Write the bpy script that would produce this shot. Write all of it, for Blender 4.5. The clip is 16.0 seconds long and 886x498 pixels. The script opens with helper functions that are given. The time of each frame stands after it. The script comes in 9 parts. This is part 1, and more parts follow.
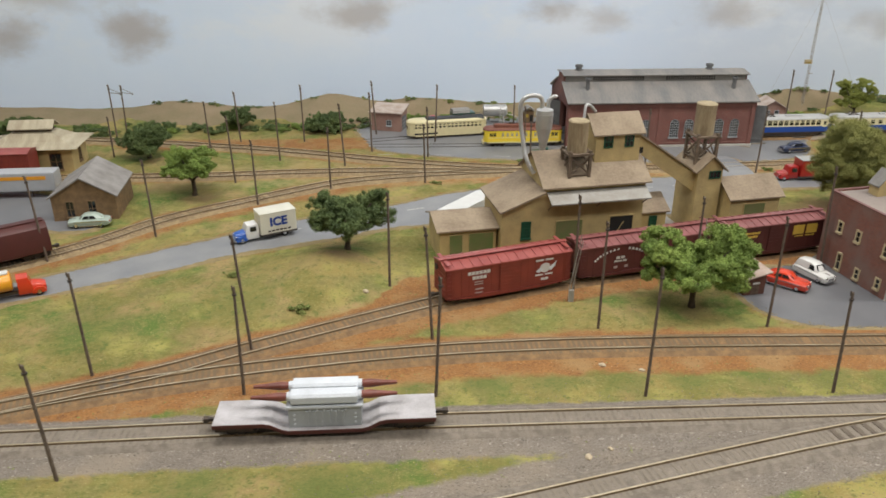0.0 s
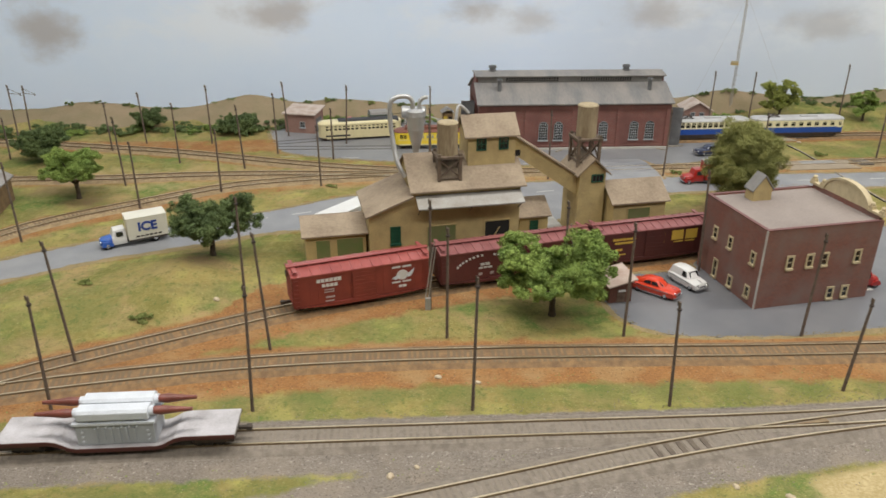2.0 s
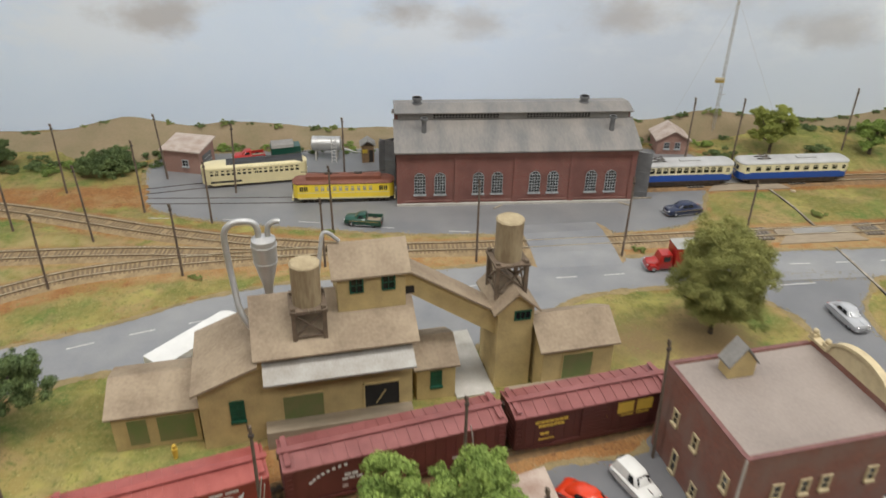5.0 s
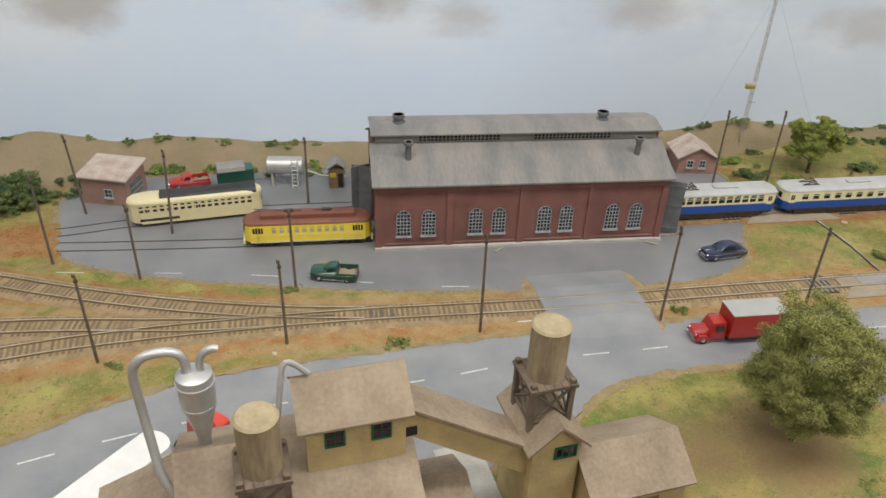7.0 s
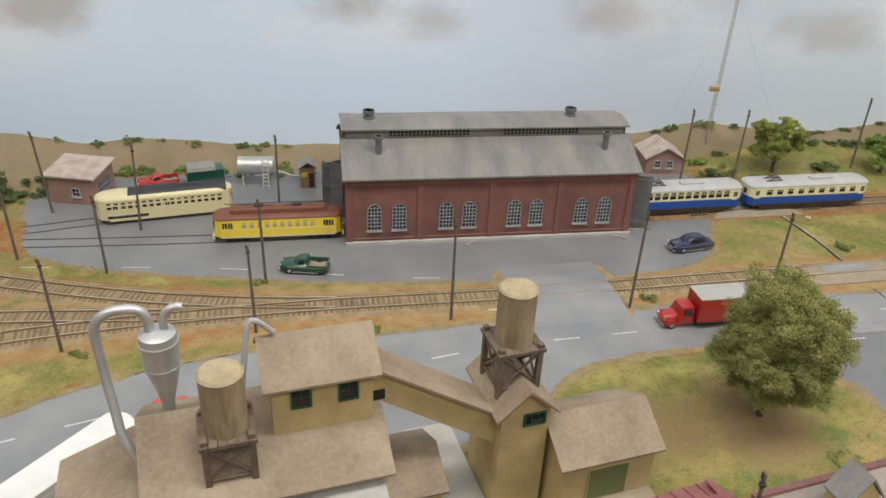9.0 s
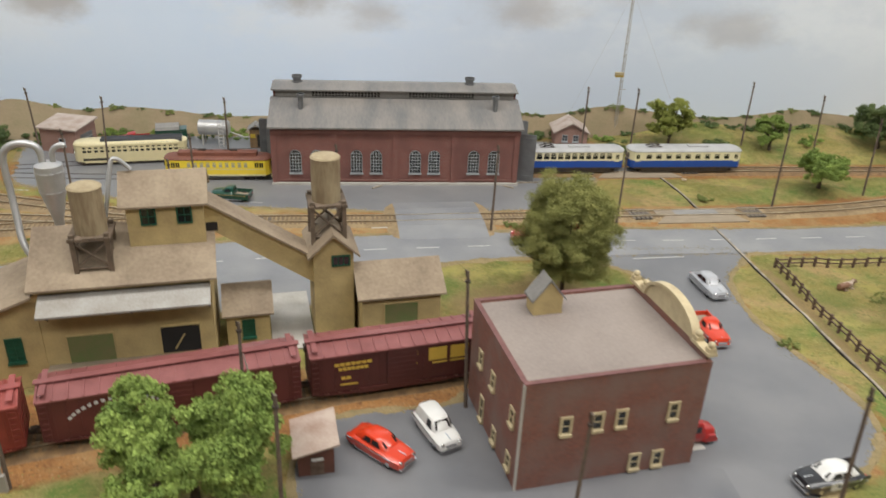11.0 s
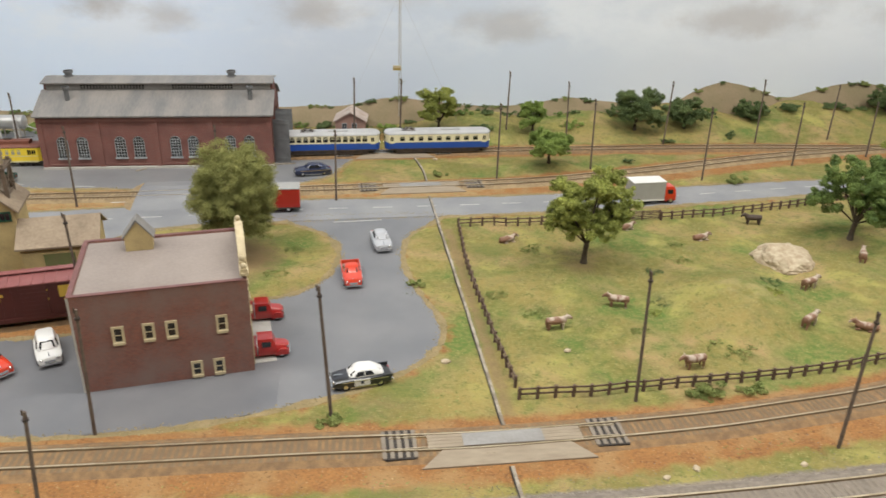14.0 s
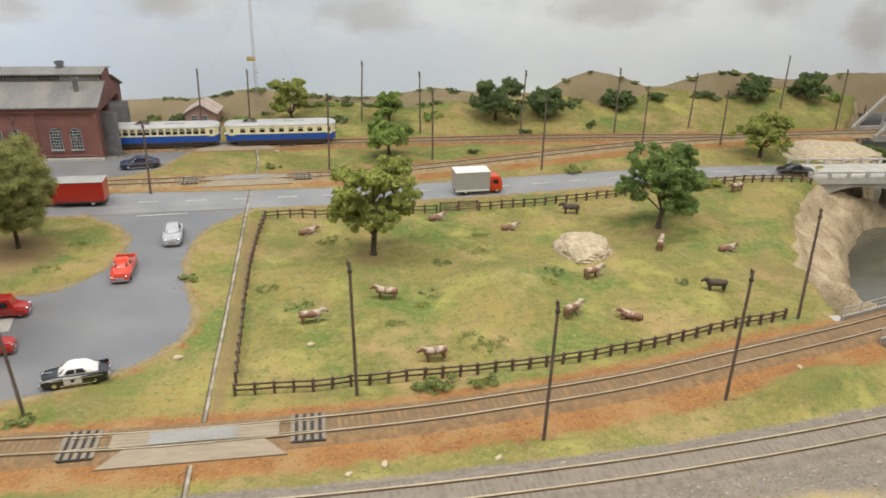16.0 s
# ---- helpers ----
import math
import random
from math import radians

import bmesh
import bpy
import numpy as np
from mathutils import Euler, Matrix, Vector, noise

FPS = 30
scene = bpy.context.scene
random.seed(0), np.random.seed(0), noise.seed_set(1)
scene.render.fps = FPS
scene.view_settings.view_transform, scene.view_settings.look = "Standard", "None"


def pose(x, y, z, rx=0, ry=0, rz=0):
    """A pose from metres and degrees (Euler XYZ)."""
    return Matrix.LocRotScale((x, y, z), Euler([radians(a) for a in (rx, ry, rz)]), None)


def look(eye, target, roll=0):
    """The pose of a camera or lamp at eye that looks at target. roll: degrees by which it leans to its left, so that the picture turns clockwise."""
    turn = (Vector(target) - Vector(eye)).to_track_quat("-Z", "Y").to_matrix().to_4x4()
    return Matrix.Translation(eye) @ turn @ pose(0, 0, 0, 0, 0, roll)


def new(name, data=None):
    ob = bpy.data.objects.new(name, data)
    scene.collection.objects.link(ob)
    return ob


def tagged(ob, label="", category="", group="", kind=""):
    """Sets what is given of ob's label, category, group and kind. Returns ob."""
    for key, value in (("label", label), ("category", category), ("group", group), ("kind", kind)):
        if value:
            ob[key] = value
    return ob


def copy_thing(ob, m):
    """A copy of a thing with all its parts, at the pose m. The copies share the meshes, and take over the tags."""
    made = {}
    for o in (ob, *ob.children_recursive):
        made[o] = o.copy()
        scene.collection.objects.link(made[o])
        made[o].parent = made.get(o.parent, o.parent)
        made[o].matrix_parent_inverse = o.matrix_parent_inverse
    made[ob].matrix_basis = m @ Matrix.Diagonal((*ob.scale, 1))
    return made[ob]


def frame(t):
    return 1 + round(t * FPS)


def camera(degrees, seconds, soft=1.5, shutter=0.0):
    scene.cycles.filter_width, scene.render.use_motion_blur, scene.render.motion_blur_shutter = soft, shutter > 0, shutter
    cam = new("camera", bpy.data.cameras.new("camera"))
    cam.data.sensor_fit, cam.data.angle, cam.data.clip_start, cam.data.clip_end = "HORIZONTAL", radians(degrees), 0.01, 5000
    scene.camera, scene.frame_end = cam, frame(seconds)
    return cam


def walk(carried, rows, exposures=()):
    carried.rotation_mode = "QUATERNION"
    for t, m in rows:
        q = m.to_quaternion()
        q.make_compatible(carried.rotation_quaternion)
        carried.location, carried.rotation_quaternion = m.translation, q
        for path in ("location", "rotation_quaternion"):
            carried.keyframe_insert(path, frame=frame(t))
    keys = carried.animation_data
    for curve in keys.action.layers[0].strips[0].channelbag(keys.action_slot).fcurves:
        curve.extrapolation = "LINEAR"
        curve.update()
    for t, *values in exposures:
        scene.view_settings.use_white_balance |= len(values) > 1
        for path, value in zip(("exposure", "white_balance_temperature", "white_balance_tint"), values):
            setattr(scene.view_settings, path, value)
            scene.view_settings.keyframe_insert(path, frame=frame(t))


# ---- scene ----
# A model railway, built to 1:87: all plan numbers below are centimetres of the model, U turns them into metres.
U = 0.01
cam = camera(61.0, 16.0, soft=1.6, shutter=0.4)
PATH = [
    (0, (0.251, 0.207, 0.372), (0.357, 2.027, -0.451), 0.2),
    (0.5, (0.286, 0.212, 0.368), (0.39, 2.036, -0.446), 1.2),
    (1, (0.323, 0.22, 0.367), (0.428, 2.043, -0.449), 0.9),
    (1.5, (0.365, 0.226, 0.367), (0.483, 2.048, -0.449), 0.7),
    (2, (0.394, 0.226, 0.365), (0.516, 2.047, -0.453), 0.4),
    (2.5, (0.434, 0.223, 0.37), (0.571, 2.043, -0.449), 0.4),
    (3, (0.49, 0.215, 0.376), (0.578, 2.035, -0.448), 1.0),
    (3.5, (0.542, 0.203, 0.388), (0.572, 2.028, -0.429), 2.0),
    (4, (0.541, 0.256, 0.423), (0.606, 2.053, -0.453), 1.8),
    (4.5, (0.528, 0.389, 0.443), (0.661, 2.144, -0.506), 1.7),
    (5, (0.514, 0.525, 0.452), (0.669, 2.257, -0.535), 1.2),
    (5.2, (0.508, 0.56, 0.451), (0.662, 2.29, -0.541), 1.6),
    (7.3, (0.497, 0.743, 0.429), (0.786, 2.424, -0.616), 3.0),
    (7.5, (0.494, 0.742, 0.428), (0.806, 2.425, -0.606), 3.4),
    (8, (0.495, 0.745, 0.426), (0.832, 2.426, -0.605), 3.6),
    (8.2, (0.495, 0.744, 0.421), (0.838, 2.421, -0.612), 3.5),
    (10.3, (0.582, 0.592, 0.372), (0.822, 2.392, -0.468), 2.4),
    (10.5, (0.603, 0.565, 0.369), (0.831, 2.359, -0.486), 2.6),
    (11, (0.656, 0.5, 0.361), (0.854, 2.29, -0.509), 2.5),
    (11.5, (0.705, 0.448, 0.352), (0.872, 2.239, -0.522), 2.6),
    (12, (0.762, 0.398, 0.356), (0.922, 2.2, -0.497), 2.5),
    (12.5, (0.825, 0.378, 0.354), (1.037, 2.181, -0.486), 2.4),
    (13, (0.874, 0.371, 0.357), (1.112, 2.168, -0.489), 2.6),
    (13.5, (0.917, 0.36, 0.36), (1.157, 2.161, -0.476), 1.9),
    (14, (0.963, 0.346, 0.362), (1.211, 2.147, -0.471), 1.7),
    (14.5, (1.017, 0.34, 0.358), (1.264, 2.141, -0.477), 2.0),
    (15, (1.075, 0.332, 0.357), (1.341, 2.134, -0.469), 2.5),
    (15.5, (1.128, 0.325, 0.354), (1.412, 2.119, -0.484), 2.3),
    (16, (1.173, 0.333, 0.356), (1.472, 2.122, -0.487), 1.7),
]
walk(cam, [(t, look(eye, target, roll)) for t, eye, target, roll in PATH], [(0.0, -0.06), (8.0, -0.06), (11.0, -0.03), (14.0, 0.08), (16.0, 0.14)])

# ---------------------------------------------------------------- light of the room
world = bpy.data.worlds.new("room_world")
scene.world = world
world.use_nodes = True
world.node_tree.nodes["Background"].inputs[0].default_value = (1.0, 0.98, 0.95, 1)
world.node_tree.nodes["Background"].inputs[1].default_value = 0.05
scene.view_settings.exposure = 0.0

LAMP_POWER = 10.5
# all out of view; (280, 60) is an extra lamp added to brighten the right end
LAMPS = [(-45, 85), (35, 85), (115, 85), (200, 85), (280, 60), (-20, -30), (90, -30), (200, -30)]


def ceiling_lamp(x, y):
    d = bpy.data.lights.new("ceiling_lamp", "AREA")
    d.shape, d.size, d.size_y, d.energy, d.color = "RECTANGLE", 1.1, 0.28, LAMP_POWER, (1.0, 0.978, 0.94)
    ob = new("ceiling_lamp", d)
    ob.location = (x * U, y * U, 1.66)
    return ob


for lx, ly in LAMPS:
    ceiling_lamp(lx, ly)


# ---------------------------------------------------------------- materials
def mat(name, base, rough=0.7, metal=0.0, other=None, scale=120.0, fine=900.0, bump=0.15, amount=0.5, dist=0.0004, coat=0.0, streak=None, island=0.0):
    """A painted or natural surface: two colours mixed by coarse and fine noise, with fine relief."""
    m = bpy.data.materials.new(name)
    m.use_nodes = True
    nt = m.node_tree
    n, l = nt.nodes, nt.links
    b = n["Principled BSDF"]
    b.inputs["Roughness"].default_value, b.inputs["Metallic"].default_value = rough, metal
    b.inputs["Coat Weight"].default_value = coat
    tc = n.new("ShaderNodeTexCoord")
    vec = tc.outputs["Object"]
    if streak:
        mp = n.new("ShaderNodeMapping")
        mp.inputs["Scale"].default_value = streak
        l.new(vec, mp.inputs["Vector"])
        vec = mp.outputs["Vector"]
    n1, n2 = n.new("ShaderNodeTexNoise"), n.new("ShaderNodeTexNoise")
    n1.inputs["Scale"].default_value, n1.inputs["Detail"].default_value = scale, 4
    n2.inputs["Scale"].default_value, n2.inputs["Detail"].default_value = fine, 3
    l.new(vec, n1.inputs["Vector"])
    l.new(vec, n2.inputs["Vector"])
    add = n.new("ShaderNodeMath")
    add.operation = "MULTIPLY_ADD"
    l.new(n2.outputs["Fac"], add.inputs[0])
    add.inputs[1].default_value = 0.45
    l.new(n1.outputs["Fac"], add.inputs[2])
    rng = n.new("ShaderNodeMapRange")
    rng.inputs["From Min"].default_value, rng.inputs["From Max"].default_value = 0.5, 0.95
    rng.inputs["To Max"].default_value = amount * 2
    rng.clamp = True
    l.new(add.outputs[0], rng.inputs["Value"])
    mix = n.new("ShaderNodeMix")
    mix.data_type = "RGBA"
    mix.clamp_factor = True
    mix.inputs["A"].default_value = (*base, 1)
    mix.inputs["B"].default_value = (*(other or [c * 0.62 for c in base]), 1)
    l.new(rng.outputs["Result"], mix.inputs["Factor"])
    out = mix.outputs["Result"]
    if island:
        geo, hsv, r2 = n.new("ShaderNodeNewGeometry"), n.new("ShaderNodeHueSaturation"), n.new("ShaderNodeMapRange")
        r2.inputs["To Min"].default_value, r2.inputs["To Max"].default_value = 1 - island, 1 + island
        l.new(geo.outputs["Random Per Island"], r2.inputs["Value"])
        l.new(r2.outputs["Result"], hsv.inputs["Value"])
        l.new(out, hsv.inputs["Color"])
        out = hsv.outputs["Color"]
    l.new(out, b.inputs["Base Color"])
    if bump:
        bp = n.new("ShaderNodeBump")
        bp.inputs["Strength"].default_value, bp.inputs["Distance"].default_value = bump, dist
        l.new(n2.outputs["Fac"], bp.inputs["Height"])
        l.new(bp.outputs["Normal"], b.inputs["Normal"])
    return m


def brick_mat(name, c1, c2, mortar, stain):
    """Brickwork too small to build: courses of 0.9 mm with joints, and weathered patches over it."""
    m = mat(name, c1, 0.85, bump=0)
    nt = m.node_tree
    n, l = nt.nodes, nt.links
    b, mix = n["Principled BSDF"], n["Mix"]
    tc = n["Texture Coordinate"]
    sep, comb, ad = n.new("ShaderNodeSeparateXYZ"), n.new("ShaderNodeCombineXYZ"), n.new("ShaderNodeMath")
    l.new(tc.outputs["Object"], sep.inputs[0])
    l.new(sep.outputs["X"], ad.inputs[0])
    l.new(sep.outputs["Y"], ad.inputs[1])
    l.new(ad.outputs[0], comb.inputs["X"])
    l.new(sep.outputs["Z"], comb.inputs["Y"])
    br = n.new("ShaderNodeTexBrick")
    br.inputs["Scale"].default_value = 1.0
    br.inputs["Brick Width"].default_value, br.inputs["Row Height"].default_value = 0.0026, 0.0009
    br.inputs["Mortar Size"].default_value = 0.00012
    br.inputs["Color1"].default_value, br.inputs["Color2"].default_value = (*c1, 1), (*c2, 1)
    br.inputs["Mortar"].default_value = (*mortar, 1)
    l.new(comb.outputs[0], br.inputs["Vector"])
    l.new(br.outputs["Color"], mix.inputs["A"])
    mix.inputs["B"].default_value = (*stain, 1)
    n["Noise Texture"].inputs["Scale"].default_value = 34.0
    n["Map Range"].inputs["From Min"].default_value, n["Map Range"].inputs["From Max"].default_value = 0.64, 0.92
    bp = n.new("ShaderNodeBump")
    bp.inputs["Strength"].default_value, bp.inputs["Distance"].default_value = 0.25, 0.0002
    bp.invert = True
    l.new(br.outputs["Fac"], bp.inputs["Height"])
    l.new(bp.outputs["Normal"], b.inputs["Normal"])
    return m


def glass_mat(name, c):
    m = mat(name, c, 0.08, bump=0, amount=0.2)
    m.node_tree.nodes["Principled BSDF"].inputs["Specular IOR Level"].default_value = 0.7
    return m


def boards_mat(name, c, other, pitch=0.0012, axis="X", rough=0.8):
    """Upright boards or ribs too fine to build: a shallow wave across, with streaks of wear."""
    m = mat(name, c, rough, other=other, scale=60, fine=700, bump=0)
    nt = m.node_tree
    n, l = nt.nodes, nt.links
    wv = n.new("ShaderNodeTexWave")
    wv.wave_type, wv.bands_direction, wv.wave_profile = "BANDS", axis, "SAW"
    wv.inputs["Scale"].default_value = 0.314 / pitch
    l.new(n["Texture Coordinate"].outputs["Object"], wv.inputs["Vector"])
    bp = n.new("ShaderNodeBump")
    bp.inputs["Strength"].default_value, bp.inputs["Distance"].default_value = 0.35, 0.00025
    l.new(wv.outputs["Fac"], bp.inputs["Height"])
    l.new(bp.outputs["Normal"], n["Principled BSDF"].inputs["Normal"])
    return m


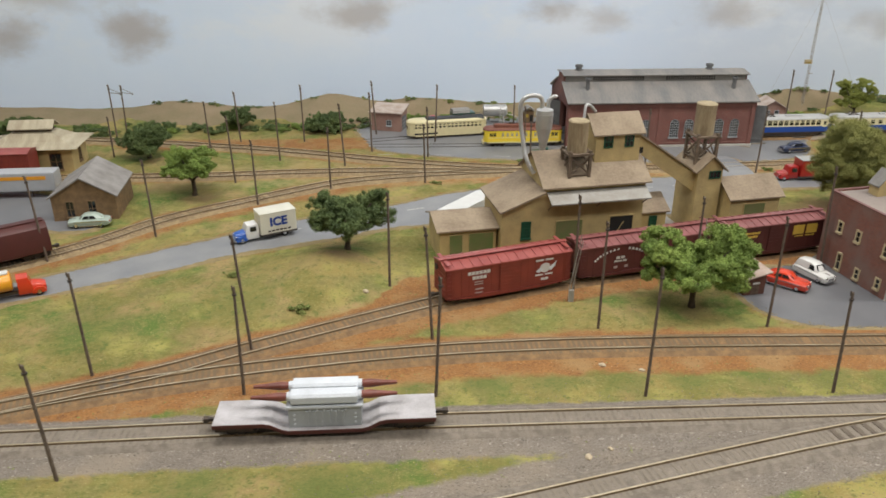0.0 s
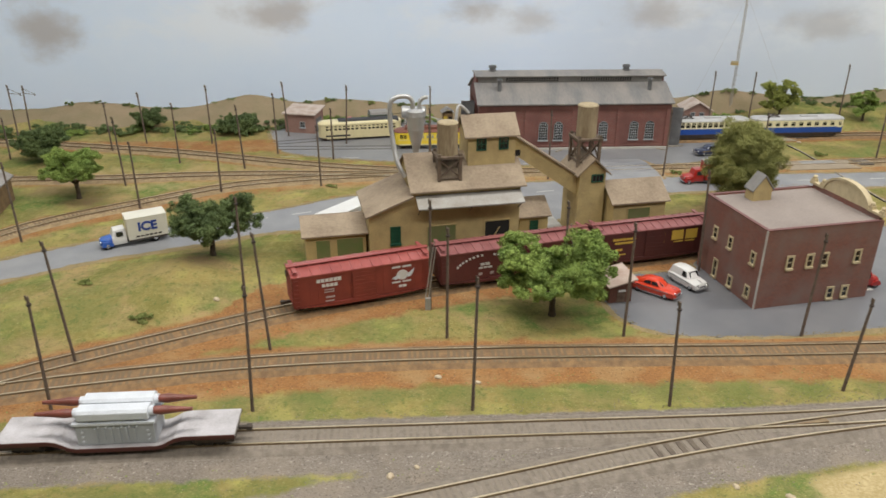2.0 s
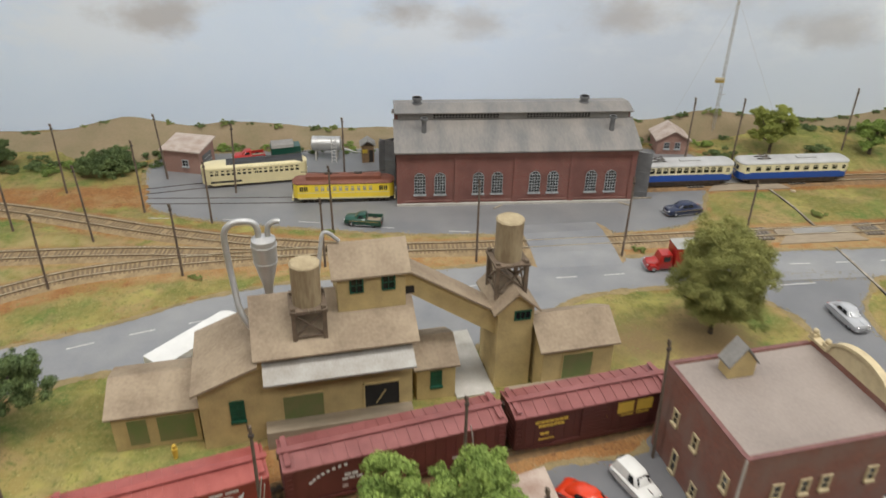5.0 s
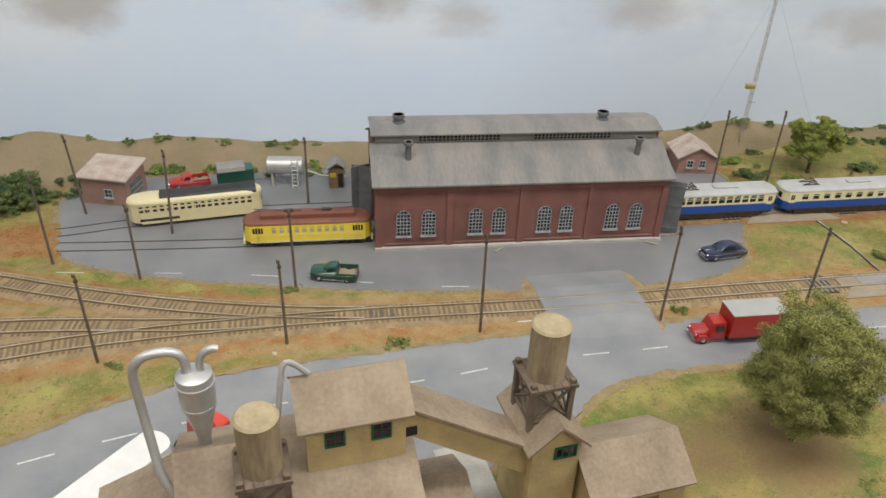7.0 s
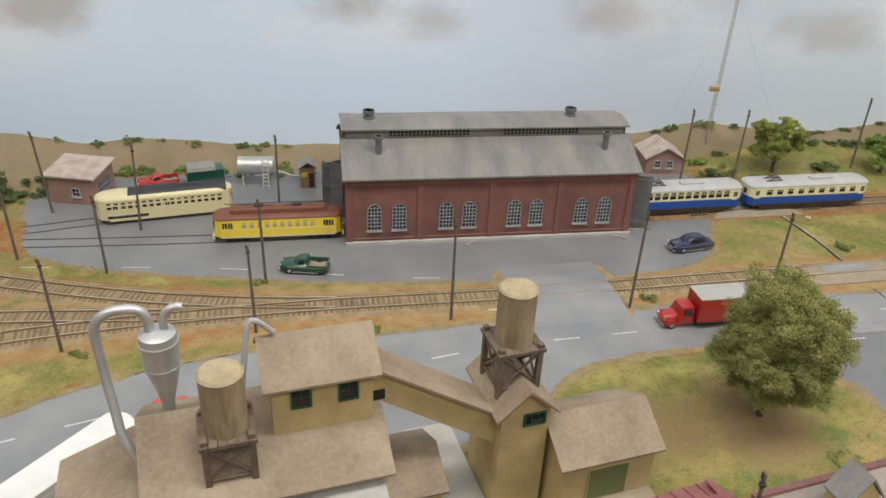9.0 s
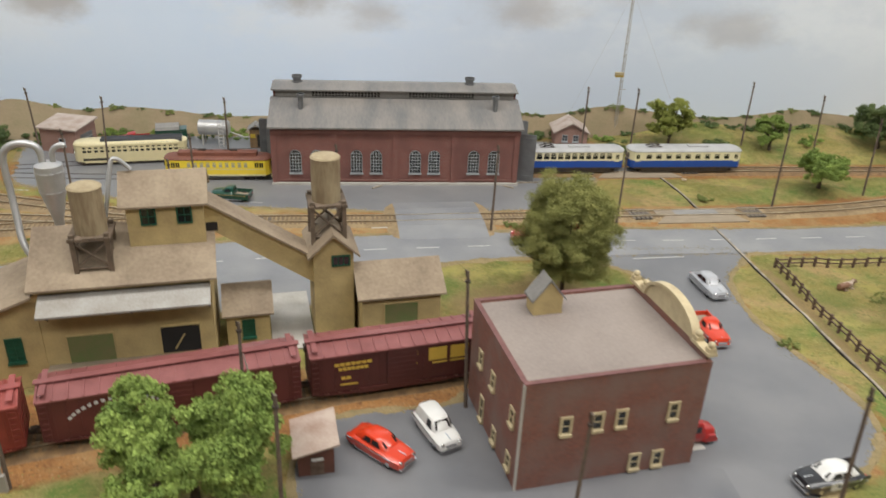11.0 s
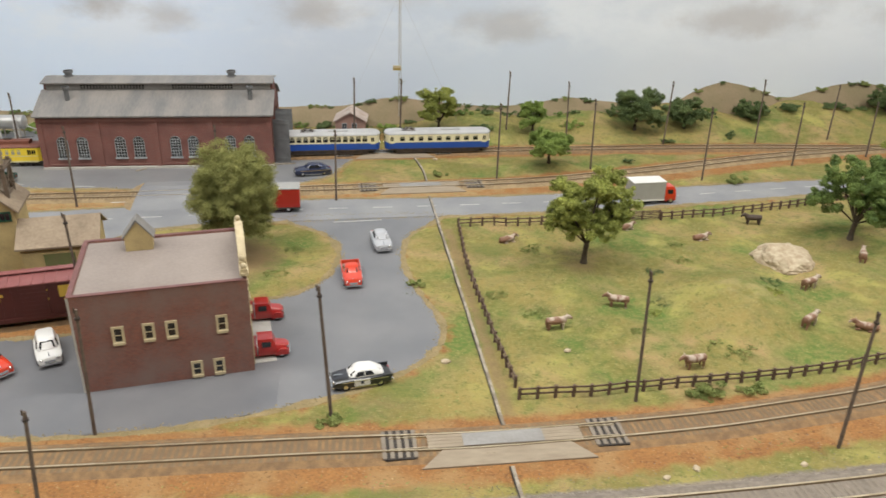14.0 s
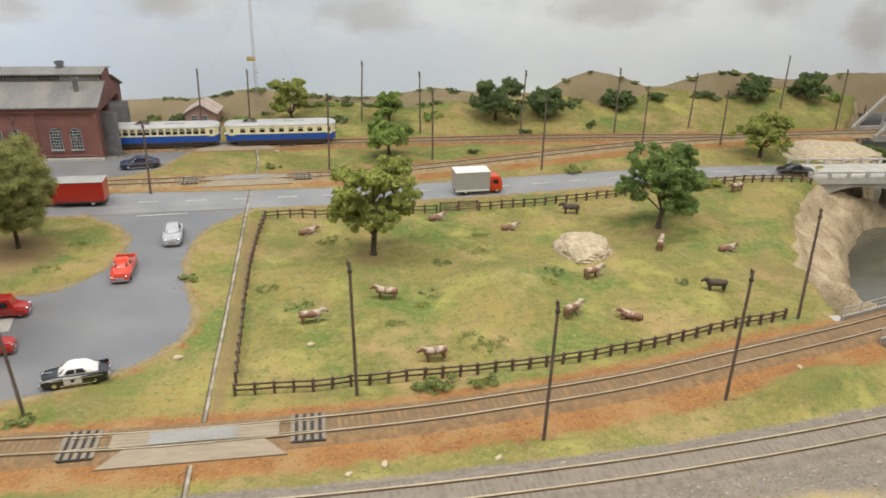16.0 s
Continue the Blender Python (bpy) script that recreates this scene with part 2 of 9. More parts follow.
M = {
    "asphalt": mat("asphalt", (0.185, 0.19, 0.203), 0.48, other=(0.27, 0.27, 0.27), scale=22, fine=1500, bump=0.2, amount=0.5),
    "asphalt_lot": mat("lot_asphalt", (0.142, 0.146, 0.157), 0.5, other=(0.195, 0.195, 0.2), scale=16, fine=1500, bump=0.2, amount=0.5),
    "asphalt_yard": mat("yard_asphalt", (0.165, 0.169, 0.178), 0.42, other=(0.225, 0.223, 0.224), scale=18, fine=1500, bump=0.2, amount=0.5),
    "asphalt_dark": mat("asphalt_dark", (0.128, 0.131, 0.142), 0.40, other=(0.175, 0.175, 0.18), scale=22, fine=1500, bump=0.2, amount=0.5),
    "line": mat("road_line", (0.62, 0.61, 0.58), 0.8, other=(0.35, 0.35, 0.34), scale=200, amount=0.4),
    "rail": mat("rail_steel", (0.74, 0.64, 0.47), 0.3, 0.85, other=(0.42, 0.32, 0.19), scale=14, fine=120, bump=0.03, amount=0.45),
    "railside": mat("rusty_rail_side", (0.25, 0.185, 0.10), 0.7, other=(0.17, 0.11, 0.06), scale=90),
    "tie": mat("tie_wood", (0.135, 0.095, 0.055), 0.9, other=(0.21, 0.145, 0.08), scale=60, bump=0.3, island=0.1),
    "tie_grey": mat("grey_tie_wood", (0.20, 0.165, 0.128), 0.9, other=(0.245, 0.21, 0.165), scale=60, bump=0.3, island=0.06),
    "bed_grey": mat("grey_ballast_bed", (0.26, 0.222, 0.18), 0.95, other=(0.165, 0.138, 0.11), scale=150, fine=1100, bump=0.8, amount=0.6, dist=0.0007),
    "bed_tan": mat("tan_ballast_bed", (0.36, 0.265, 0.145), 0.95, other=(0.22, 0.155, 0.085), scale=110, fine=900, bump=0.8, amount=0.55, dist=0.0007),
    "bed_brown": mat("brown_ballast_bed", (0.29, 0.175, 0.08), 0.95, other=(0.17, 0.105, 0.055), scale=150, fine=1100, bump=0.8, amount=0.6, dist=0.0007),
    "plank": mat("crossing_plank", (0.32, 0.265, 0.19), 0.8, other=(0.24, 0.19, 0.135), scale=60, streak=(1, 4, 4)),
    "pole": mat("pole_wood", (0.085, 0.062, 0.048), 0.85, other=(0.16, 0.12, 0.09), scale=150),
    "iron": mat("dark_iron", (0.035, 0.033, 0.032), 0.6, 0.3, other=(0.10, 0.07, 0.05), scale=150),
    "fence": mat("fence_wood", (0.085, 0.05, 0.034), 0.9, other=(0.16, 0.11, 0.08), scale=200),
    "cream_wall": boards_mat("cream_boards", (0.57, 0.44, 0.205), (0.41, 0.31, 0.15)),
    "tan_roof": mat("weathered_tan_roof", (0.335, 0.262, 0.18), 0.75, other=(0.185, 0.135, 0.09), scale=30, fine=350, bump=0.1, amount=0.5),
    "tin_roof": boards_mat("tin_awning", (0.37, 0.36, 0.335), (0.25, 0.225, 0.19), 0.0022, "X", 0.5),
    "green": boards_mat("green_door_paint", (0.13, 0.19, 0.06), (0.20, 0.18, 0.08), 0.002),
    "dkgreen": mat("dark_green_frame", (0.015, 0.10, 0.055), 0.6, scale=200),
    # near-black that paints the shade inside openings and the barn
    "dark": mat("interior_shade", (0.02, 0.018, 0.016), 0.9, bump=0, amount=0.2),
    "rusttank": mat("rusty_tank", (0.37, 0.30, 0.185), 0.75, other=(0.22, 0.16, 0.095), scale=70, fine=300, amount=0.6, streak=(1.6, 1.6, 0.35)),
    "tanklid": mat("dusty_tank_lid", (0.40, 0.325, 0.20), 0.8, other=(0.27, 0.21, 0.125), scale=90, fine=400, amount=0.5),
    "rustframe": mat("rusty_timber_frame", (0.10, 0.075, 0.052), 0.85, other=(0.18, 0.13, 0.09), scale=150),
    "silver": mat("silver_paint", (0.55, 0.55, 0.55), 0.38, 0.55, other=(0.40, 0.39, 0.37), scale=60, amount=0.4),
    "grey_roof": mat("grey_slate_roof", (0.30, 0.29, 0.272), 0.75, other=(0.19, 0.178, 0.165), scale=28, fine=400, amount=0.5),
    "lt_roof": mat("pale_sheet_roof", (0.50, 0.43, 0.38), 0.7, other=(0.33, 0.24, 0.19), scale=80, amount=0.45),
    "brick": brick_mat("barn_brick", (0.225, 0.078, 0.06), (0.175, 0.06, 0.049), (0.21, 0.135, 0.115), (0.15, 0.066, 0.056)),
    "fh_brick": brick_mat("firehouse_brick", (0.27, 0.10, 0.068), (0.175, 0.07, 0.054), (0.19, 0.115, 0.092), (0.21, 0.135, 0.115)),
    "barn_roof": mat("weathered_barn_roof", (0.15, 0.147, 0.146), 0.5, other=(0.255, 0.232, 0.208), scale=46, fine=420, amount=0.5, streak=(1, 0.28, 0.28)),
    "shop_brick": brick_mat("faded_brick", (0.29, 0.155, 0.12), (0.24, 0.125, 0.10), (0.30, 0.21, 0.17), (0.33, 0.20, 0.16)),
    "fh_roof": mat("felt_roof", (0.285, 0.24, 0.21), 0.8, other=(0.19, 0.158, 0.142), scale=14, fine=500, amount=0.45),
    "fh_cap": mat("maroon_coping", (0.19, 0.085, 0.078), 0.7, scale=150),
    "cream": mat("cream_trim", (0.56, 0.47, 0.29), 0.65, other=(0.40, 0.32, 0.20), scale=150, amount=0.4),
    "concrete": mat("concrete", (0.50, 0.48, 0.44), 0.85, other=(0.36, 0.34, 0.30), scale=50, fine=600, amount=0.5),
    "stonewall": mat("brown_stone", (0.27, 0.17, 0.085), 0.85, other=(0.15, 0.095, 0.05), scale=120, fine=500, bump=0.4),
    "hutwall": boards_mat("red_brown_boards", (0.16, 0.06, 0.04), (0.10, 0.042, 0.03), 0.003),
    "hutroof": boards_mat("pink_grey_boards", (0.46, 0.37, 0.31), (0.30, 0.20, 0.155), 0.004, "Y"),
    "depot_roof": mat("pale_tan_roof", (0.50, 0.445, 0.32), 0.75, other=(0.33, 0.275, 0.19), scale=45, fine=400, amount=0.5, streak=(2.5, 0.5, 0.5)),
    "slate": boards_mat("slate_shingle", (0.32, 0.30, 0.28), (0.19, 0.175, 0.165), 0.003, "Y"),
    "glass": glass_mat("dark_glass", (0.018, 0.02, 0.022)),
    "paleglass": glass_mat("pale_blind_glass", (0.42, 0.40, 0.31)),
    "greywin": mat("grey_window_bars", (0.40, 0.42, 0.43), 0.6, scale=200),
    "greydoor": boards_mat("grey_barn_door", (0.17, 0.175, 0.18), (0.11, 0.11, 0.11), 0.004, "Y"),
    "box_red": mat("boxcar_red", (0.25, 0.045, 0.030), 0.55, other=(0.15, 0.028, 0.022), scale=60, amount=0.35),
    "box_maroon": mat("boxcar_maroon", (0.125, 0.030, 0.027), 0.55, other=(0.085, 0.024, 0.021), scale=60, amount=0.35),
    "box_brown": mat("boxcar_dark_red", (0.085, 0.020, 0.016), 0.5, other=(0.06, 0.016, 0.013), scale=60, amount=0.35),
    # roof reds: body reds made paler, overhead light put into the colour
    "roof_red_lit": mat("boxcar_lit_roof_red", (0.36, 0.095, 0.08), 0.33, other=(0.22, 0.045, 0.04), scale=60, amount=0.4),
    "roof_maroon_lit": mat("boxcar_lit_roof_maroon", (0.27, 0.10, 0.095), 0.38, other=(0.17, 0.055, 0.052), scale=60, amount=0.4),
    "white": mat("white_lettering", (0.62, 0.60, 0.58), 0.6, bump=0, amount=0.15),
    "yellowlet": mat("yellow_lettering", (0.60, 0.40, 0.06), 0.6, bump=0, amount=0.15),
    "wheel": mat("wheel_iron", (0.05, 0.042, 0.036), 0.55, 0.4, scale=200),
    "wheelface": mat("bright_wheel_tread", (0.5, 0.48, 0.45), 0.3, 0.9, scale=200),
    "flat_grey": mat("flatcar_deck", (0.52, 0.50, 0.51), 0.6, other=(0.33, 0.31, 0.31), scale=60),
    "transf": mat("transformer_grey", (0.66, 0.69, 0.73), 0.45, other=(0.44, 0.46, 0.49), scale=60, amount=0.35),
    # same grey darkened: the shade on the tank sides is in the colour
    "transf_shaded": mat("transformer_shaded_grey", (0.42, 0.44, 0.46), 0.5, other=(0.32, 0.335, 0.35), scale=60, amount=0.35),
    "faded": mat("faded_lettering", (0.45, 0.36, 0.34), 0.6, bump=0, amount=0.2),
    "bushing": mat("brown_porcelain", (0.22, 0.065, 0.045), 0.35, scale=100),
    "pcc_cream": mat("tram_cream", (0.70, 0.62, 0.36), 0.4, other=(0.58, 0.50, 0.30), scale=60, amount=0.3, coat=0.2),
    "tram_yellow": mat("tram_yellow", (0.86, 0.66, 0.05), 0.4, other=(0.74, 0.54, 0.04), scale=60, amount=0.3, coat=0.2),
    "tram_brown": mat("tram_brown_roof", (0.21, 0.075, 0.045), 0.6, other=(0.15, 0.055, 0.035), scale=60),
    "blackroof": mat("black_roof", (0.035, 0.035, 0.037), 0.6, scale=80),
    "emu_blue": mat("railcar_blue", (0.012, 0.075, 0.36), 0.38, other=(0.01, 0.05, 0.25), scale=60, amount=0.3, coat=0.3),
    "emu_cream": mat("railcar_cream", (0.76, 0.70, 0.46), 0.4, other=(0.66, 0.6, 0.4), scale=60, amount=0.3, coat=0.2),
    "emu_roof": mat("railcar_roof", (0.46, 0.46, 0.45), 0.5, other=(0.34, 0.335, 0.33), scale=60, amount=0.4),
    "chrome": mat("chrome", (0.75, 0.75, 0.75), 0.15, 1.0, bump=0, amount=0.1),
    "tyre": mat("tyre_rubber", (0.018, 0.018, 0.018), 0.8, bump=0, amount=0.2),
    "water": glass_mat("river_water", (0.10, 0.095, 0.07)),
    "bark": mat("bark", (0.11, 0.085, 0.06), 0.95, other=(0.06, 0.045, 0.032), scale=250, bump=0.5, amount=0.5),
    "bridge_steel": mat("bridge_steel_grey", (0.38, 0.37, 0.35), 0.6, other=(0.26, 0.22, 0.18), scale=80, amount=0.4),
    "gold": mat("warm_brass", (0.6, 0.42, 0.1), 0.4, 0.6, bump=0),
    "signyellow": mat("yellow_sign", (0.7, 0.5, 0.05), 0.6, bump=0),
    "plaster": mat("room_paint", (0.72, 0.71, 0.68), 0.9, scale=4, fine=60, amount=0.15),
    "carpet": mat("room_floor", (0.16, 0.15, 0.14), 0.95, scale=10, fine=300),
    "fascia": mat("fascia_board", (0.06, 0.09, 0.06), 0.6, scale=10, fine=100),
    "bare_tie": mat("bare_tie_wood", (0.10, 0.078, 0.058), 0.9, other=(0.15, 0.118, 0.088), scale=90),
    "seam": mat("seam_dark", (0.05, 0.042, 0.036), 0.9, scale=200),
    "seam_pale": mat("seam_pale_edge", (0.48, 0.43, 0.35), 0.7, other=(0.20, 0.165, 0.12), scale=70, amount=0.7),
    "path": mat("trodden_path", (0.33, 0.28, 0.19), 0.95, other=(0.24, 0.22, 0.11), scale=60, fine=600, bump=0.4),
    "cow": mat("cow_paint", (0.22, 0.115, 0.07), 0.7, other=(0.47, 0.38, 0.30), scale=75, fine=60, bump=0, amount=0.5),
    "cow_dark": mat("cow_paint_dark", (0.05, 0.035, 0.03), 0.7, other=(0.10, 0.07, 0.05), scale=90, bump=0),
    "rockpile": mat("pale_gravel_rock", (0.52, 0.44, 0.31), 0.95, other=(0.33, 0.25, 0.16), scale=180, fine=900, bump=0.6, amount=0.5),
}

M["cow"].node_tree.nodes["Map Range"].inputs["From Min"].default_value = 0.70
M["cow"].node_tree.nodes["Map Range"].inputs["From Max"].default_value = 0.77


def paint(name, c, rough=0.3):
    return mat(name, c, rough, bump=0, amount=0.15, scale=80, coat=0.5)


def leaf_mat(name, dark, light, vary=0.25):
    return mat(name, dark, 0.85, other=light, scale=45, fine=500, bump=0, amount=0.55, island=vary)


LEAF = {
    "mid": leaf_mat("leaves_mid_green", (0.115, 0.185, 0.034), (0.28, 0.37, 0.082)),
    "dark": leaf_mat("leaves_dark_green", (0.055, 0.09, 0.03), (0.15, 0.20, 0.065)),
    "deep": leaf_mat("leaves_deep_green", (0.075, 0.13, 0.03), (0.20, 0.275, 0.065)),
    "lime": leaf_mat("leaves_yellow_green", (0.15, 0.18, 0.033), (0.36, 0.385, 0.085)),
    "olive": leaf_mat("leaves_olive_fuzz", (0.165, 0.175, 0.045), (0.30, 0.295, 0.09), 0.12),
    "turf": leaf_mat("turf_clumps", (0.13, 0.175, 0.04), (0.26, 0.285, 0.085), 0.15),
}


# ---------------------------------------------------------------- mesh helpers (centimetres)
def V(*a):
    return Vector(a)


def box(bm, x0, x1, y0, y1, z0, z1, m=None):
    vs = [bm.verts.new((x, y, z)) for z in (z0, z1) for x, y in ((x0, y0), (x1, y0), (x1, y1), (x0, y1))]
    for f in ((0, 3, 2, 1), (4, 5, 6, 7), (0, 1, 5, 4), (1, 2, 6, 5), (2, 3, 7, 6), (3, 0, 4, 7)):
        bm.faces.new([vs[i] for i in f])
    if m is not None:
        bmesh.ops.transform(bm, matrix=m, verts=vs)
    return vs


def prism(bm, prof, axis, a, b, m=None):
    """A polygon in the plane across the axis ('x': (y, z), 'y': (x, z), 'z': (x, y)), drawn out from a to b."""
    def at(p, s):
        return {"x": (s, p[0], p[1]), "y": (p[0], s, p[1]), "z": (p[0], p[1], s)}[axis]
    r0, r1 = [bm.verts.new(at(p, a)) for p in prof], [bm.verts.new(at(p, b)) for p in prof]
    k = len(prof)
    bm.faces.new(r0)
    bm.faces.new(r1[::-1])
    for i in range(k):
        bm.faces.new((r0[i], r1[i], r1[(i + 1) % k], r0[(i + 1) % k]))
    if m is not None:
        bmesh.ops.transform(bm, matrix=m, verts=r0 + r1)
    return r0 + r1


def cyl(bm, p, q, r0, r1=None, seg=12):
    p, q, r1 = Vector(p), Vector(q), r0 if r1 is None else r1
    d = (q - p).normalized()
    a = d.orthogonal().normalized()
    b = d.cross(a)
    rings = []
    for c, r in ((p, r0), (q, r1)):
        rings.append([bm.verts.new(c + (a * math.cos(t) + b * math.sin(t)) * max(r, 0.004)) for t in (2 * math.pi * i / seg for i in range(seg))])
    bm.faces.new(rings[0][::-1])
    bm.faces.new(rings[1])
    for i in range(seg):
        j = (i + 1) % seg
        bm.faces.new((rings[0][i], rings[0][j], rings[1][j], rings[1][i]))


def tube(bm, pts, r, seg=10):
    """A pipe along a line of points."""
    pts = [Vector(p) for p in pts]
    ring0, a = None, None
    for i, p in enumerate(pts):
        d = (pts[min(i + 1, len(pts) - 1)] - pts[max(i - 1, 0)]).normalized()
        a = d.orthogonal().normalized() if a is None else (a - d * a.dot(d)).normalized()
        b = d.cross(a)
        ring = [bm.verts.new(p + (a * math.cos(t) + b * math.sin(t)) * r) for t in (2 * math.pi * k / seg for k in range(seg))]
        if ring0:
            for k in range(seg):
                bm.faces.new((ring0[k], ring0[(k + 1) % seg], ring[(k + 1) % seg], ring[k]))
        else:
            bm.faces.new(ring[::-1])
        ring0 = ring
    bm.faces.new(ring0)


def loft(bm, secs):
    """A skin over rings of points of one count, with both ends closed."""
    rings = [[bm.verts.new(p) for p in s] for s in secs]
    k = len(rings[0])
    for r0, r1 in zip(rings, rings[1:]):
        for i in range(k):
            bm.faces.new((r0[i], r0[(i + 1) % k], r1[(i + 1) % k], r1[i]))
    bm.faces.new(rings[0][::-1])
    bm.faces.new(rings[-1])


def sphere(bm, c, r, seg=10, squash=1.0):
    bmesh.ops.create_uvsphere(bm, u_segments=seg, v_segments=max(5, seg // 2 + 1), radius=r,
                              matrix=Matrix.Translation(c) @ Matrix.Diagonal((1, 1, squash, 1)))


def B():
    return bmesh.new()


def mesh_of(name, bm, material, smooth=False, bevel=0.0):
    if bevel:
        bmesh.ops.bevel(bm, geom=bm.edges[:], offset=bevel, segments=2, affect="EDGES", profile=0.6)
    bmesh.ops.recalc_face_normals(bm, faces=bm.faces[:])
    bmesh.ops.scale(bm, vec=(U, U, U), verts=bm.verts[:])
    me = bpy.data.meshes.new(name)
    bm.to_mesh(me)
    bm.free()
    me.materials.append(material)
    if smooth:
        me.shade_smooth()
        me.set_sharp_from_angle(angle=radians(38))
    return me


def part(name, bm, material, parent, label="", smooth=False, bevel=0.0):
    ob = new(name, mesh_of(name, bm, material, smooth, bevel))
    ob.parent = parent
    return tagged(ob, label)


def solo(name, bm, material, label, category, group="", kind="", smooth=False, bevel=0.0, at=None):
    """A thing or a piece of the setting that is one mesh."""
    ob = new(name, mesh_of(name, bm, material, smooth, bevel))
    if at is not None:
        ob.matrix_basis = at
    return tagged(ob, label, category, group, kind)


def at_cm(x, y, z=0.0, rot=0.0):
    return pose(x * U, y * U, z * U, 0, 0, rot)


def thing(name, x, y, z, rot, label, category, group="", kind=""):
    ob = new(name)
    ob.empty_display_size = 0.01
    ob.matrix_basis = at_cm(x, y, z, rot)
    return tagged(ob, label, category, group, kind)


def smooth_line(pts, step=0.5):
    """A Catmull-Rom line through the points, at even steps."""
    p = np.array([(*q, 0.0)[:3] for q in pts], float)
    p = np.vstack([2 * p[0] - p[1], p, 2 * p[-1] - p[-2]])
    out = []
    for i in range(1, len(p) - 2):
        t = np.linspace(0, 1, 24, endpoint=False)[:, None]
        a, b, c, d = p[i - 1], p[i], p[i + 1], p[i + 2]
        out.append(0.5 * (2 * b + (c - a) * t + (2 * a - 5 * b + 4 * c - d) * t**2 + (3 * b - a - 3 * c + d) * t**3))
    out = np.vstack(out + [p[-2:-1]])
    s = np.r_[0, np.cumsum(np.linalg.norm(np.diff(out, axis=0), axis=1))]
    even = np.arange(0, s[-1] + 1e-6, step)
    return np.stack([np.interp(even, s, out[:, k]) for k in range(3)], 1)


def chaikin(pts, rounds=2):
    p = np.array(pts, float)
    for _ in range(rounds):
        q = np.roll(p, -1, 0)
        p = np.stack([0.78 * p + 0.22 * q, 0.22 * p + 0.78 * q], 1).reshape(-1, 2)
    return p


# ---------------------------------------------------------------- plan: tracks, roads, terrain
TRACKS = {
    "front": [(-60, 66), (-30, 68), (-4, 68.7), (14, 69.1), (28, 69.2), (47, 69.1), (67, 69.0), (80, 69.4), (92, 70.2), (105, 70.4), (118, 70.5), (130, 70.9), (142, 71.7), (158, 73.5), (185, 77.5), (215, 83)],
    "branch": [(0, 51.5), (20, 56.6), (32, 59.6), (45, 62.8), (57, 65.6), (66, 67.3), (76, 68.7), (86, 69.7)],
    "middle": [(-45, 59), (-25, 66.5), (-7.5, 72.7), (2.5, 75.6), (14.2, 77.9), (26.9, 79.5), (40, 80.0), (56.4, 79.7), (72, 79.1), (93, 78.7), (106, 78.3), (121.8, 78.9), (130.7, 79.8), (140.7, 81.2), (152, 83.7), (169, 87.8), (190, 94.5), (215, 104)],
    "siding": [(-9, 72.3), (-2, 75.0), (4.3, 77.6), (9.7, 80.4), (18.6, 84.6), (28, 88.9), (35, 91.3), (43, 93.6), (52, 96), (60, 98), (67, 99.6), (74, 101), (82, 102.4)],
    "road_side": [(-50, 83), (-30, 93.5), (-14.4, 104.4), (-5.6, 113.6), (4.3, 120.3), (14.9, 126.6), (23, 128.9), (31, 130.1), (38, 130.8), (51, 131.6), (67.5, 131.8), (80, 132.4), (92, 133), (106, 133.6), (118, 134.3), (128, 135.6), (145, 139.6), (165, 144.8), (185, 148), (205, 149.4), (250, 150)],
    "depot": [(-60, 130), (-25, 131), (-3.5, 131.2), (8, 132), (22, 132.2), (36, 131.2), (44, 131.3)],
    "yard_lead": [(-50, 155), (-25, 151), (-7, 147), (5, 143.8), (14.8, 140.4), (21, 138.2), (28, 136), (36, 134), (44, 132.6), (52, 131.8)],
    "barn_track": [(55, 148.2), (70, 148.4), (86, 148.6), (100, 149.1), (118, 149.7), (135, 149.9), (150, 150.0), (168, 149.7), (186, 148.6), (200, 149.2)],
    "tram_one": [(-20, 148.4), (7, 147.2), (20, 146.6), (38, 146.2), (53, 146.4)],
    "tram_two": [(-20, 149.6), (7, 148.9), (18, 149.6), (26, 151.3), (40, 153.7), (56, 154.2)],
}
LINES = {k: smooth_line(v) for k, v in TRACKS.items()}

ROAD_NEAR = [(-60, 65), (-30, 84), (-11.7, 93.4), (-1.2, 98.6), (5.5, 102.6), (13.2, 105.2), (22.8, 109.4), (28, 110.6), (36, 111.5), (46, 111), (57, 111), (65, 114), (72, 120.4), (80, 121.9), (92, 122.2), (101, 122.6), (110, 122.8), (133.5, 124.0), (156, 126.8), (171.7, 129.2), (188, 128.6)]
ROAD_FAR = [(-60, 72), (-30, 89.5), (-12, 98.8), (-3, 104.6), (4.3, 108.6), (11.3, 113.0), (22.7, 117), (32, 122.2), (40.8, 124.8), (50.3, 126.0), (62, 127.4), (69, 127.9), (79, 128.3), (89, 129.6), (106, 129.2), (119, 129.4), (134.6, 130.6), (152, 132.6), (174, 134.2), (188, 133.4)]
LOT = [(62.5, 84.2), (60.6, 87.5), (60.6, 92.0), (63.2, 95.9), (72.5, 96.3), (73.5, 99.5), (86, 101.6), (90.4, 102.4), (93.9, 105.7), (95.7, 112.0), (94.2, 117.8), (89.5, 121.4), (87.5, 124), (108.6, 124), (107.5, 121.5), (103.0, 117), (101.8, 109.5), (103.2, 101.8), (104.9, 96.3), (104.3, 92.3), (101.7, 89.0), (97.7, 86.4), (93.8, 84.8), (84.8, 82.4), (74.7, 81.7), (66.0, 82.4)]
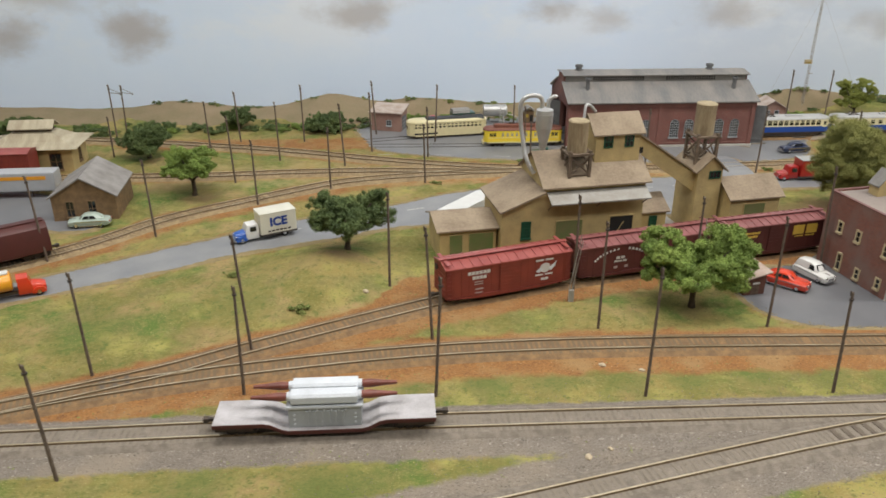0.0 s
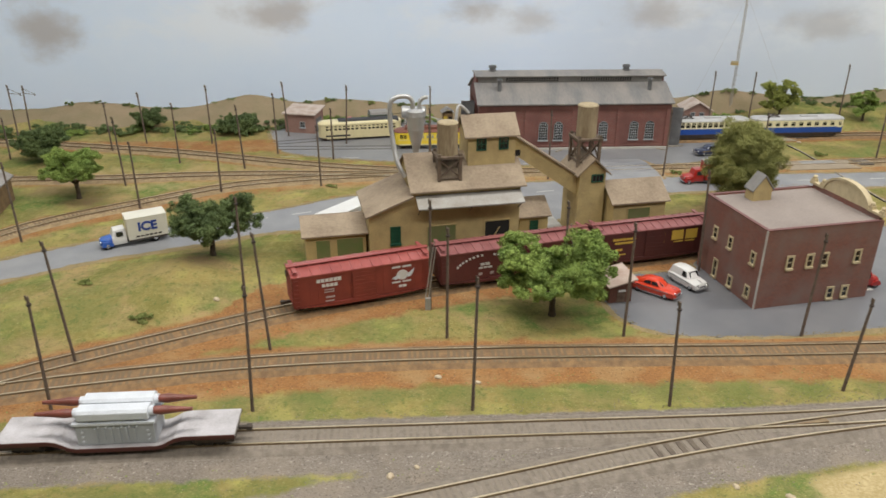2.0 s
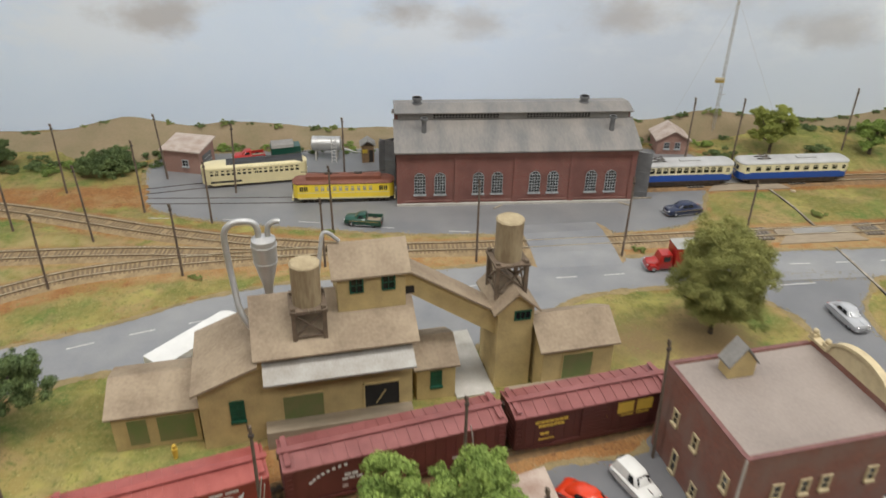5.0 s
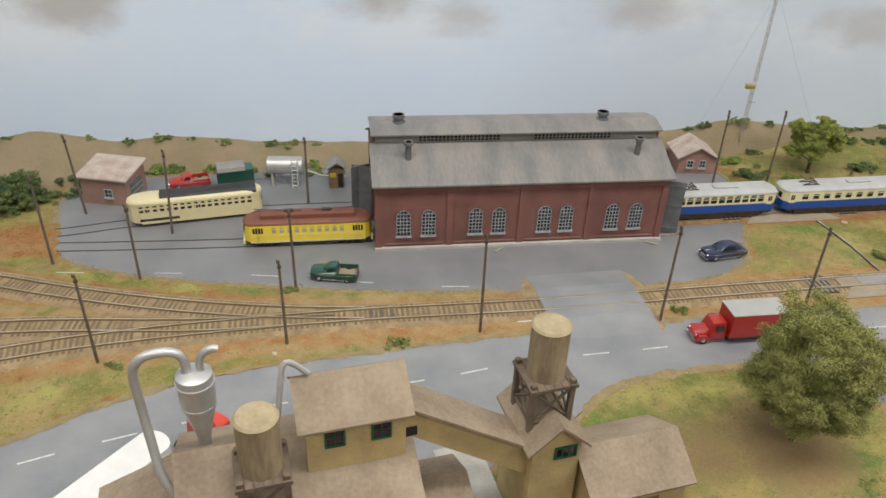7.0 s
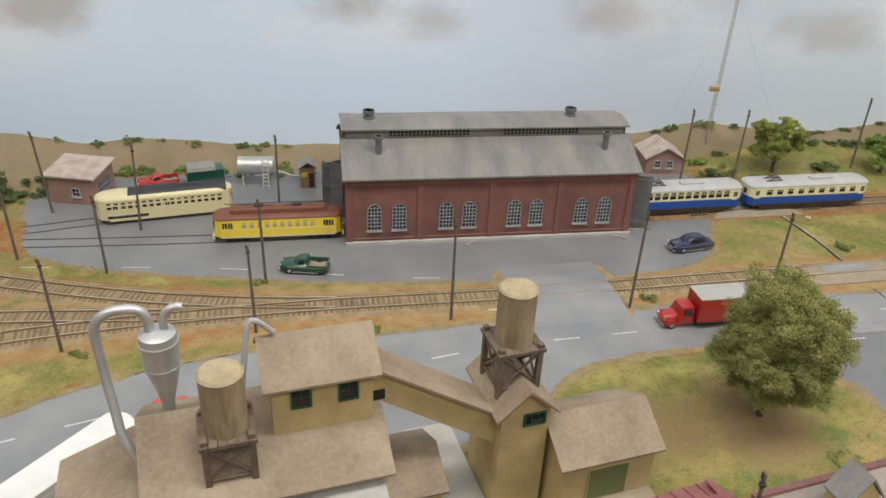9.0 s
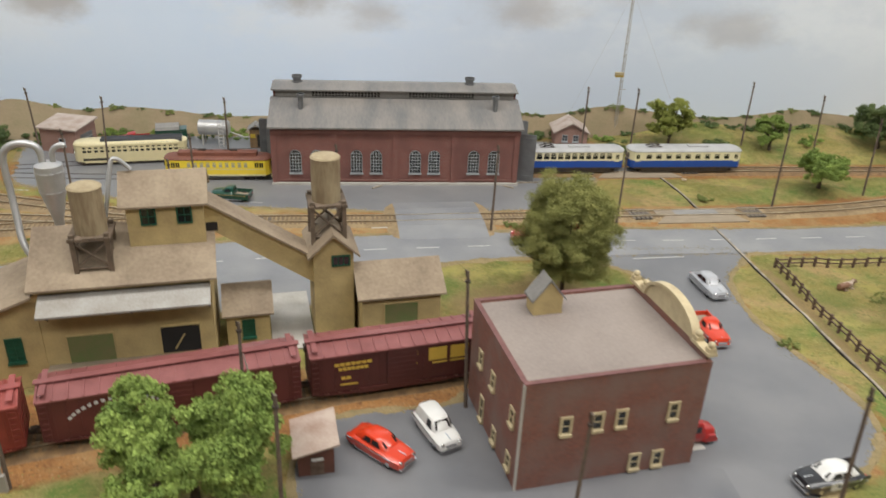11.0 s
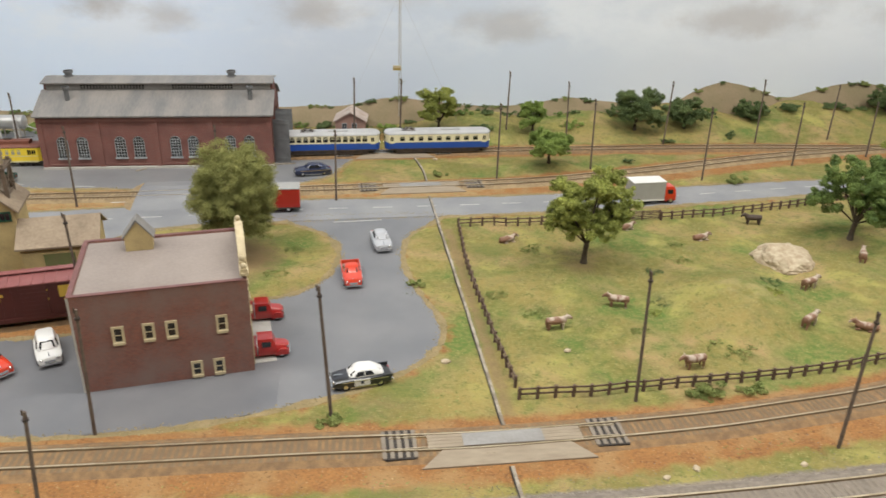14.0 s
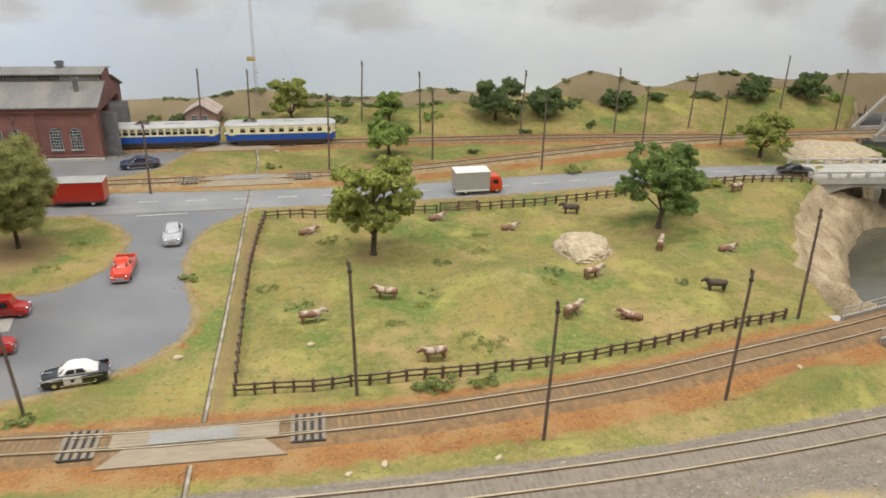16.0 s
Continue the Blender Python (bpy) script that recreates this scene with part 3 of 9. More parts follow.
YARD = [(16.5, 158), (18.5, 150), (20.2, 144.0), (29.7, 140.0), (45.2, 137.1), (56, 135.5), (68.2, 134.9), (69.2, 132), (69.0, 127.2), (79.0, 127.6), (79.0, 132), (79.6, 134.9), (88, 135.4), (93.8, 138.2), (95.2, 142.5), (97.5, 146.8), (100, 153), (101, 162.5), (76, 164.5), (50, 165), (30, 163.5), (18.3, 163)]

SHED_LOT = [(-50, 112.4), (-30, 112.6), (-20, 110.6), (-15, 110.2), (-13.6, 111.6), (-15.5, 114), (-20, 118), (-22, 122.6), (-30, 126), (-50, 126)]


def near(px, py, line, reach):
    """Least distance from grid points to a line, cut off at reach."""
    d = np.full(px.shape, reach, float)
    for a, b in line[::2, :2]:
        m = (np.abs(px - a) < reach) & (np.abs(py - b) < reach)
        d[m] = np.minimum(d[m], np.hypot(px[m] - a, py[m] - b))
    return d


def inside(px, py, poly):
    n, c = len(poly), np.zeros(px.shape, bool)
    for i in range(n):
        (x0, y0), (x1, y1) = poly[i], poly[(i + 1) % n]
        if y0 != y1:
            c ^= ((y0 > py) != (y1 > py)) & (px < (x1 - x0) * (py - y0) / (y1 - y0) + x0)
    return c


def step(a, b, v):
    t = np.clip((v - a) / (b - a), 0, 1)
    return t * t * (3 - 2 * t)


MOUNDS = [  # x, y, reach, height
    (16, 96, 8, 2.1), (4, 92, 7, 0.8), (-3, 86, 6, 0.5), (22, 88, 4, 0.5), (46, 86.5, 6, 0.5), (135, 97, 8, 2.4), (121, 91, 6, 0.7), (112, 88, 4, 0.4), (150, 93, 7, 0.9), (128, 112, 7, 0.7), (120, 103, 8, 0.6), (152, 101, 8, 1.0), (160, 112, 8, 1.4),
    (126, 139.5, 6, 1.3), (140, 146, 7, 1.0), (97, 137.5, 5, 0.5), (93, 59.5, 7, 1.5), (150, 63, 9, 1.6), (12, 135.5, 6, 0.8), (-8, 137, 8, 0.7), (30, 126.5, 3, 0.3), (128, 75, 5, 0.4), (156, 79.2, 6, 2.0),
    (84, 112, 5, 0.5), (0, 167, 12, 0.8), (-25, 168, 12, 1.0), (40, 171, 10, 0.4), (120, 166, 14, 2.4), (140, 164, 9, 2.6), (158, 166, 12, 3.6), (182, 168, 14, 4.0), (205, 166, 14, 4.2), (230, 168, 16, 4.5), (-60, 165, 20, 1.0), (-32, 62, 10, 1.0),
]
BARE = [  # worn brown earth: x, y, reach, strength
    (84, 111.5, 6, 1.0), (77, 112, 5, 0.8), (71, 112, 4, 0.5), (18, 99, 3.5, 0.8), (15, 97, 4, 0.5), (8, 118, 4, 0.6), (-3, 122, 4, 0.7), (18, 134.5, 5, 0.6), (-10, 128, 5, 0.7), (54, 86.6, 2.5, 0.6), (121.4, 106.6, 3, 0.6), (156, 110, 3, 0.6),
    (104, 98, 3, 0.4), (98, 83.5, 4, 0.5), (116, 84, 4, 0.5), (111, 110, 3, 0.5), (131, 103, 4, 0.4), (90, 103, 2, 0.5), (5, 84, 5, 0.45), (24, 84, 3, 0.6), (60, 74, 5, 0.4), (100, 74.5, 6, 0.55), (100, 139, 3, 0.6), (140, 138, 6, 0.5), (120, 145, 6, 0.4), (165, 100, 5, 0.6)]
LUSH = [(x, 74.6 + 0.4 * math.sin(x), 3.2, 0.75) for x in range(26, 100, 6)] + [
    (20, 61, 6, 0.9), (10, 62, 5, 0.8), (31, 62, 5, 0.7), (-5, 86, 8, 0.6), (8, 90, 7, 0.6), (38, 85.5, 5, 0.5), (52, 89, 5, 0.6), (112, 112, 4, 0.7), (122, 101, 5, 0.6), (137, 105, 6, 0.5), (124, 94, 5, 0.5), (100, 86.5, 3, 0.8), (118, 76, 4, 0.7), (156, 79.5, 5, 0.7), (-4, 108, 5, 0.5), (0, 128, 5, 0.5), (145, 156, 8, 0.5), (115, 160, 8, 0.6), (73, 116, 3, 0.7)]
CLIFF = np.array([(60, 190), (70, 178), (78, 168), (86, 165.5), (90, 165.2), (101, 168), (112, 175), (120, 180.5), (128, 188.5), (134, 198), (140, 204.5), (146, 207), (152, 209), (158, 214), (172, 225)], float)

GX, GY = np.arange(-70, 262, 0.55), np.arange(34, 173.5, 0.55)
PX, PY = np.meshgrid(GX, GY)
to_track = {k: near(PX, PY, l, 9.0) for k, l in LINES.items()}
all_track = np.minimum.reduce(list(to_track.values()))
road_poly = chaikin(ROAD_NEAR + ROAD_FAR[::-1], 1)
paved = inside(PX, PY, road_poly) | inside(PX, PY, chaikin(LOT)) | inside(PX, PY, chaikin(YARD)) | inside(PX, PY, chaikin(SHED_LOT))
edge_line = np.vstack([smooth_line(ROAD_NEAR, 1.0), smooth_line(ROAD_FAR, 1.0), smooth_line(LOT + LOT[:1], 1.0), smooth_line(YARD + YARD[:1], 1.0), smooth_line(SHED_LOT + SHED_LOT[:1], 1.0)])
to_paved = np.where(paved, 0.0, near(PX, PY, edge_line, 6.0))
free = step(1.6, 6.0, all_track) * step(0.3, 4.0, to_paved)
HZ = np.zeros(PX.shape)
for mx, my, mr, mh in MOUNDS:
    HZ += mh * np.exp(-((PX - mx) ** 2 + (PY - my) ** 2) / (0.6 * mr**2))
rough_noise = np.array([noise.noise((x * 0.23, y * 0.23, 3.0)) + 0.5 * noise.noise((x * 0.7, y * 0.7, 9.0)) for x, y in zip(PX.ravel(), PY.ravel())]).reshape(PX.shape)
HZ = (HZ + 0.22 * rough_noise) * free
to_edge = near(PX, PY, edge_line, 6.0)
HZ += 0.12 * step(3.0, 1.5, all_track) - np.where(paved, 0.04 + 0.12 * step(0.5, 1.4, to_edge), -0.05 * step(2.0, 0.4, to_edge))
edge_x = np.interp(PY, CLIFF[:, 0], CLIFF[:, 1]) + 0.9 * rough_noise
beyond = PX - edge_x
shoulder = step(98, 104, PY) * step(134, 126, PY)  # a rounded rock shoulder between the two bridges
drop = np.maximum(step(0.0, 6.5, beyond) * (1 - shoulder), (0.42 * step(-2.5, 8.0, beyond) + 0.58 * step(7.0, 12.0, beyond)) * shoulder)
HZ = HZ * (1 - drop) - 12.5 * drop * (0.9 + 0.1 * rough_noise) + 0.45 * rough_noise * np.minimum(drop, 1 - drop) * 4


def ground_z(x, y):
    i, j = int(round((x - GX[0]) / 0.55)), int(round((y - GY[0]) / 0.55))
    return float(HZ[min(max(j, 0), len(GY) - 1), min(max(i, 0), len(GX) - 1)])


def ground_material():
    m = bpy.data.materials.new("scenic_ground")
    m.use_nodes = True
    n, l = m.node_tree.nodes, m.node_tree.links
    b = n["Principled BSDF"]
    b.inputs["Roughness"].default_value = 0.95
    b.inputs["Specular IOR Level"].default_value = 0.15
    tc = n.new("ShaderNodeTexCoord")

    def tex(scale, detail=4, rough=0.55):
        t = n.new("ShaderNodeTexNoise")
        t.inputs["Scale"].default_value, t.inputs["Detail"].default_value, t.inputs["Roughness"].default_value = scale, detail, rough
        l.new(tc.outputs["Object"], t.inputs["Vector"])
        return t.outputs["Fac"]

    def ramp(v, a, c):
        r = n.new("ShaderNodeMapRange")
        r.inputs["From Min"].default_value, r.inputs["From Max"].default_value = a, c
        l.new(v, r.inputs["Value"])
        return r.outputs["Result"]

    def mix(f, a, c):
        x = n.new("ShaderNodeMix")
        x.data_type = "RGBA"
        l.new(f, x.inputs["Factor"])
        for k, s in (("A", a), ("B", c)):
            if isinstance(s, tuple):
                x.inputs[k].default_value = (*s, 1)
            else:
                l.new(s, x.inputs[k])
        return x.outputs["Result"]

    def attr(name):
        a = n.new("ShaderNodeAttribute")
        a.attribute_name = name
        return a.outputs["Fac"]

    def plus(a, c, k):
        s = n.new("ShaderNodeMath")
        s.operation = "MULTIPLY_ADD"
        l.new(c, s.inputs[0])
        s.inputs[1].default_value = k
        l.new(a, s.inputs[2])
        return s.outputs[0]

    coarse, mid, fine, grit = tex(8), tex(60), tex(420, 3, 0.7), tex(900, 2)
    grass = mix(ramp(coarse, 0.40, 0.60), (0.285, 0.222, 0.078), (0.155, 0.15, 0.042))
    grass = mix(ramp(tex(14, 3), 0.49, 0.64), grass, (0.34, 0.238, 0.112))
    grass = mix(ramp(tex(11, 3), 0.50, 0.63), grass, (0.11, 0.165, 0.04))
    grass = mix(ramp(tex(19, 3), 0.54, 0.70), grass, (0.335, 0.305, 0.092))
    grass = mix(ramp(tex(34, 4), 0.52, 0.76), grass, (0.19, 0.165, 0.068))
    grass = mix(ramp(plus(tex(170), mid, 0.5), 0.66, 1.15), grass, (0.30, 0.255, 0.095))
    grass = mix(ramp(plus(fine, tex(120), 0.8), 0.94, 1.20), grass, (0.10, 0.125, 0.036))
    grass = mix(ramp(tex(640, 2, 0.6), 0.60, 0.72), grass, (0.36, 0.32, 0.13))
    grass = mix(ramp(tex(95, 5, 0.75), 0.56, 0.70), grass, (0.125, 0.15, 0.045))
    dirt = mix(ramp(plus(fine, mid, 0.5), 0.60, 1.0), (0.335, 0.165, 0.06), (0.19, 0.092, 0.04))
    dirt = mix(ramp(tex(25), 0.48, 0.68), dirt, (0.325, 0.20, 0.09))
    dirt = mix(ramp(tex(330, 4, 0.7), 0.57, 0.68), dirt, (0.125, 0.065, 0.032))
    dirt = mix(ramp(tex(560, 2, 0.6), 0.63, 0.72), dirt, (0.42, 0.29, 0.15))
    stone = mix(ramp(plus(grit, mid, 0.5), 0.50, 0.95), (0.275, 0.24, 0.20), (0.155, 0.13, 0.108))
    stone = mix(ramp(tex(12, 3), 0.5, 0.7), stone, (0.27, 0.225, 0.175))
    stone = mix(ramp(tex(520, 3, 0.7), 0.58, 0.68), stone, (0.10, 0.083, 0.07))
    stone = mix(ramp(tex(380, 2, 0.6), 0.62, 0.70), stone, (0.37, 0.33, 0.28))
    rock = mix(ramp(plus(fine, tex(35), 0.8), 0.7, 1.1), (0.52, 0.42, 0.28), (0.24, 0.175, 0.10))
    sand = mix(ramp(plus(fine, mid, 0.5), 0.6, 0.9), (0.50, 0.40, 0.22), (0.36, 0.28, 0.13))
    wob = plus(plus(plus(attr("dirt"), mid, 0.6), fine, 0.3), tex(30, 3), 0.7)
    grass = mix(ramp(plus(plus(attr("bare"), mid, 0.6), fine, 0.3), 0.75, 1.25), grass, mix(fine, (0.29, 0.20, 0.10), (0.17, 0.125, 0.06)))
    grass = mix(ramp(plus(plus(attr("lush"), mid, 0.5), fine, 0.3), 0.75, 1.3), grass, mix(fine, (0.17, 0.19, 0.055), (0.09, 0.115, 0.035)))
    c = mix(ramp(wob, 1.06, 1.42), grass, dirt)
    c = mix(ramp(plus(plus(attr("stone"), mid, 0.5), fine, 0.3), 0.8, 1.0), c, stone)
    c = mix(ramp(plus(plus(attr("sand"), mid, 0.5), fine, 0.3), 0.85, 1.1), c, sand)
    c = mix(ramp(plus(plus(attr("rock"), mid, 0.4), fine, 0.3), 0.75, 0.95), c, rock)
    l.new(c, b.inputs["Base Color"])
    bp = n.new("ShaderNodeBump")
    bp.inputs["Strength"].default_value, bp.inputs["Distance"].default_value = 0.7, 0.0012
    l.new(plus(plus(fine, grit, 0.5), mid, 0.6), bp.inputs["Height"])
    l.new(bp.outputs["Normal"], b.inputs["Normal"])
    return m


def build_ground():
    ny, nx = PX.shape
    co = np.stack([PX, PY, HZ], -1).reshape(-1, 3) * U
    i = np.arange(ny * nx).reshape(ny, nx)
    quads = np.stack([i[:-1, :-1], i[:-1, 1:], i[1:, 1:], i[1:, :-1]], -1).reshape(-1, 4)
    me = bpy.data.meshes.new("ground")
    me.from_pydata(co.tolist(), [], quads.tolist())
    stone = np.minimum(to_track["front"], to_track["branch"])
    stone = stone * np.where(PY > np.interp(PX, LINES["front"][:, 0], LINES["front"][:, 1]), 1.75, 1.0)
    stone = np.where(PX > 88, np.minimum(stone, np.abs(PY - np.interp(PX, LINES["front"][:, 0], LINES["front"][:, 1] - 3)) * 0.8), stone)
    dirt = np.minimum.reduce([to_track[k] for k in ("middle", "siding", "road_side", "depot", "yard_lead", "barn_track", "tram_one", "tram_two")])
    for k in ("middle", "siding", "road_side"):  # more bare earth on the viewer's side
        dirt = np.minimum(dirt, near(PX, PY, LINES[k] - np.array([0, 1.35, 0]), 9.0))
    dirt = step(4.5, 1.2, dirt) * np.where((PX < 36) & (PY > 99), 0.66, 1.0)
    dirt = np.maximum(dirt, 0.7 * inside(PX, PY, [(20, 86), (28, 86), (75, 97), (75, 103), (60, 102), (38, 99), (25, 95)]))
    dirt = np.maximum(dirt, 0.45 * step(2.2, 0.3, to_paved))
    sand = np.exp(-((PX - 93) ** 2 / 90 + (PY - 58) ** 2 / 40)) + 0.8 * np.exp(-((PX - 80) ** 2 / 90 + (PY - 55) ** 2 / 30)) + 1.1 * np.exp(-((PX - 76) ** 2 / 90 + (PY - 61.6) ** 2 / 7)) + np.exp(-((PX - 146) ** 2 / 160 + (PY - 62) ** 2 / 40)) + 0.5 * np.exp(-((PX - 136) ** 2 + (PY - 97) ** 2) / 60)
    sand = np.maximum(sand, 0.5 * step(6, 0, PX * 0 + to_paved) * (PY > 120) * 0.5)
    rear = step(123, 127, PY) * step(141, 135, PY) * step(-30, -5, PX) * step(150, 110, PX)  # dusty strip along the rear tracks
    sand = np.maximum(sand, 0.52 * rear)
    bare = np.zeros(PX.shape)
    for bx, by, br, bk in BARE:
        bare = np.maximum(bare, bk * np.exp(-((PX - bx) ** 2 + (PY - by) ** 2) / br**2))
    bare = np.maximum(bare, 0.75 * step(164, 169, PY) * step(100, 60, PX))
    bare = np.maximum(bare, 0.8 * np.exp(-(((PX - 108.4) / 0.75) ** 2)) * (PY > 80.5) * (PY < 119))
    lush = np.zeros(PX.shape)
    for bx, by, br, bk in LUSH:
        lush = np.maximum(lush, bk * np.exp(-((PX - bx) ** 2 + (PY - by) ** 2) / br**2))
    for name, data in (("bare", bare), ("lush", lush), ("dirt", dirt), ("stone", step(6.0, 2.2, stone)), ("sand", np.clip(sand, 0, 1)), ("rock", np.clip(1.5 * step(0.02, 0.16, drop), 0, 1))):
        me.attributes.new(name, "FLOAT", "POINT").data.foreach_set("value", data.ravel().astype(np.float32))
    me.materials.append(ground_material())
    me.shade_smooth()
    return tagged(new("ground", me), "scenic ground of turf, orange earth and grey ballast", "ground", kind="structure")


build_ground()


def slab(name, poly, z, material, label, category):
    bm = B()
    prism(bm, [tuple(p) for p in poly], "z", z - 0.2, z)
    return solo(name, bm, material, label, category, kind="structure")


slab("road", road_poly, 0.10, M["asphalt"], "grey asphalt country road with dashed white line", "road")
slab("pavement", chaikin(LOT), 0.06, M["asphalt_lot"], "grey asphalt side street beside the firehouse", "pavement")
darker = [(min(x, 90.3 if y < 89.3 else 87.4), y) for x, y in chaikin(LOT) if y < 100 and x < 106]
slab("pavement", darker, 0.072, M["asphalt_dark"], "darker grey asphalt yard round the firehouse", "pavement")
slab("pavement", chaikin(SHED_LOT), 0.14, M["asphalt_lot"], "grey asphalt apron round the stone shed", "pavement")
slab("pavement", chaikin(YARD), 0.05, M["asphalt_yard"], "grey asphalt yard round the tram barn", "pavement")


def dashes(line, length, gap, width, z, a=0.0, b=1e9):
    line = smooth_line(line, 0.25)
    bm, k = B(), int((length + gap) / 0.25)
    for i in range(0, len(line) - int(length / 0.25) - 1, k):
        p, q = line[i], line[i + int(length / 0.25)]
        if not a <= p[0] <= b:
            continue
        d = Vector(q - p).normalized() * width / 2
        c = Vector((-d.y, d.x, 0))
        vs = [bm.verts.new((*v, zz)) for zz in (z - 0.02, z) for v in ((p[:2] - c.xy), (q[:2] - c.xy), (q[:2] + c.xy), (p[:2] + c.xy))]
        for f in ((4, 5, 6, 7), (0, 1, 5, 4), (1, 2, 6, 5), (2, 3, 7, 6), (3, 0, 4, 7)):
            bm.faces.new([vs[j] for j in f])
    return solo("road_line", bm, M["line"], "dashed white centre line on the asphalt road", "road line", kind="structure")


CENTRE = [(-40, 80.5), (-30, 86.6), (-7.7, 98.8), (-1.2, 102.6), (9, 108.4), (24.2, 115.2), (40, 119.6), (58.4, 122.6), (66, 124.0), (78, 124.8), (92, 126.0), (106, 126.2), (134, 127.5), (156, 130.0), (172, 131.6), (186, 131)]
dashes(CENTRE, 2.6, 3.2, 0.16, 0.125)
dashes([(66, 129.7), (80, 130.4)], 3.2, 3.0, 0.16, 0.125)
dashes([(94.5, 121.4), (103, 122.0)], 6.0, 3.0, 0.18, 0.125)
dashes([(21, 141.6), (40, 139.8), (60, 136.2), (76, 136.0)], 2.8, 7.0, 0.12, 0.075)


# ---------------------------------------------------------------- railway tracks
bm = B()
box(bm, -0.13, 0.13, -1.4, 1.4, 0.02, 0.35)
TIE = mesh_of("tie", bm, M["tie"])
TIE_GREY = TIE.copy()
TIE_GREY.materials[0] = M["tie_grey"]


def track(line, label, z=0.0, ties=True, top=0.52, bed="bed_brown", off=0.0, avoid=(), single=False):
    p = line[::1]
    t = thing("railway_track", 0, 0, 0, 0, label, "track", "railway tracks", "structure")
    d = np.gradient(p[:, :2], axis=0)
    d /= np.linalg.norm(d, axis=1)[:, None]
    nrm = np.stack([-d[:, 1], d[:, 0]], 1)
    for side in (-0.86, 0.86):
        bm = B()
        secs = []
        for c, nn in zip(p, nrm):
            a = c[:2] + nn * (side - 0.075)
            b = c[:2] + nn * (side + 0.075)
            a2, b2 = a + nn * 0.035, b - nn * 0.035
            secs.append([(*a, top - 0.24), (*a, top - 0.008), (*a2, top), (*b2, top), (*b, top - 0.008), (*b, top - 0.24)])
        loft(bm, secs)
        ob = part("rail", bm, M["rail" if ties else "iron"], t)
        if ties:
            ob.data.materials.append(M["railside"])
            for f in ob.data.polygons:
                f.material_index = 0 if f.normal.z > 0.6 else 1
    if ties:
        bm = B()
        loft(bm, [[(*(c[:2] - nn * 2.3), -0.06), (*(c[:2] - nn * 1.45), 0.335 - off), (*(c[:2] + nn * 1.45), 0.335 - off), (*(c[:2] + nn * 2.3), -0.06)] for c, nn in zip(p, nrm)])
        part("ballast_bed", bm, M[bed], t, "low crumbly ballast bed")
        rnd = random.Random(5)
        verts, faces, s = [], [], 0.0
        while s < len(p) - 1:
            c, ang = p[int(s)], math.atan2(d[int(s), 1], d[int(s), 0]) + rnd.uniform(-0.02, 0.02)
            lift, e = rnd.uniform(-0.004, 0.004) - off, 1.0 + rnd.uniform(-0.025, 0.025)
            s += 1.15
            if any(np.hypot(LINES[a][:, 0] - c[0], LINES[a][:, 1] - c[1]).min() < 1.5 for a in avoid):
                continue
            m = Matrix.Translation((c[0] * U, c[1] * U, lift * U)) @ Matrix.Rotation(ang, 4, "Z") @ Matrix.Diagonal((1, e, 1, 1))
            if single and 0 < c[0] < 152:
                ob = new("tie", TIE_GREY if bed == "bed_grey" else TIE)
                ob.parent = t
                ob.matrix_basis = m
                continue
            k = len(verts)
            verts += [tuple(m @ v.co) for v in TIE.vertices]
            faces += [[k + i for i in f.vertices] for f in TIE.polygons]
        if verts:
            me = bpy.data.meshes.new("ties")
            me.from_pydata(verts, [], faces)
            me.materials.append(M["tie_grey" if bed == "bed_grey" else "tie"])
            ob = new("ties", me)
            ob.parent = t
            tagged(ob, "wooden sleepers half sunk in ballast", kind="stuff")
    return t


track(LINES["front"], "front railway track in grey stone ballast", bed="bed_grey", single=True)
track(LINES["branch"], "branch track joining the front line at a turnout", bed="bed_grey", off=0.012, avoid=("front",), single=True)
track(LINES["middle"], "railway track with shiny rails on orange earth", single=True)
track(LINES["siding"], "rusty siding track beside the feed mill", off=0.012, avoid=("middle",), single=True)
track(LINES["road_side"], "railway track on sandy earth along the road", bed="bed_tan")
track(LINES["depot"], "railway track leading towards the depot", bed="bed_tan", off=0.012, avoid=("road_side",))
track(LINES["yard_lead"], "curved railway track leading to the yard", bed="bed_tan", off=0.024, avoid=("road_side", "depot"))
track(LINES["barn_track"], "railway track leaving the tram barn", off=0.012, avoid=("road_side",))
track(LINES["tram_one"], "tram track sunk flush in the asphalt yard", ties=False, top=0.10)
track(LINES["tram_two"], "tram track sunk flush in the asphalt yard", ties=False, top=0.10)


def turnout(line, xa, xb, frog):
    """Dark bare ties and a steel frog where two tracks part."""
    t = thing("turnout", 0, 0, 0, 0, "turnout frog and bare dark ties between the rails", "turnout", "turnouts", "structure")
    p = [q for q in LINES[line] if xa <= q[0] <= xb][::2]
    for q in p:
        k = int(np.argmin(np.hypot(LINES[line][:, 0] - q[0], LINES[line][:, 1] - q[1])))
        d = LINES[line][min(k + 1, len(LINES[line]) - 1)] - LINES[line][max(k - 1, 0)]
        bm = B()
        box(bm, -0.2, 0.2, -0.7, 0.7, 0.1, 0.37, Matrix.Translation((q[0], q[1], 0)) @ Matrix.Rotation(math.atan2(d[1], d[0]), 4, "Z"))
        part("bare_tie", bm, M["bare_tie"], t)
    bm = B()
    prism(bm, [(-1.6, -0.06), (1.2, -0.2), (1.2, 0.2), (-1.6, 0.06)], "z", 0.2, 0.5, Matrix.Translation((frog[0], frog[1], 0)) @ Matrix.Rotation(radians(frog[2]), 4, "Z"))
    part("frog", bm, M["railside"], t, "rusty steel frog")


turnout("branch", 58.0, 62.5, (71.5, 68.55, 8))
turnout("siding", -1.0, 2.0, (5.5, 77.0, 18))
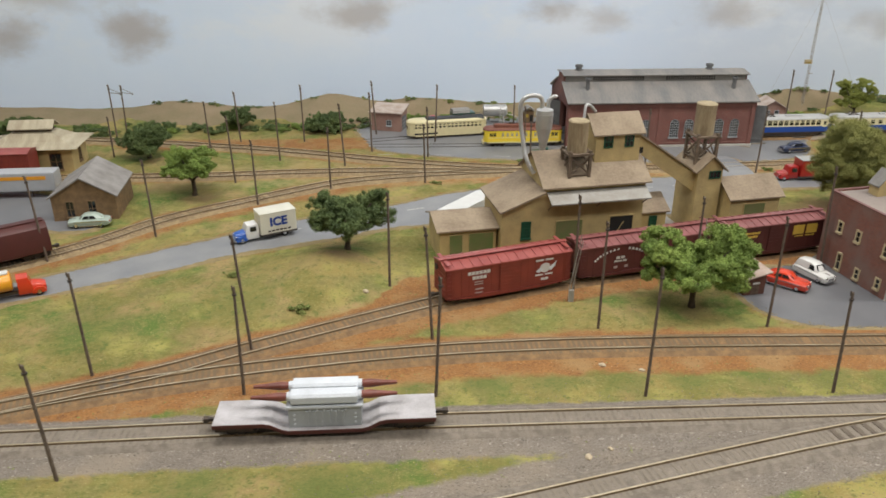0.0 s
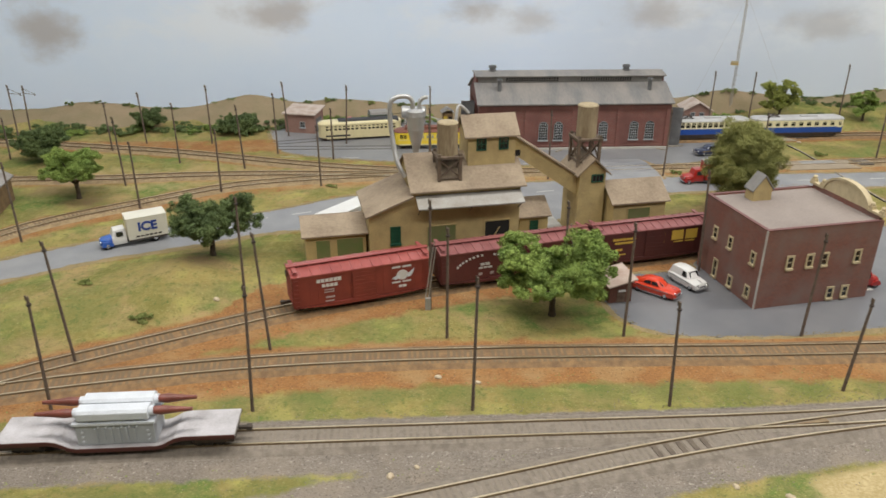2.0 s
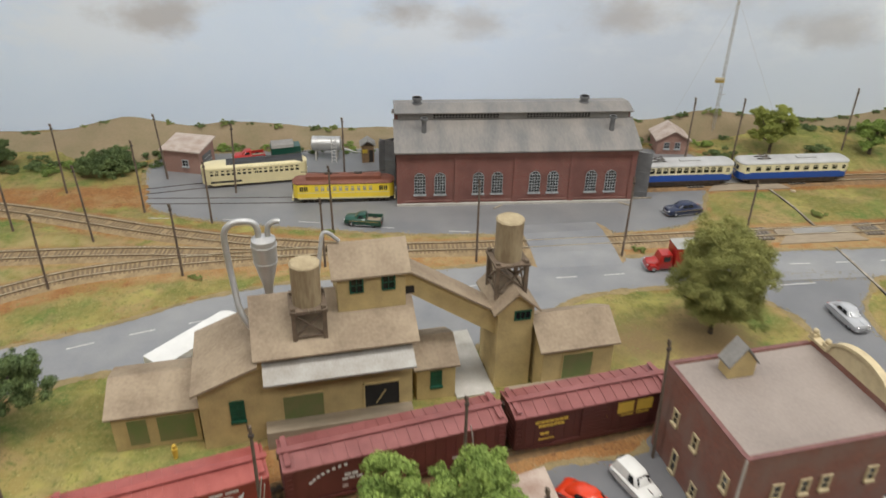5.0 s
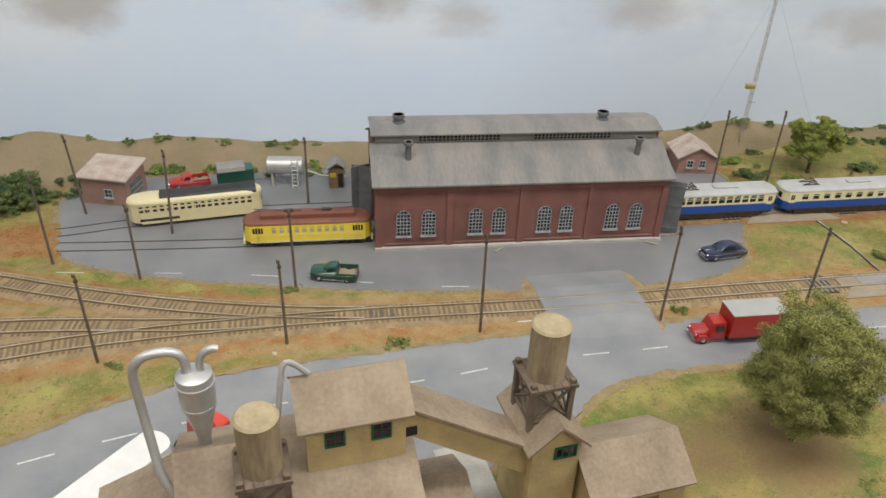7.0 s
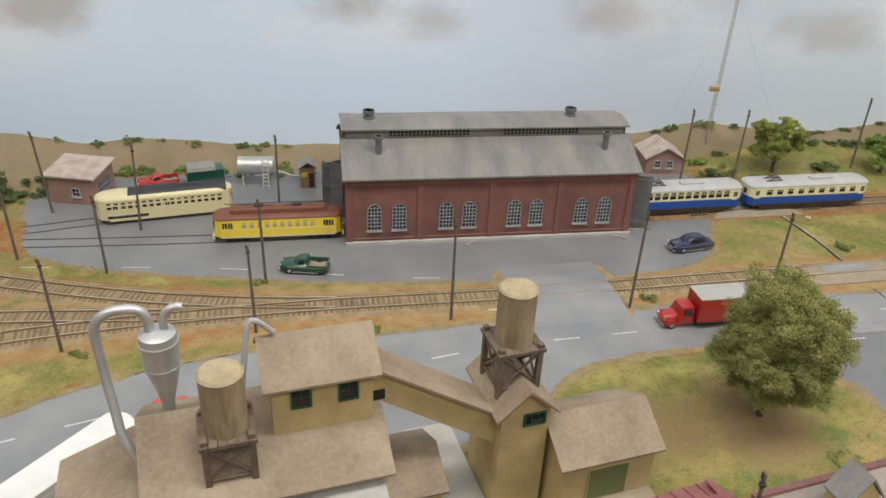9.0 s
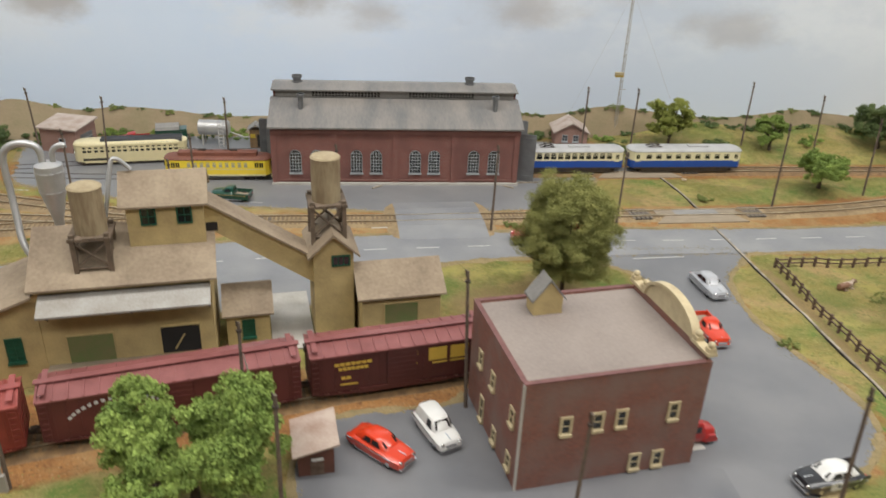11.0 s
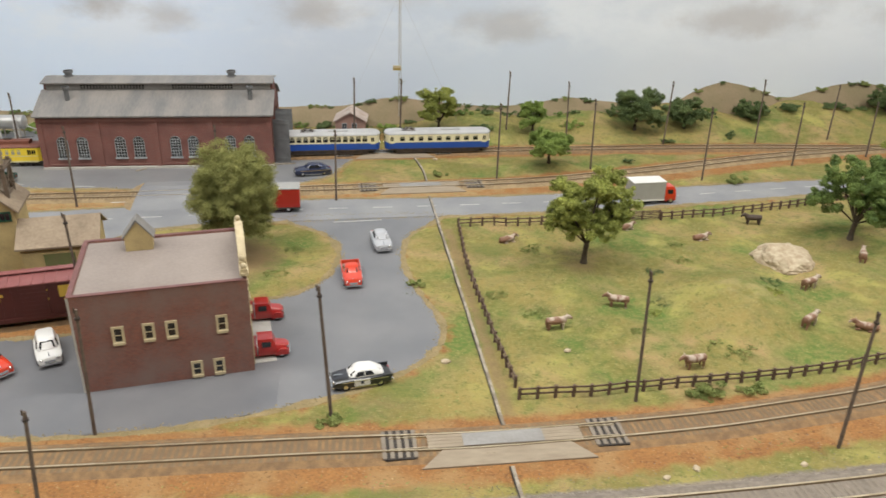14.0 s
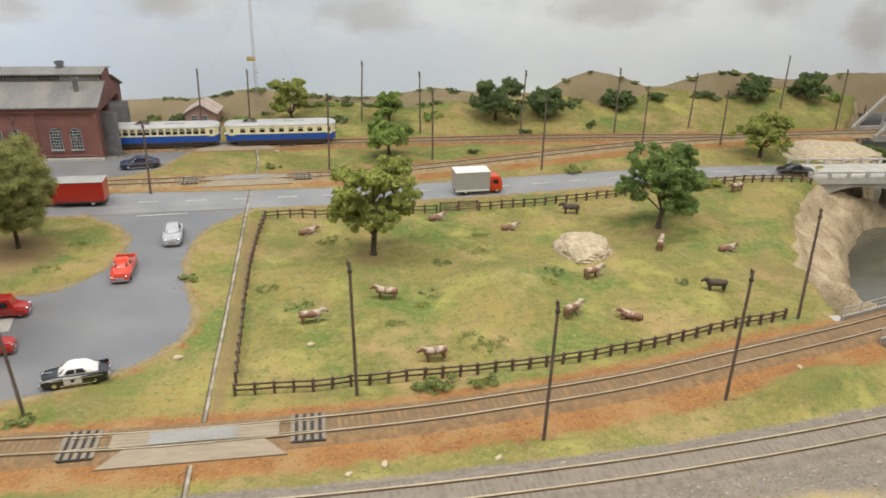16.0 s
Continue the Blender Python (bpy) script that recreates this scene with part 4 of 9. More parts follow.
turnout("road_side", 52.0, 55.0, (47.5, 131.85, 2))


# ---------------------------------------------------------------- backdrop, hills and room
def backdrop_material():
    """Pale blue paint, tinted along x for uneven brightness and greying towards the river end, with soft brown-grey
    clouds brushed on it and white ones round them.
    """
    m = mat("painted_sky", (0.70, 0.825, 1.0), 0.55, other=(0.735, 0.845, 1.0), scale=3, fine=25, bump=0.02, amount=0.5)
    n, l = m.node_tree.nodes, m.node_tree.links
    tc, b = n["Texture Coordinate"], n["Principled BSDF"]

    def ramp(v, lo, hi):
        r = n.new("ShaderNodeMapRange")
        r.inputs["From Min"].default_value, r.inputs["From Max"].default_value = lo, hi
        r.interpolation_type = "SMOOTHSTEP"
        l.new(v, r.inputs["Value"])
        return r.outputs["Result"]

    def puffs(seed, sx, sz):
        mp, t = n.new("ShaderNodeMapping"), n.new("ShaderNodeTexNoise")
        mp.inputs["Location"].default_value, mp.inputs["Scale"].default_value = (seed, 0, seed * 0.7), (sx, 1, sz)
        t.inputs["Scale"].default_value, t.inputs["Detail"].default_value, t.inputs["Roughness"].default_value = 1.0, 6, 0.6
        l.new(tc.outputs["Object"], mp.inputs["Vector"])
        l.new(mp.outputs["Vector"], t.inputs["Vector"])
        return t.outputs["Fac"]

    def over(cur, fac, c, k=1.0):
        mul, x = n.new("ShaderNodeMath"), n.new("ShaderNodeMix")
        mul.operation, x.data_type = "MULTIPLY", "RGBA"
        l.new(fac, mul.inputs[0])
        mul.inputs[1].default_value = k
        l.new(mul.outputs[0], x.inputs["Factor"])
        l.new(cur, x.inputs["A"])
        x.inputs["B"].default_value = (*c, 1)
        return x.outputs["Result"]

    def blot(cx, cz, rx, rz, k):
        """One brushed cloud: an uneven soft patch round a place on the wall."""
        mp, ln, ad = n.new("ShaderNodeMapping"), n.new("ShaderNodeVectorMath"), n.new("ShaderNodeMath")
        mp.inputs["Scale"].default_value = (1 / (rx * U), 0, 1 / (rz * U))
        mp.inputs["Location"].default_value = (-cx / rx, 0, -cz / rz)
        ln.operation, ad.operation = "LENGTH", "MULTIPLY_ADD"
        l.new(tc.outputs["Object"], mp.inputs["Vector"])
        l.new(mp.outputs["Vector"], ln.inputs[0])
        l.new(wisp, ad.inputs[0])
        ad.inputs[1].default_value = 1.9
        l.new(ln.outputs["Value"], ad.inputs[2])
        return ramp(ad.outputs[0], 1.95 + 0.15 * k, 1.05)

    sep = n.new("ShaderNodeSeparateXYZ")
    l.new(tc.outputs["Object"], sep.inputs[0])
    wisp = puffs(7.7, 9.0, 15.0)
    cur = n["Mix"].outputs["Result"]
    # uneven brightness along the wall, put into the sky colour
    cur = over(cur, ramp(sep.outputs["X"], 0.62, 0.95), (0.645, 0.72, 0.835))
    cur = over(cur, ramp(sep.outputs["X"], 1.15, 1.7), (0.745, 0.79, 0.85))
    mul = n.new("ShaderNodeMath")
    mul.operation = "MULTIPLY"
    l.new(ramp(puffs(3.1, 4.0, 7.5), 0.42, 0.62), mul.inputs[0])
    l.new(ramp(sep.outputs["Z"], 0.07, 0.17), mul.inputs[1])
    cur = over(cur, mul.outputs[0], (0.85, 0.89, 0.94), 0.62)
    for cx, cz, rx, rz, k in ((-50, 14.5, 10, 5, 0.75), (-26, 15.5, 7, 5.5, 0.8), (17, 18.5, 10, 3.8, 0.7), (55, 19.5, 8, 3.2, 0.75), (68, 17.5, 7, 3.4, 0.5), (91, 18, 11, 4, 0.6), (126, 16.5, 13, 4, 0.5), (171, 18, 16, 3.6, 0.55), (203, 19, 9, 3.5, 0.5), (227, 14, 9, 7, 0.6)):
        cur = over(cur, blot(cx, cz, rx, rz, k), (0.44, 0.41, 0.395), k)
    for cx, cz, rx, rz, k in ((-36, 24, 26, 5, 0.6), (40, 26, 30, 5, 0.5), (110, 25, 34, 5, 0.5), (185, 26, 34, 5, 0.4)):
        cur = over(cur, blot(cx, cz, rx, rz, k), (0.55, 0.53, 0.52), k)
    l.new(cur, b.inputs["Base Color"])
    return m


bm = B()
box(bm, -260, 420, 173.5, 176, -40, 120)
solo("backdrop", bm, backdrop_material(), "sky painted on the wall with grey clouds", "backdrop", kind="structure")


CREST = []


def hill_foot(x):
    return 159.5 + 4.5 * float(step(14, 24, np.array(x))) + 1.0 * float(step(60, 95, np.array(x)))


def backdrop_hills(y, crest, colour, other, label, seed):
    """A low range along the sky board: an uneven crest that slopes down to the scenery."""
    line = smooth_line([(x - 0.037 * (x - (45 if x < 75 else 115)), z + 1.05) for x, z in crest], 1.0)
    bm = B()
    rows = []
    for x, z, _ in line:
        z += 0.3 * noise.noise((x * 0.11, seed, 0)) + 0.14 * noise.noise((x * 0.5, seed, 0))
        CREST.append((x, z))
        foot, row = hill_foot(x), []
        for k in range(9):
            f = k / 8
            wob = (noise.noise((x * 0.22, f * 3, seed)) * 0.5 + noise.noise((x * 0.6, f * 5, seed)) * 0.2) * math.sin(math.pi * f)
            row.append(bm.verts.new((x, y + (foot - y) * f ** 1.25, z + (-0.5 - z) * (0.35 * f + 0.65 * f * f) + wob)))
        row.insert(0, bm.verts.new((x, y + 0.6, z - 0.8)))
        rows.append(row)
    for r0, r1 in zip(rows, rows[1:]):
        for k in range(9):
            bm.faces.new((r0[k], r0[k + 1], r1[k + 1], r1[k]))
    return solo("backdrop_hills", bm, mat("hill_earth", colour, 0.9, other=other, scale=20, fine=260, bump=0.35, amount=0.42, dist=0.001), label, "hills", kind="structure", smooth=True)


backdrop_hills(168.2, [(-75, 1.4), (-54, 1.2), (-48, 1.1), (-40, 0.8), (-33, 0.8), (-27.7, 1.2), (-22, 2.1), (-15.5, 1.8), (-10, 1.1), (-4, 0.8), (1.4, 1.4), (6, 2.4), (11, 3.4), (16, 2.5), (20.7, 1.7), (26.5, 2.3), (33, 2.0), (39, 1.5), (49, 1.0), (70, 1.5), (88, 2), (95, 2.1), (104, 3.4), (110, 3.0), (118, 2.1), (125, 1.9), (131, 2.4), (138, 3.4), (143, 2.8), (152, 2.4), (159, 2.6), (163.4, 4.7), (169, 6.1), (176, 4.9), (182, 3.2), (188, 4.5), (194, 5.9), (200, 5.8), (208, 4.7), (214, 4.6), (221, 5.5), (228, 5.7), (262, 5)],
              (0.268, 0.202, 0.125), (0.19, 0.16, 0.085), "low brown hills with green tufts along the backdrop", 4.0)

for name, dims, material in (
    ("floor", (-260, 420, -330, 176, -105, -100), M["carpet"]),
    ("ceiling", (-260, 420, -330, 176, 175, 180), M["plaster"]),
    ("wall_north", (-260, 420, 176.3, 182, -100, 175), M["plaster"]),
    ("wall_south", (-260, 420, -336, -330, -100, 175), M["plaster"]),
    ("wall_west", (-266, -260, -330, 176, -100, 175), M["plaster"]),
    ("wall_east", (420, 426, -330, 176, -100, 175), M["plaster"]),
):
    bm = B()
    box(bm, *dims)
    solo(name, bm, material, "plain " + name.split("_")[0] + " of the exhibition room", name.split("_")[0], kind="structure")
bm = B()
box(bm, -70, 262, 31.5, 33.9, -30, 0.4)
solo("trim", bm, M["fascia"], "dark green fascia board along the layout edge", "trim", kind="structure")
bm = B()
box(bm, 160, 300, 34, 173, -9.4, -8.6)
solo("water", bm, M["water"], "still grey-green river below the bridges", "water", kind="structure")


# ---------------------------------------------------------------- buildings
def gable_roof(bm, u0, u1, v0, v1, ze, zr, over=0.25, thick=0.16, ridge=None):
    """Two slopes with thickness; the ridge runs along u, at v = ridge."""
    vr = (v0 + v1) / 2 if ridge is None else ridge
    k0, k1 = (zr - ze) / (vr - v0), (zr - ze) / (v1 - vr)
    a, b = (v0 - over, ze - k0 * over), (v1 + over, ze - k1 * over)
    prism(bm, [a, (vr, zr), b, (b[0], b[1] + thick), (vr, zr + thick), (a[0], a[1] + thick)], "x", u0 - over, u1 + over)


def gable_walls(bm, u0, u1, v0, v1, ze, zr, z0=0.0, ridge=None):
    vr = (v0 + v1) / 2 if ridge is None else ridge
    prism(bm, [(v0, z0), (v1, z0), (v1, ze), (vr, zr), (v0, ze)], "x", u0, u1)


def window(parent, u, z, w, h, v, face="front", frame="cream", bars=(2, 2), depth=0.10, sill=True, glass="glass", arch=False, rim=0.0):
    """A framed window on a wall face: frame and bars proud of the wall, a dark pane behind them."""
    turn = {"front": 0, "left": -90, "right": 90}[face]
    m = Matrix.Rotation(radians(turn), 4, "Z")
    root = Matrix.Translation((u, v, z) if face == "front" else (v, u, z)) @ m
    t = rim or 0.12 * min(1.0, w)
    bm = B()
    pts = [(-w / 2, -h / 2), (w / 2, -h / 2), (w / 2, h / 2), (-w / 2, h / 2)]
    if arch:
        pts = [(-w / 2, -h / 2), (w / 2, -h / 2)] + [(w / 2 * math.cos(a), h / 2 - w / 2 + w / 2 * math.sin(a)) for a in np.linspace(0, math.pi, 9)]
    prism(bm, pts, "y", -0.03, 0.05, root)
    pane = part("window", bm, M[glass], parent)
    bm = B()
    if arch:
        outer = [(-w / 2 - t, -h / 2), (w / 2 + t, -h / 2)] + [((w / 2 + t) * math.cos(a), h / 2 - w / 2 + (w / 2 + t) * math.sin(a)) for a in np.linspace(0, math.pi, 9)]
        k = len(pts)
        for y0, y1 in ((-depth, 0.0),):
            f0 = [bm.verts.new((x, y0, zz)) for x, zz in outer]
            f1 = [bm.verts.new((x, y0, zz)) for x, zz in pts]
            g0 = [bm.verts.new((x, y1, zz)) for x, zz in outer]
            g1 = [bm.verts.new((x, y1, zz)) for x, zz in pts]
            for i in range(k):
                j = (i + 1) % k
                bm.faces.new((f0[i], f0[j], f1[j], f1[i]))
                bm.faces.new((f0[i], g0[i], g0[j], f0[j]))
                bm.faces.new((f1[i], f1[j], g1[j], g1[i]))
        bmesh.ops.transform(bm, matrix=root, verts=bm.verts[:])
    else:
        for a in ((-w / 2 - t, w / 2 + t, h / 2, h / 2 + t), (-w / 2 - t, w / 2 + t, -h / 2 - t, -h / 2), (-w / 2 - t, -w / 2, -h / 2, h / 2), (w / 2, w / 2 + t, -h / 2, h / 2)):
            box(bm, a[0], a[1], -depth, 0.02, a[2], a[3], root)
    q = 0.035 if w > 1.2 else 0.03
    for i in range(1, bars[0]):
        x = -w / 2 + w * i / bars[0]
        box(bm, x - q, x + q, -depth * 0.7, 0.0, -h / 2, h / 2 - (w * 0.12 if arch else 0), root)
    for i in range(1, bars[1]):
        zz = -h / 2 + h * i / bars[1]
        box(bm, -w / 2, w / 2, -depth * 0.7, 0.0, zz - q, zz + q, root)
    part("window_frame", bm, M[frame], pane)
    if sill:
        bm = B()
        box(bm, -w / 2 - 0.16, w / 2 + 0.16, -0.24, 0.02, -h / 2 - 0.24, -h / 2 - 0.02, root)
        part("window_sill", bm, M[frame], pane)
    return pane


def plank_door(parent, u0, u1, z0, z1, v, material="green", name="door"):
    bm = B()
    box(bm, u0, u1, v - 0.07, v + 0.05, z0, z1)
    d = part(name, bm, M[material], parent)
    bm = B()
    for a in (u0 - 0.08, u1):
        box(bm, a, a + 0.08, v - 0.1, v, z0, z1)
    box(bm, u0 - 0.08, u1 + 0.08, v - 0.1, v, z1, z1 + 0.09)
    part("door_frame", bm, M["cream_wall"], d)
    return d


# ---- feed mill: the group of cream sheds beside the siding
MO, MR = (29.0, 100.3), 9.0


def mill_part(name, label):
    return thing(name, MO[0], MO[1], 0, MR, label, "building", "feed mill buildings")


def feed_mill():
    t = mill_part("feed_mill", "cream wooden feed mill with weathered tan roofs, beside a siding")
    # low shed
    bm = B()
    gable_walls(bm, 0.2, 6.9, -0.75, 5.4, 3.7, 4.55, -0.3, ridge=3)
    part("wall", bm, M["cream_wall"], t, "cream board walls of the low shed")
    bm = B()
    gable_roof(bm, 0.2, 6.75, -0.75, 5.4, 3.72, 4.6, 0.42, ridge=3)
    part("roof", bm, M["tan_roof"], t, smooth=False)
    plank_door(t, 1.35, 2.85, 0.5, 3.1, -0.75)
    plank_door(t, 3.65, 6.55, 0.5, 3.15, -0.75)
    # lean-to that falls away from the hall
    bm = B()
    prism(bm, [(7.2, -0.3), (12.1, -0.3), (12.1, 8.05), (7.2, 6.1)], "y", -1.9, 5.6)
    part("wall", bm, M["cream_wall"], t, "cream board walls of the lean-to")
    bm = B()
    prism(bm, [(6.75, 5.95), (12.05, 8.05), (12.05, 8.25), (6.75, 6.15)], "y", -2.65, 6.2)
    part("roof", bm, M["tan_roof"], t)
    window(t, 10.1, 3.5, 0.95, 1.9, -1.91, frame="dkgreen", bars=(2, 5), glass="dkgreen")
    # main hall
    bm = B()
    gable_walls(bm, 12.1, 24.5, -1.85, 6.6, 8.7, 11.4, -0.3, ridge=2.4)
    part("wall", bm, M["cream_wall"], t, "cream board walls of the main hall")
    bm = B()
    gable_roof(bm, 12.3, 24.5, -1.85, 6.6, 8.75, 11.45, 0.55, ridge=2.4)
    part("roof", bm, M["tan_roof"], t)
    bm = B()
    prism(bm, [(-3.75, 6.95), (-1.87, 7.85), (-1.87, 8.0), (-3.75, 7.1)], "x", 12.4, 24.5)
    part("awning", bm, M["tin_roof"], t, "pale corrugated tin awning")
    for u in (12.7, 18.6, 24.3):
        bm = B()
        cyl(bm, (u, -1.87, 5.8), (u, -3.5, 7.05), 0.06, seg=6)
        part("bracket", bm, M["rustframe"], t)
    plank_door(t, 13.75, 17.0, 1.9, 4.25, -1.85)
    # the wall is solid: a dark sheet gives the doorway its shade
    bm = B()
    box(bm, 20.45, 23.35, -1.88, -1.81, 1.95, 4.35)
    part("loading_opening", bm, M["dark"], t, "dark sheet for the shade in the open loading doorway")
    bm = B()
    for a in ((20.3, 20.45, 1.95, 4.5), (23.35, 23.5, 1.95, 4.5)):
        box(bm, a[0], a[1], -1.97, -1.85, a[2], a[3])
    box(bm, 20.3, 23.5, -1.97, -1.85, 4.35, 4.5)
    cyl(bm, (21.4, -1.93, 2.3), (22.2, -1.93, 3.6), 0.06, seg=6)
    part("door_frame", bm, M["cream_wall"], t)
    bm = B()
    box(bm, 12.2, 24.4, -3.3, -1.87, -0.3, 1.88)
    part("loading_dock", bm, M["plank"], t, "worn timber loading dock")
    # head house on the ridge
    bm = B()
    gable_walls(bm, 18.85, 24.4, 0.4, 4.4, 13.85, 15.5, 9.2, ridge=2.4)
    part("wall", bm, M["cream_wall"], t, "cream board walls of the head house")
    bm = B()
    gable_roof(bm, 18.8, 24.4, 0.4, 4.4, 13.9, 15.58, 0.42, ridge=2.4)
    part("roof", bm, M["tan_roof"], t)
    for u in (20.4, 23.0):
        window(t, u, 12.75, 0.92, 1.2, 0.38, frame="dkgreen", bars=(2, 2), sill=False)
    # booth
    bm = B()
    gable_walls(bm, 25.3, 28.8, 0.1, 5.3, 3.75, 5.05, -0.3, ridge=2.7)
    part("wall", bm, M["cream_wall"], t, "cream board walls of the small booth")
    bm = B()
    gable_roof(bm, 25.35, 28.8, 0.1, 5.3, 3.78, 5.1, 0.35, ridge=2.7)
    part("roof", bm, M["tan_roof"], t)
    window(t, 27.05, 2.3, 0.85, 1.5, 0.08, frame="dkgreen", bars=(2, 2), glass="dkgreen")
    # conveyor gallery
    bm = B()
    prism(bm, [(24.4, 11.2), (24.4, 13.25), (32.8, 7.75), (32.8, 5.4)], "y", 1.25, 3.3)
    part("conveyor_gallery", bm, M["cream_wall"], t, "sloping cream conveyor gallery")
    bm = B()
    prism(bm, [(24.42, 13.3), (24.42, 13.5), (32.9, 7.95), (32.9, 7.75)], "y", 0.95, 3.6)
    part("gallery_roof", bm, M["tan_roof"], t)
    bm = B()
    box(bm, 24.42, 25.3, 1.2, 1.27, 10.9, 11.6)
    part("hatch", bm, M["dark"], t)
    # elevator tower
    bm = B()
    prism(bm, [(32.6, -0.3), (35.9, -0.3), (35.9, 8.5), (34.25, 10.0), (32.6, 8.5)], "y", 0.5, 5.4)
    part("wall", bm, M["cream_wall"], t, "cream board walls of the elevator tower")
    bm = B()
    prism(bm, [(32.1, 8.1), (34.25, 10.1), (36.4, 8.1), (36.4, 8.3), (34.25, 10.32), (32.1, 8.3)], "y", 0.05, 5.8)
    part("roof", bm, M["tan_roof"], t)
    window(t, 34.85, 7.75, 1.3, 0.75, 0.48, frame="dkgreen", bars=(3, 1), sill=False, glass="glass")
    # shed beyond the tower
    bm = B()
    gable_walls(bm, 36.3, 43.0, -1.6, 4.0, 5.3, 7.0, -0.3, ridge=1.15)
    part("wall", bm, M["cream_wall"], t, "cream board walls of the end shed")
    bm = B()
    gable_roof(bm, 36.3, 43.0, -1.6, 4.0, 5.33, 7.05, 0.42, ridge=1.15)
    part("roof", bm, M["tan_roof"], t)
    plank_door(t, 38.2, 41.0, 1.8, 4.4, -1.6)
    bm = B()
    box(bm, 33.0, 43.0, -3.2, -1.62, -0.3, 1.7)
    part("platform", bm, M["plank"], t, "low timber platform")
    bm = B()
    box(bm, 28.9, 32.5, -0.4, 9.5, -0.3, 0.2)
    part("pad", bm, M["concrete"], t, "pale concrete pad")
    return t


def hopper_tank(u, v, z0, z1, z2, r, legs, label):
    """A rusty bin on a braced timber frame that stands on a roof."""
    t = thing("hopper_tank", MO[0], MO[1], 0, MR, label, "tank", "mill tanks")
    bm = B()
    cyl(bm, (u, v, z1), (u, v, z2), r, r, 24)
    part("tank", bm, M["rusttank"], t, smooth=True)
    bm = B()
    cyl(bm, (u, v, z2), (u, v, z2 + 0.12), r + 0.05, r - 0.1, 24)
    part("lid", bm, M["tanklid"], t, "pale dusty tank lid")
    k = legs
    corners = [(u - k, v - k), (u + k, v - k), (u + k, v + k), (u - k, v + k)]
    for x, y in corners:
        bm = B()
        box(bm, x - 0.17, x + 0.17, y - 0.17, y + 0.17, z0 - 0.4, z1 + 0.35)
        part("leg", bm, M["rustframe"], t)
    for i in range(4):
        (x0, y0), (x1, y1) = corners[i], corners[(i + 1) % 4]
        for a, b in ((z0 + 0.3, z1 - 0.3), (z1 - 0.3, z0 + 0.3)):
            bm = B()
            cyl(bm, (x0, y0, a), (x1, y1, b), 0.1, seg=6)
            part("brace", bm, M["rustframe"], t)
        bm = B()
        cyl(bm, (x0, y0, z0 + 0.25), (x1, y1, z0 + 0.25), 0.12, seg=6)
        part("sill_beam", bm, M["rustframe"], t)
    for i in range(6):
        x = u - k - 0.3 + (2 * k + 0.6) * i / 6
        bm = B()
        box(bm, x + 0.02, x + (2 * k + 0.6) / 6 - 0.02, v - k - 0.3, v + k + 0.3, z1 - 0.18, z1 + 0.06)
        part("deck_board", bm, M["rustframe"], t)
    return t


def cyclone():
    t = thing("dust_cyclone", MO[0], MO[1], 0, MR, "silver sheet-metal dust cyclone on the mill roof", "cyclone")
    u, v = 13.5, 3.4
    bm = B()
    prof = [(0.30, 10.6), (0.38, 11.7), (0.95, 14.1), (1.0, 15.6), (0.97, 16.15), (0.5, 16.4)]
    secs = [[(u + r * math.cos(a), v + r * math.sin(a), z) for a in (2 * math.pi * i / 24 for i in range(24))] for r, z in prof]
    loft(bm, secs)
    part("cone", bm, M["silver"], t, smooth=True)
    for z, r in ((15.55, 1.05), (14.05, 0.98)):
        bm = B()
        cyl(bm, (u, v, z), (u, v, z + 0.13), r, seg=24)
        part("band", bm, M["silver"], t)
    bm = B()
    bend = [(u - 0.35, v, 16.2), (u - 0.35, v, 17.0), (u - 0.6, v, 17.6), (u - 1.2, v, 17.85), (u - 2.1, v, 17.8), (u - 2.7, v, 17.4), (u - 2.95, v, 16.6), (u - 2.85, v - 0.2, 14.3), (u - 2.6, v - 0.9, 12.0), (u - 2.45, v - 1.4, 10.9), (u - 2.1, v - 1.8, 10.0), (u - 1.6, v - 2.1, 9.2)]
    tube(bm, smooth_line(bend, 0.3), 0.26, 12)
    part("duct", bm, M["silver"], t, "long bent silver duct", smooth=True)
    bm = B()
    tube(bm, smooth_line([(u + 0.4, v, 16.1), (u + 0.4, v, 16.9), (u + 0.6, v, 17.4), (u + 1.1, v, 17.65), (u + 1.5, v, 17.5)], 0.2), 0.22, 10)
    part("vent", bm, M["silver"], t, smooth=True)
    return t


def mill_chute():
    t = thing("grain_chute", MO[0], MO[1], 0, MR, "thin silver spout between tank and head house", "pipe")
    bm = B()
    tube(bm, smooth_line([(17.3, 1.1, 12.6), (17.9, 2.1, 15.9), (18.15, 2.4, 16.7), (18.6, 2.4, 16.65), (19.5, 2.3, 15.75)], 0.25), 0.17, 8)
    part("spout", bm, M["silver"], t, smooth=True)


feed_mill()
hopper_tank(16.4, 0.0, 9.3, 12.0, 15.55, 1.15, 1.2, "rusty round hopper bin on a timber frame on the mill roof")
hopper_tank(34.05, 3.1, 9.2, 12.2, 15.95, 1.2, 1.3, "rusty round hopper bin above the elevator tower")
cyclone()
mill_chute()


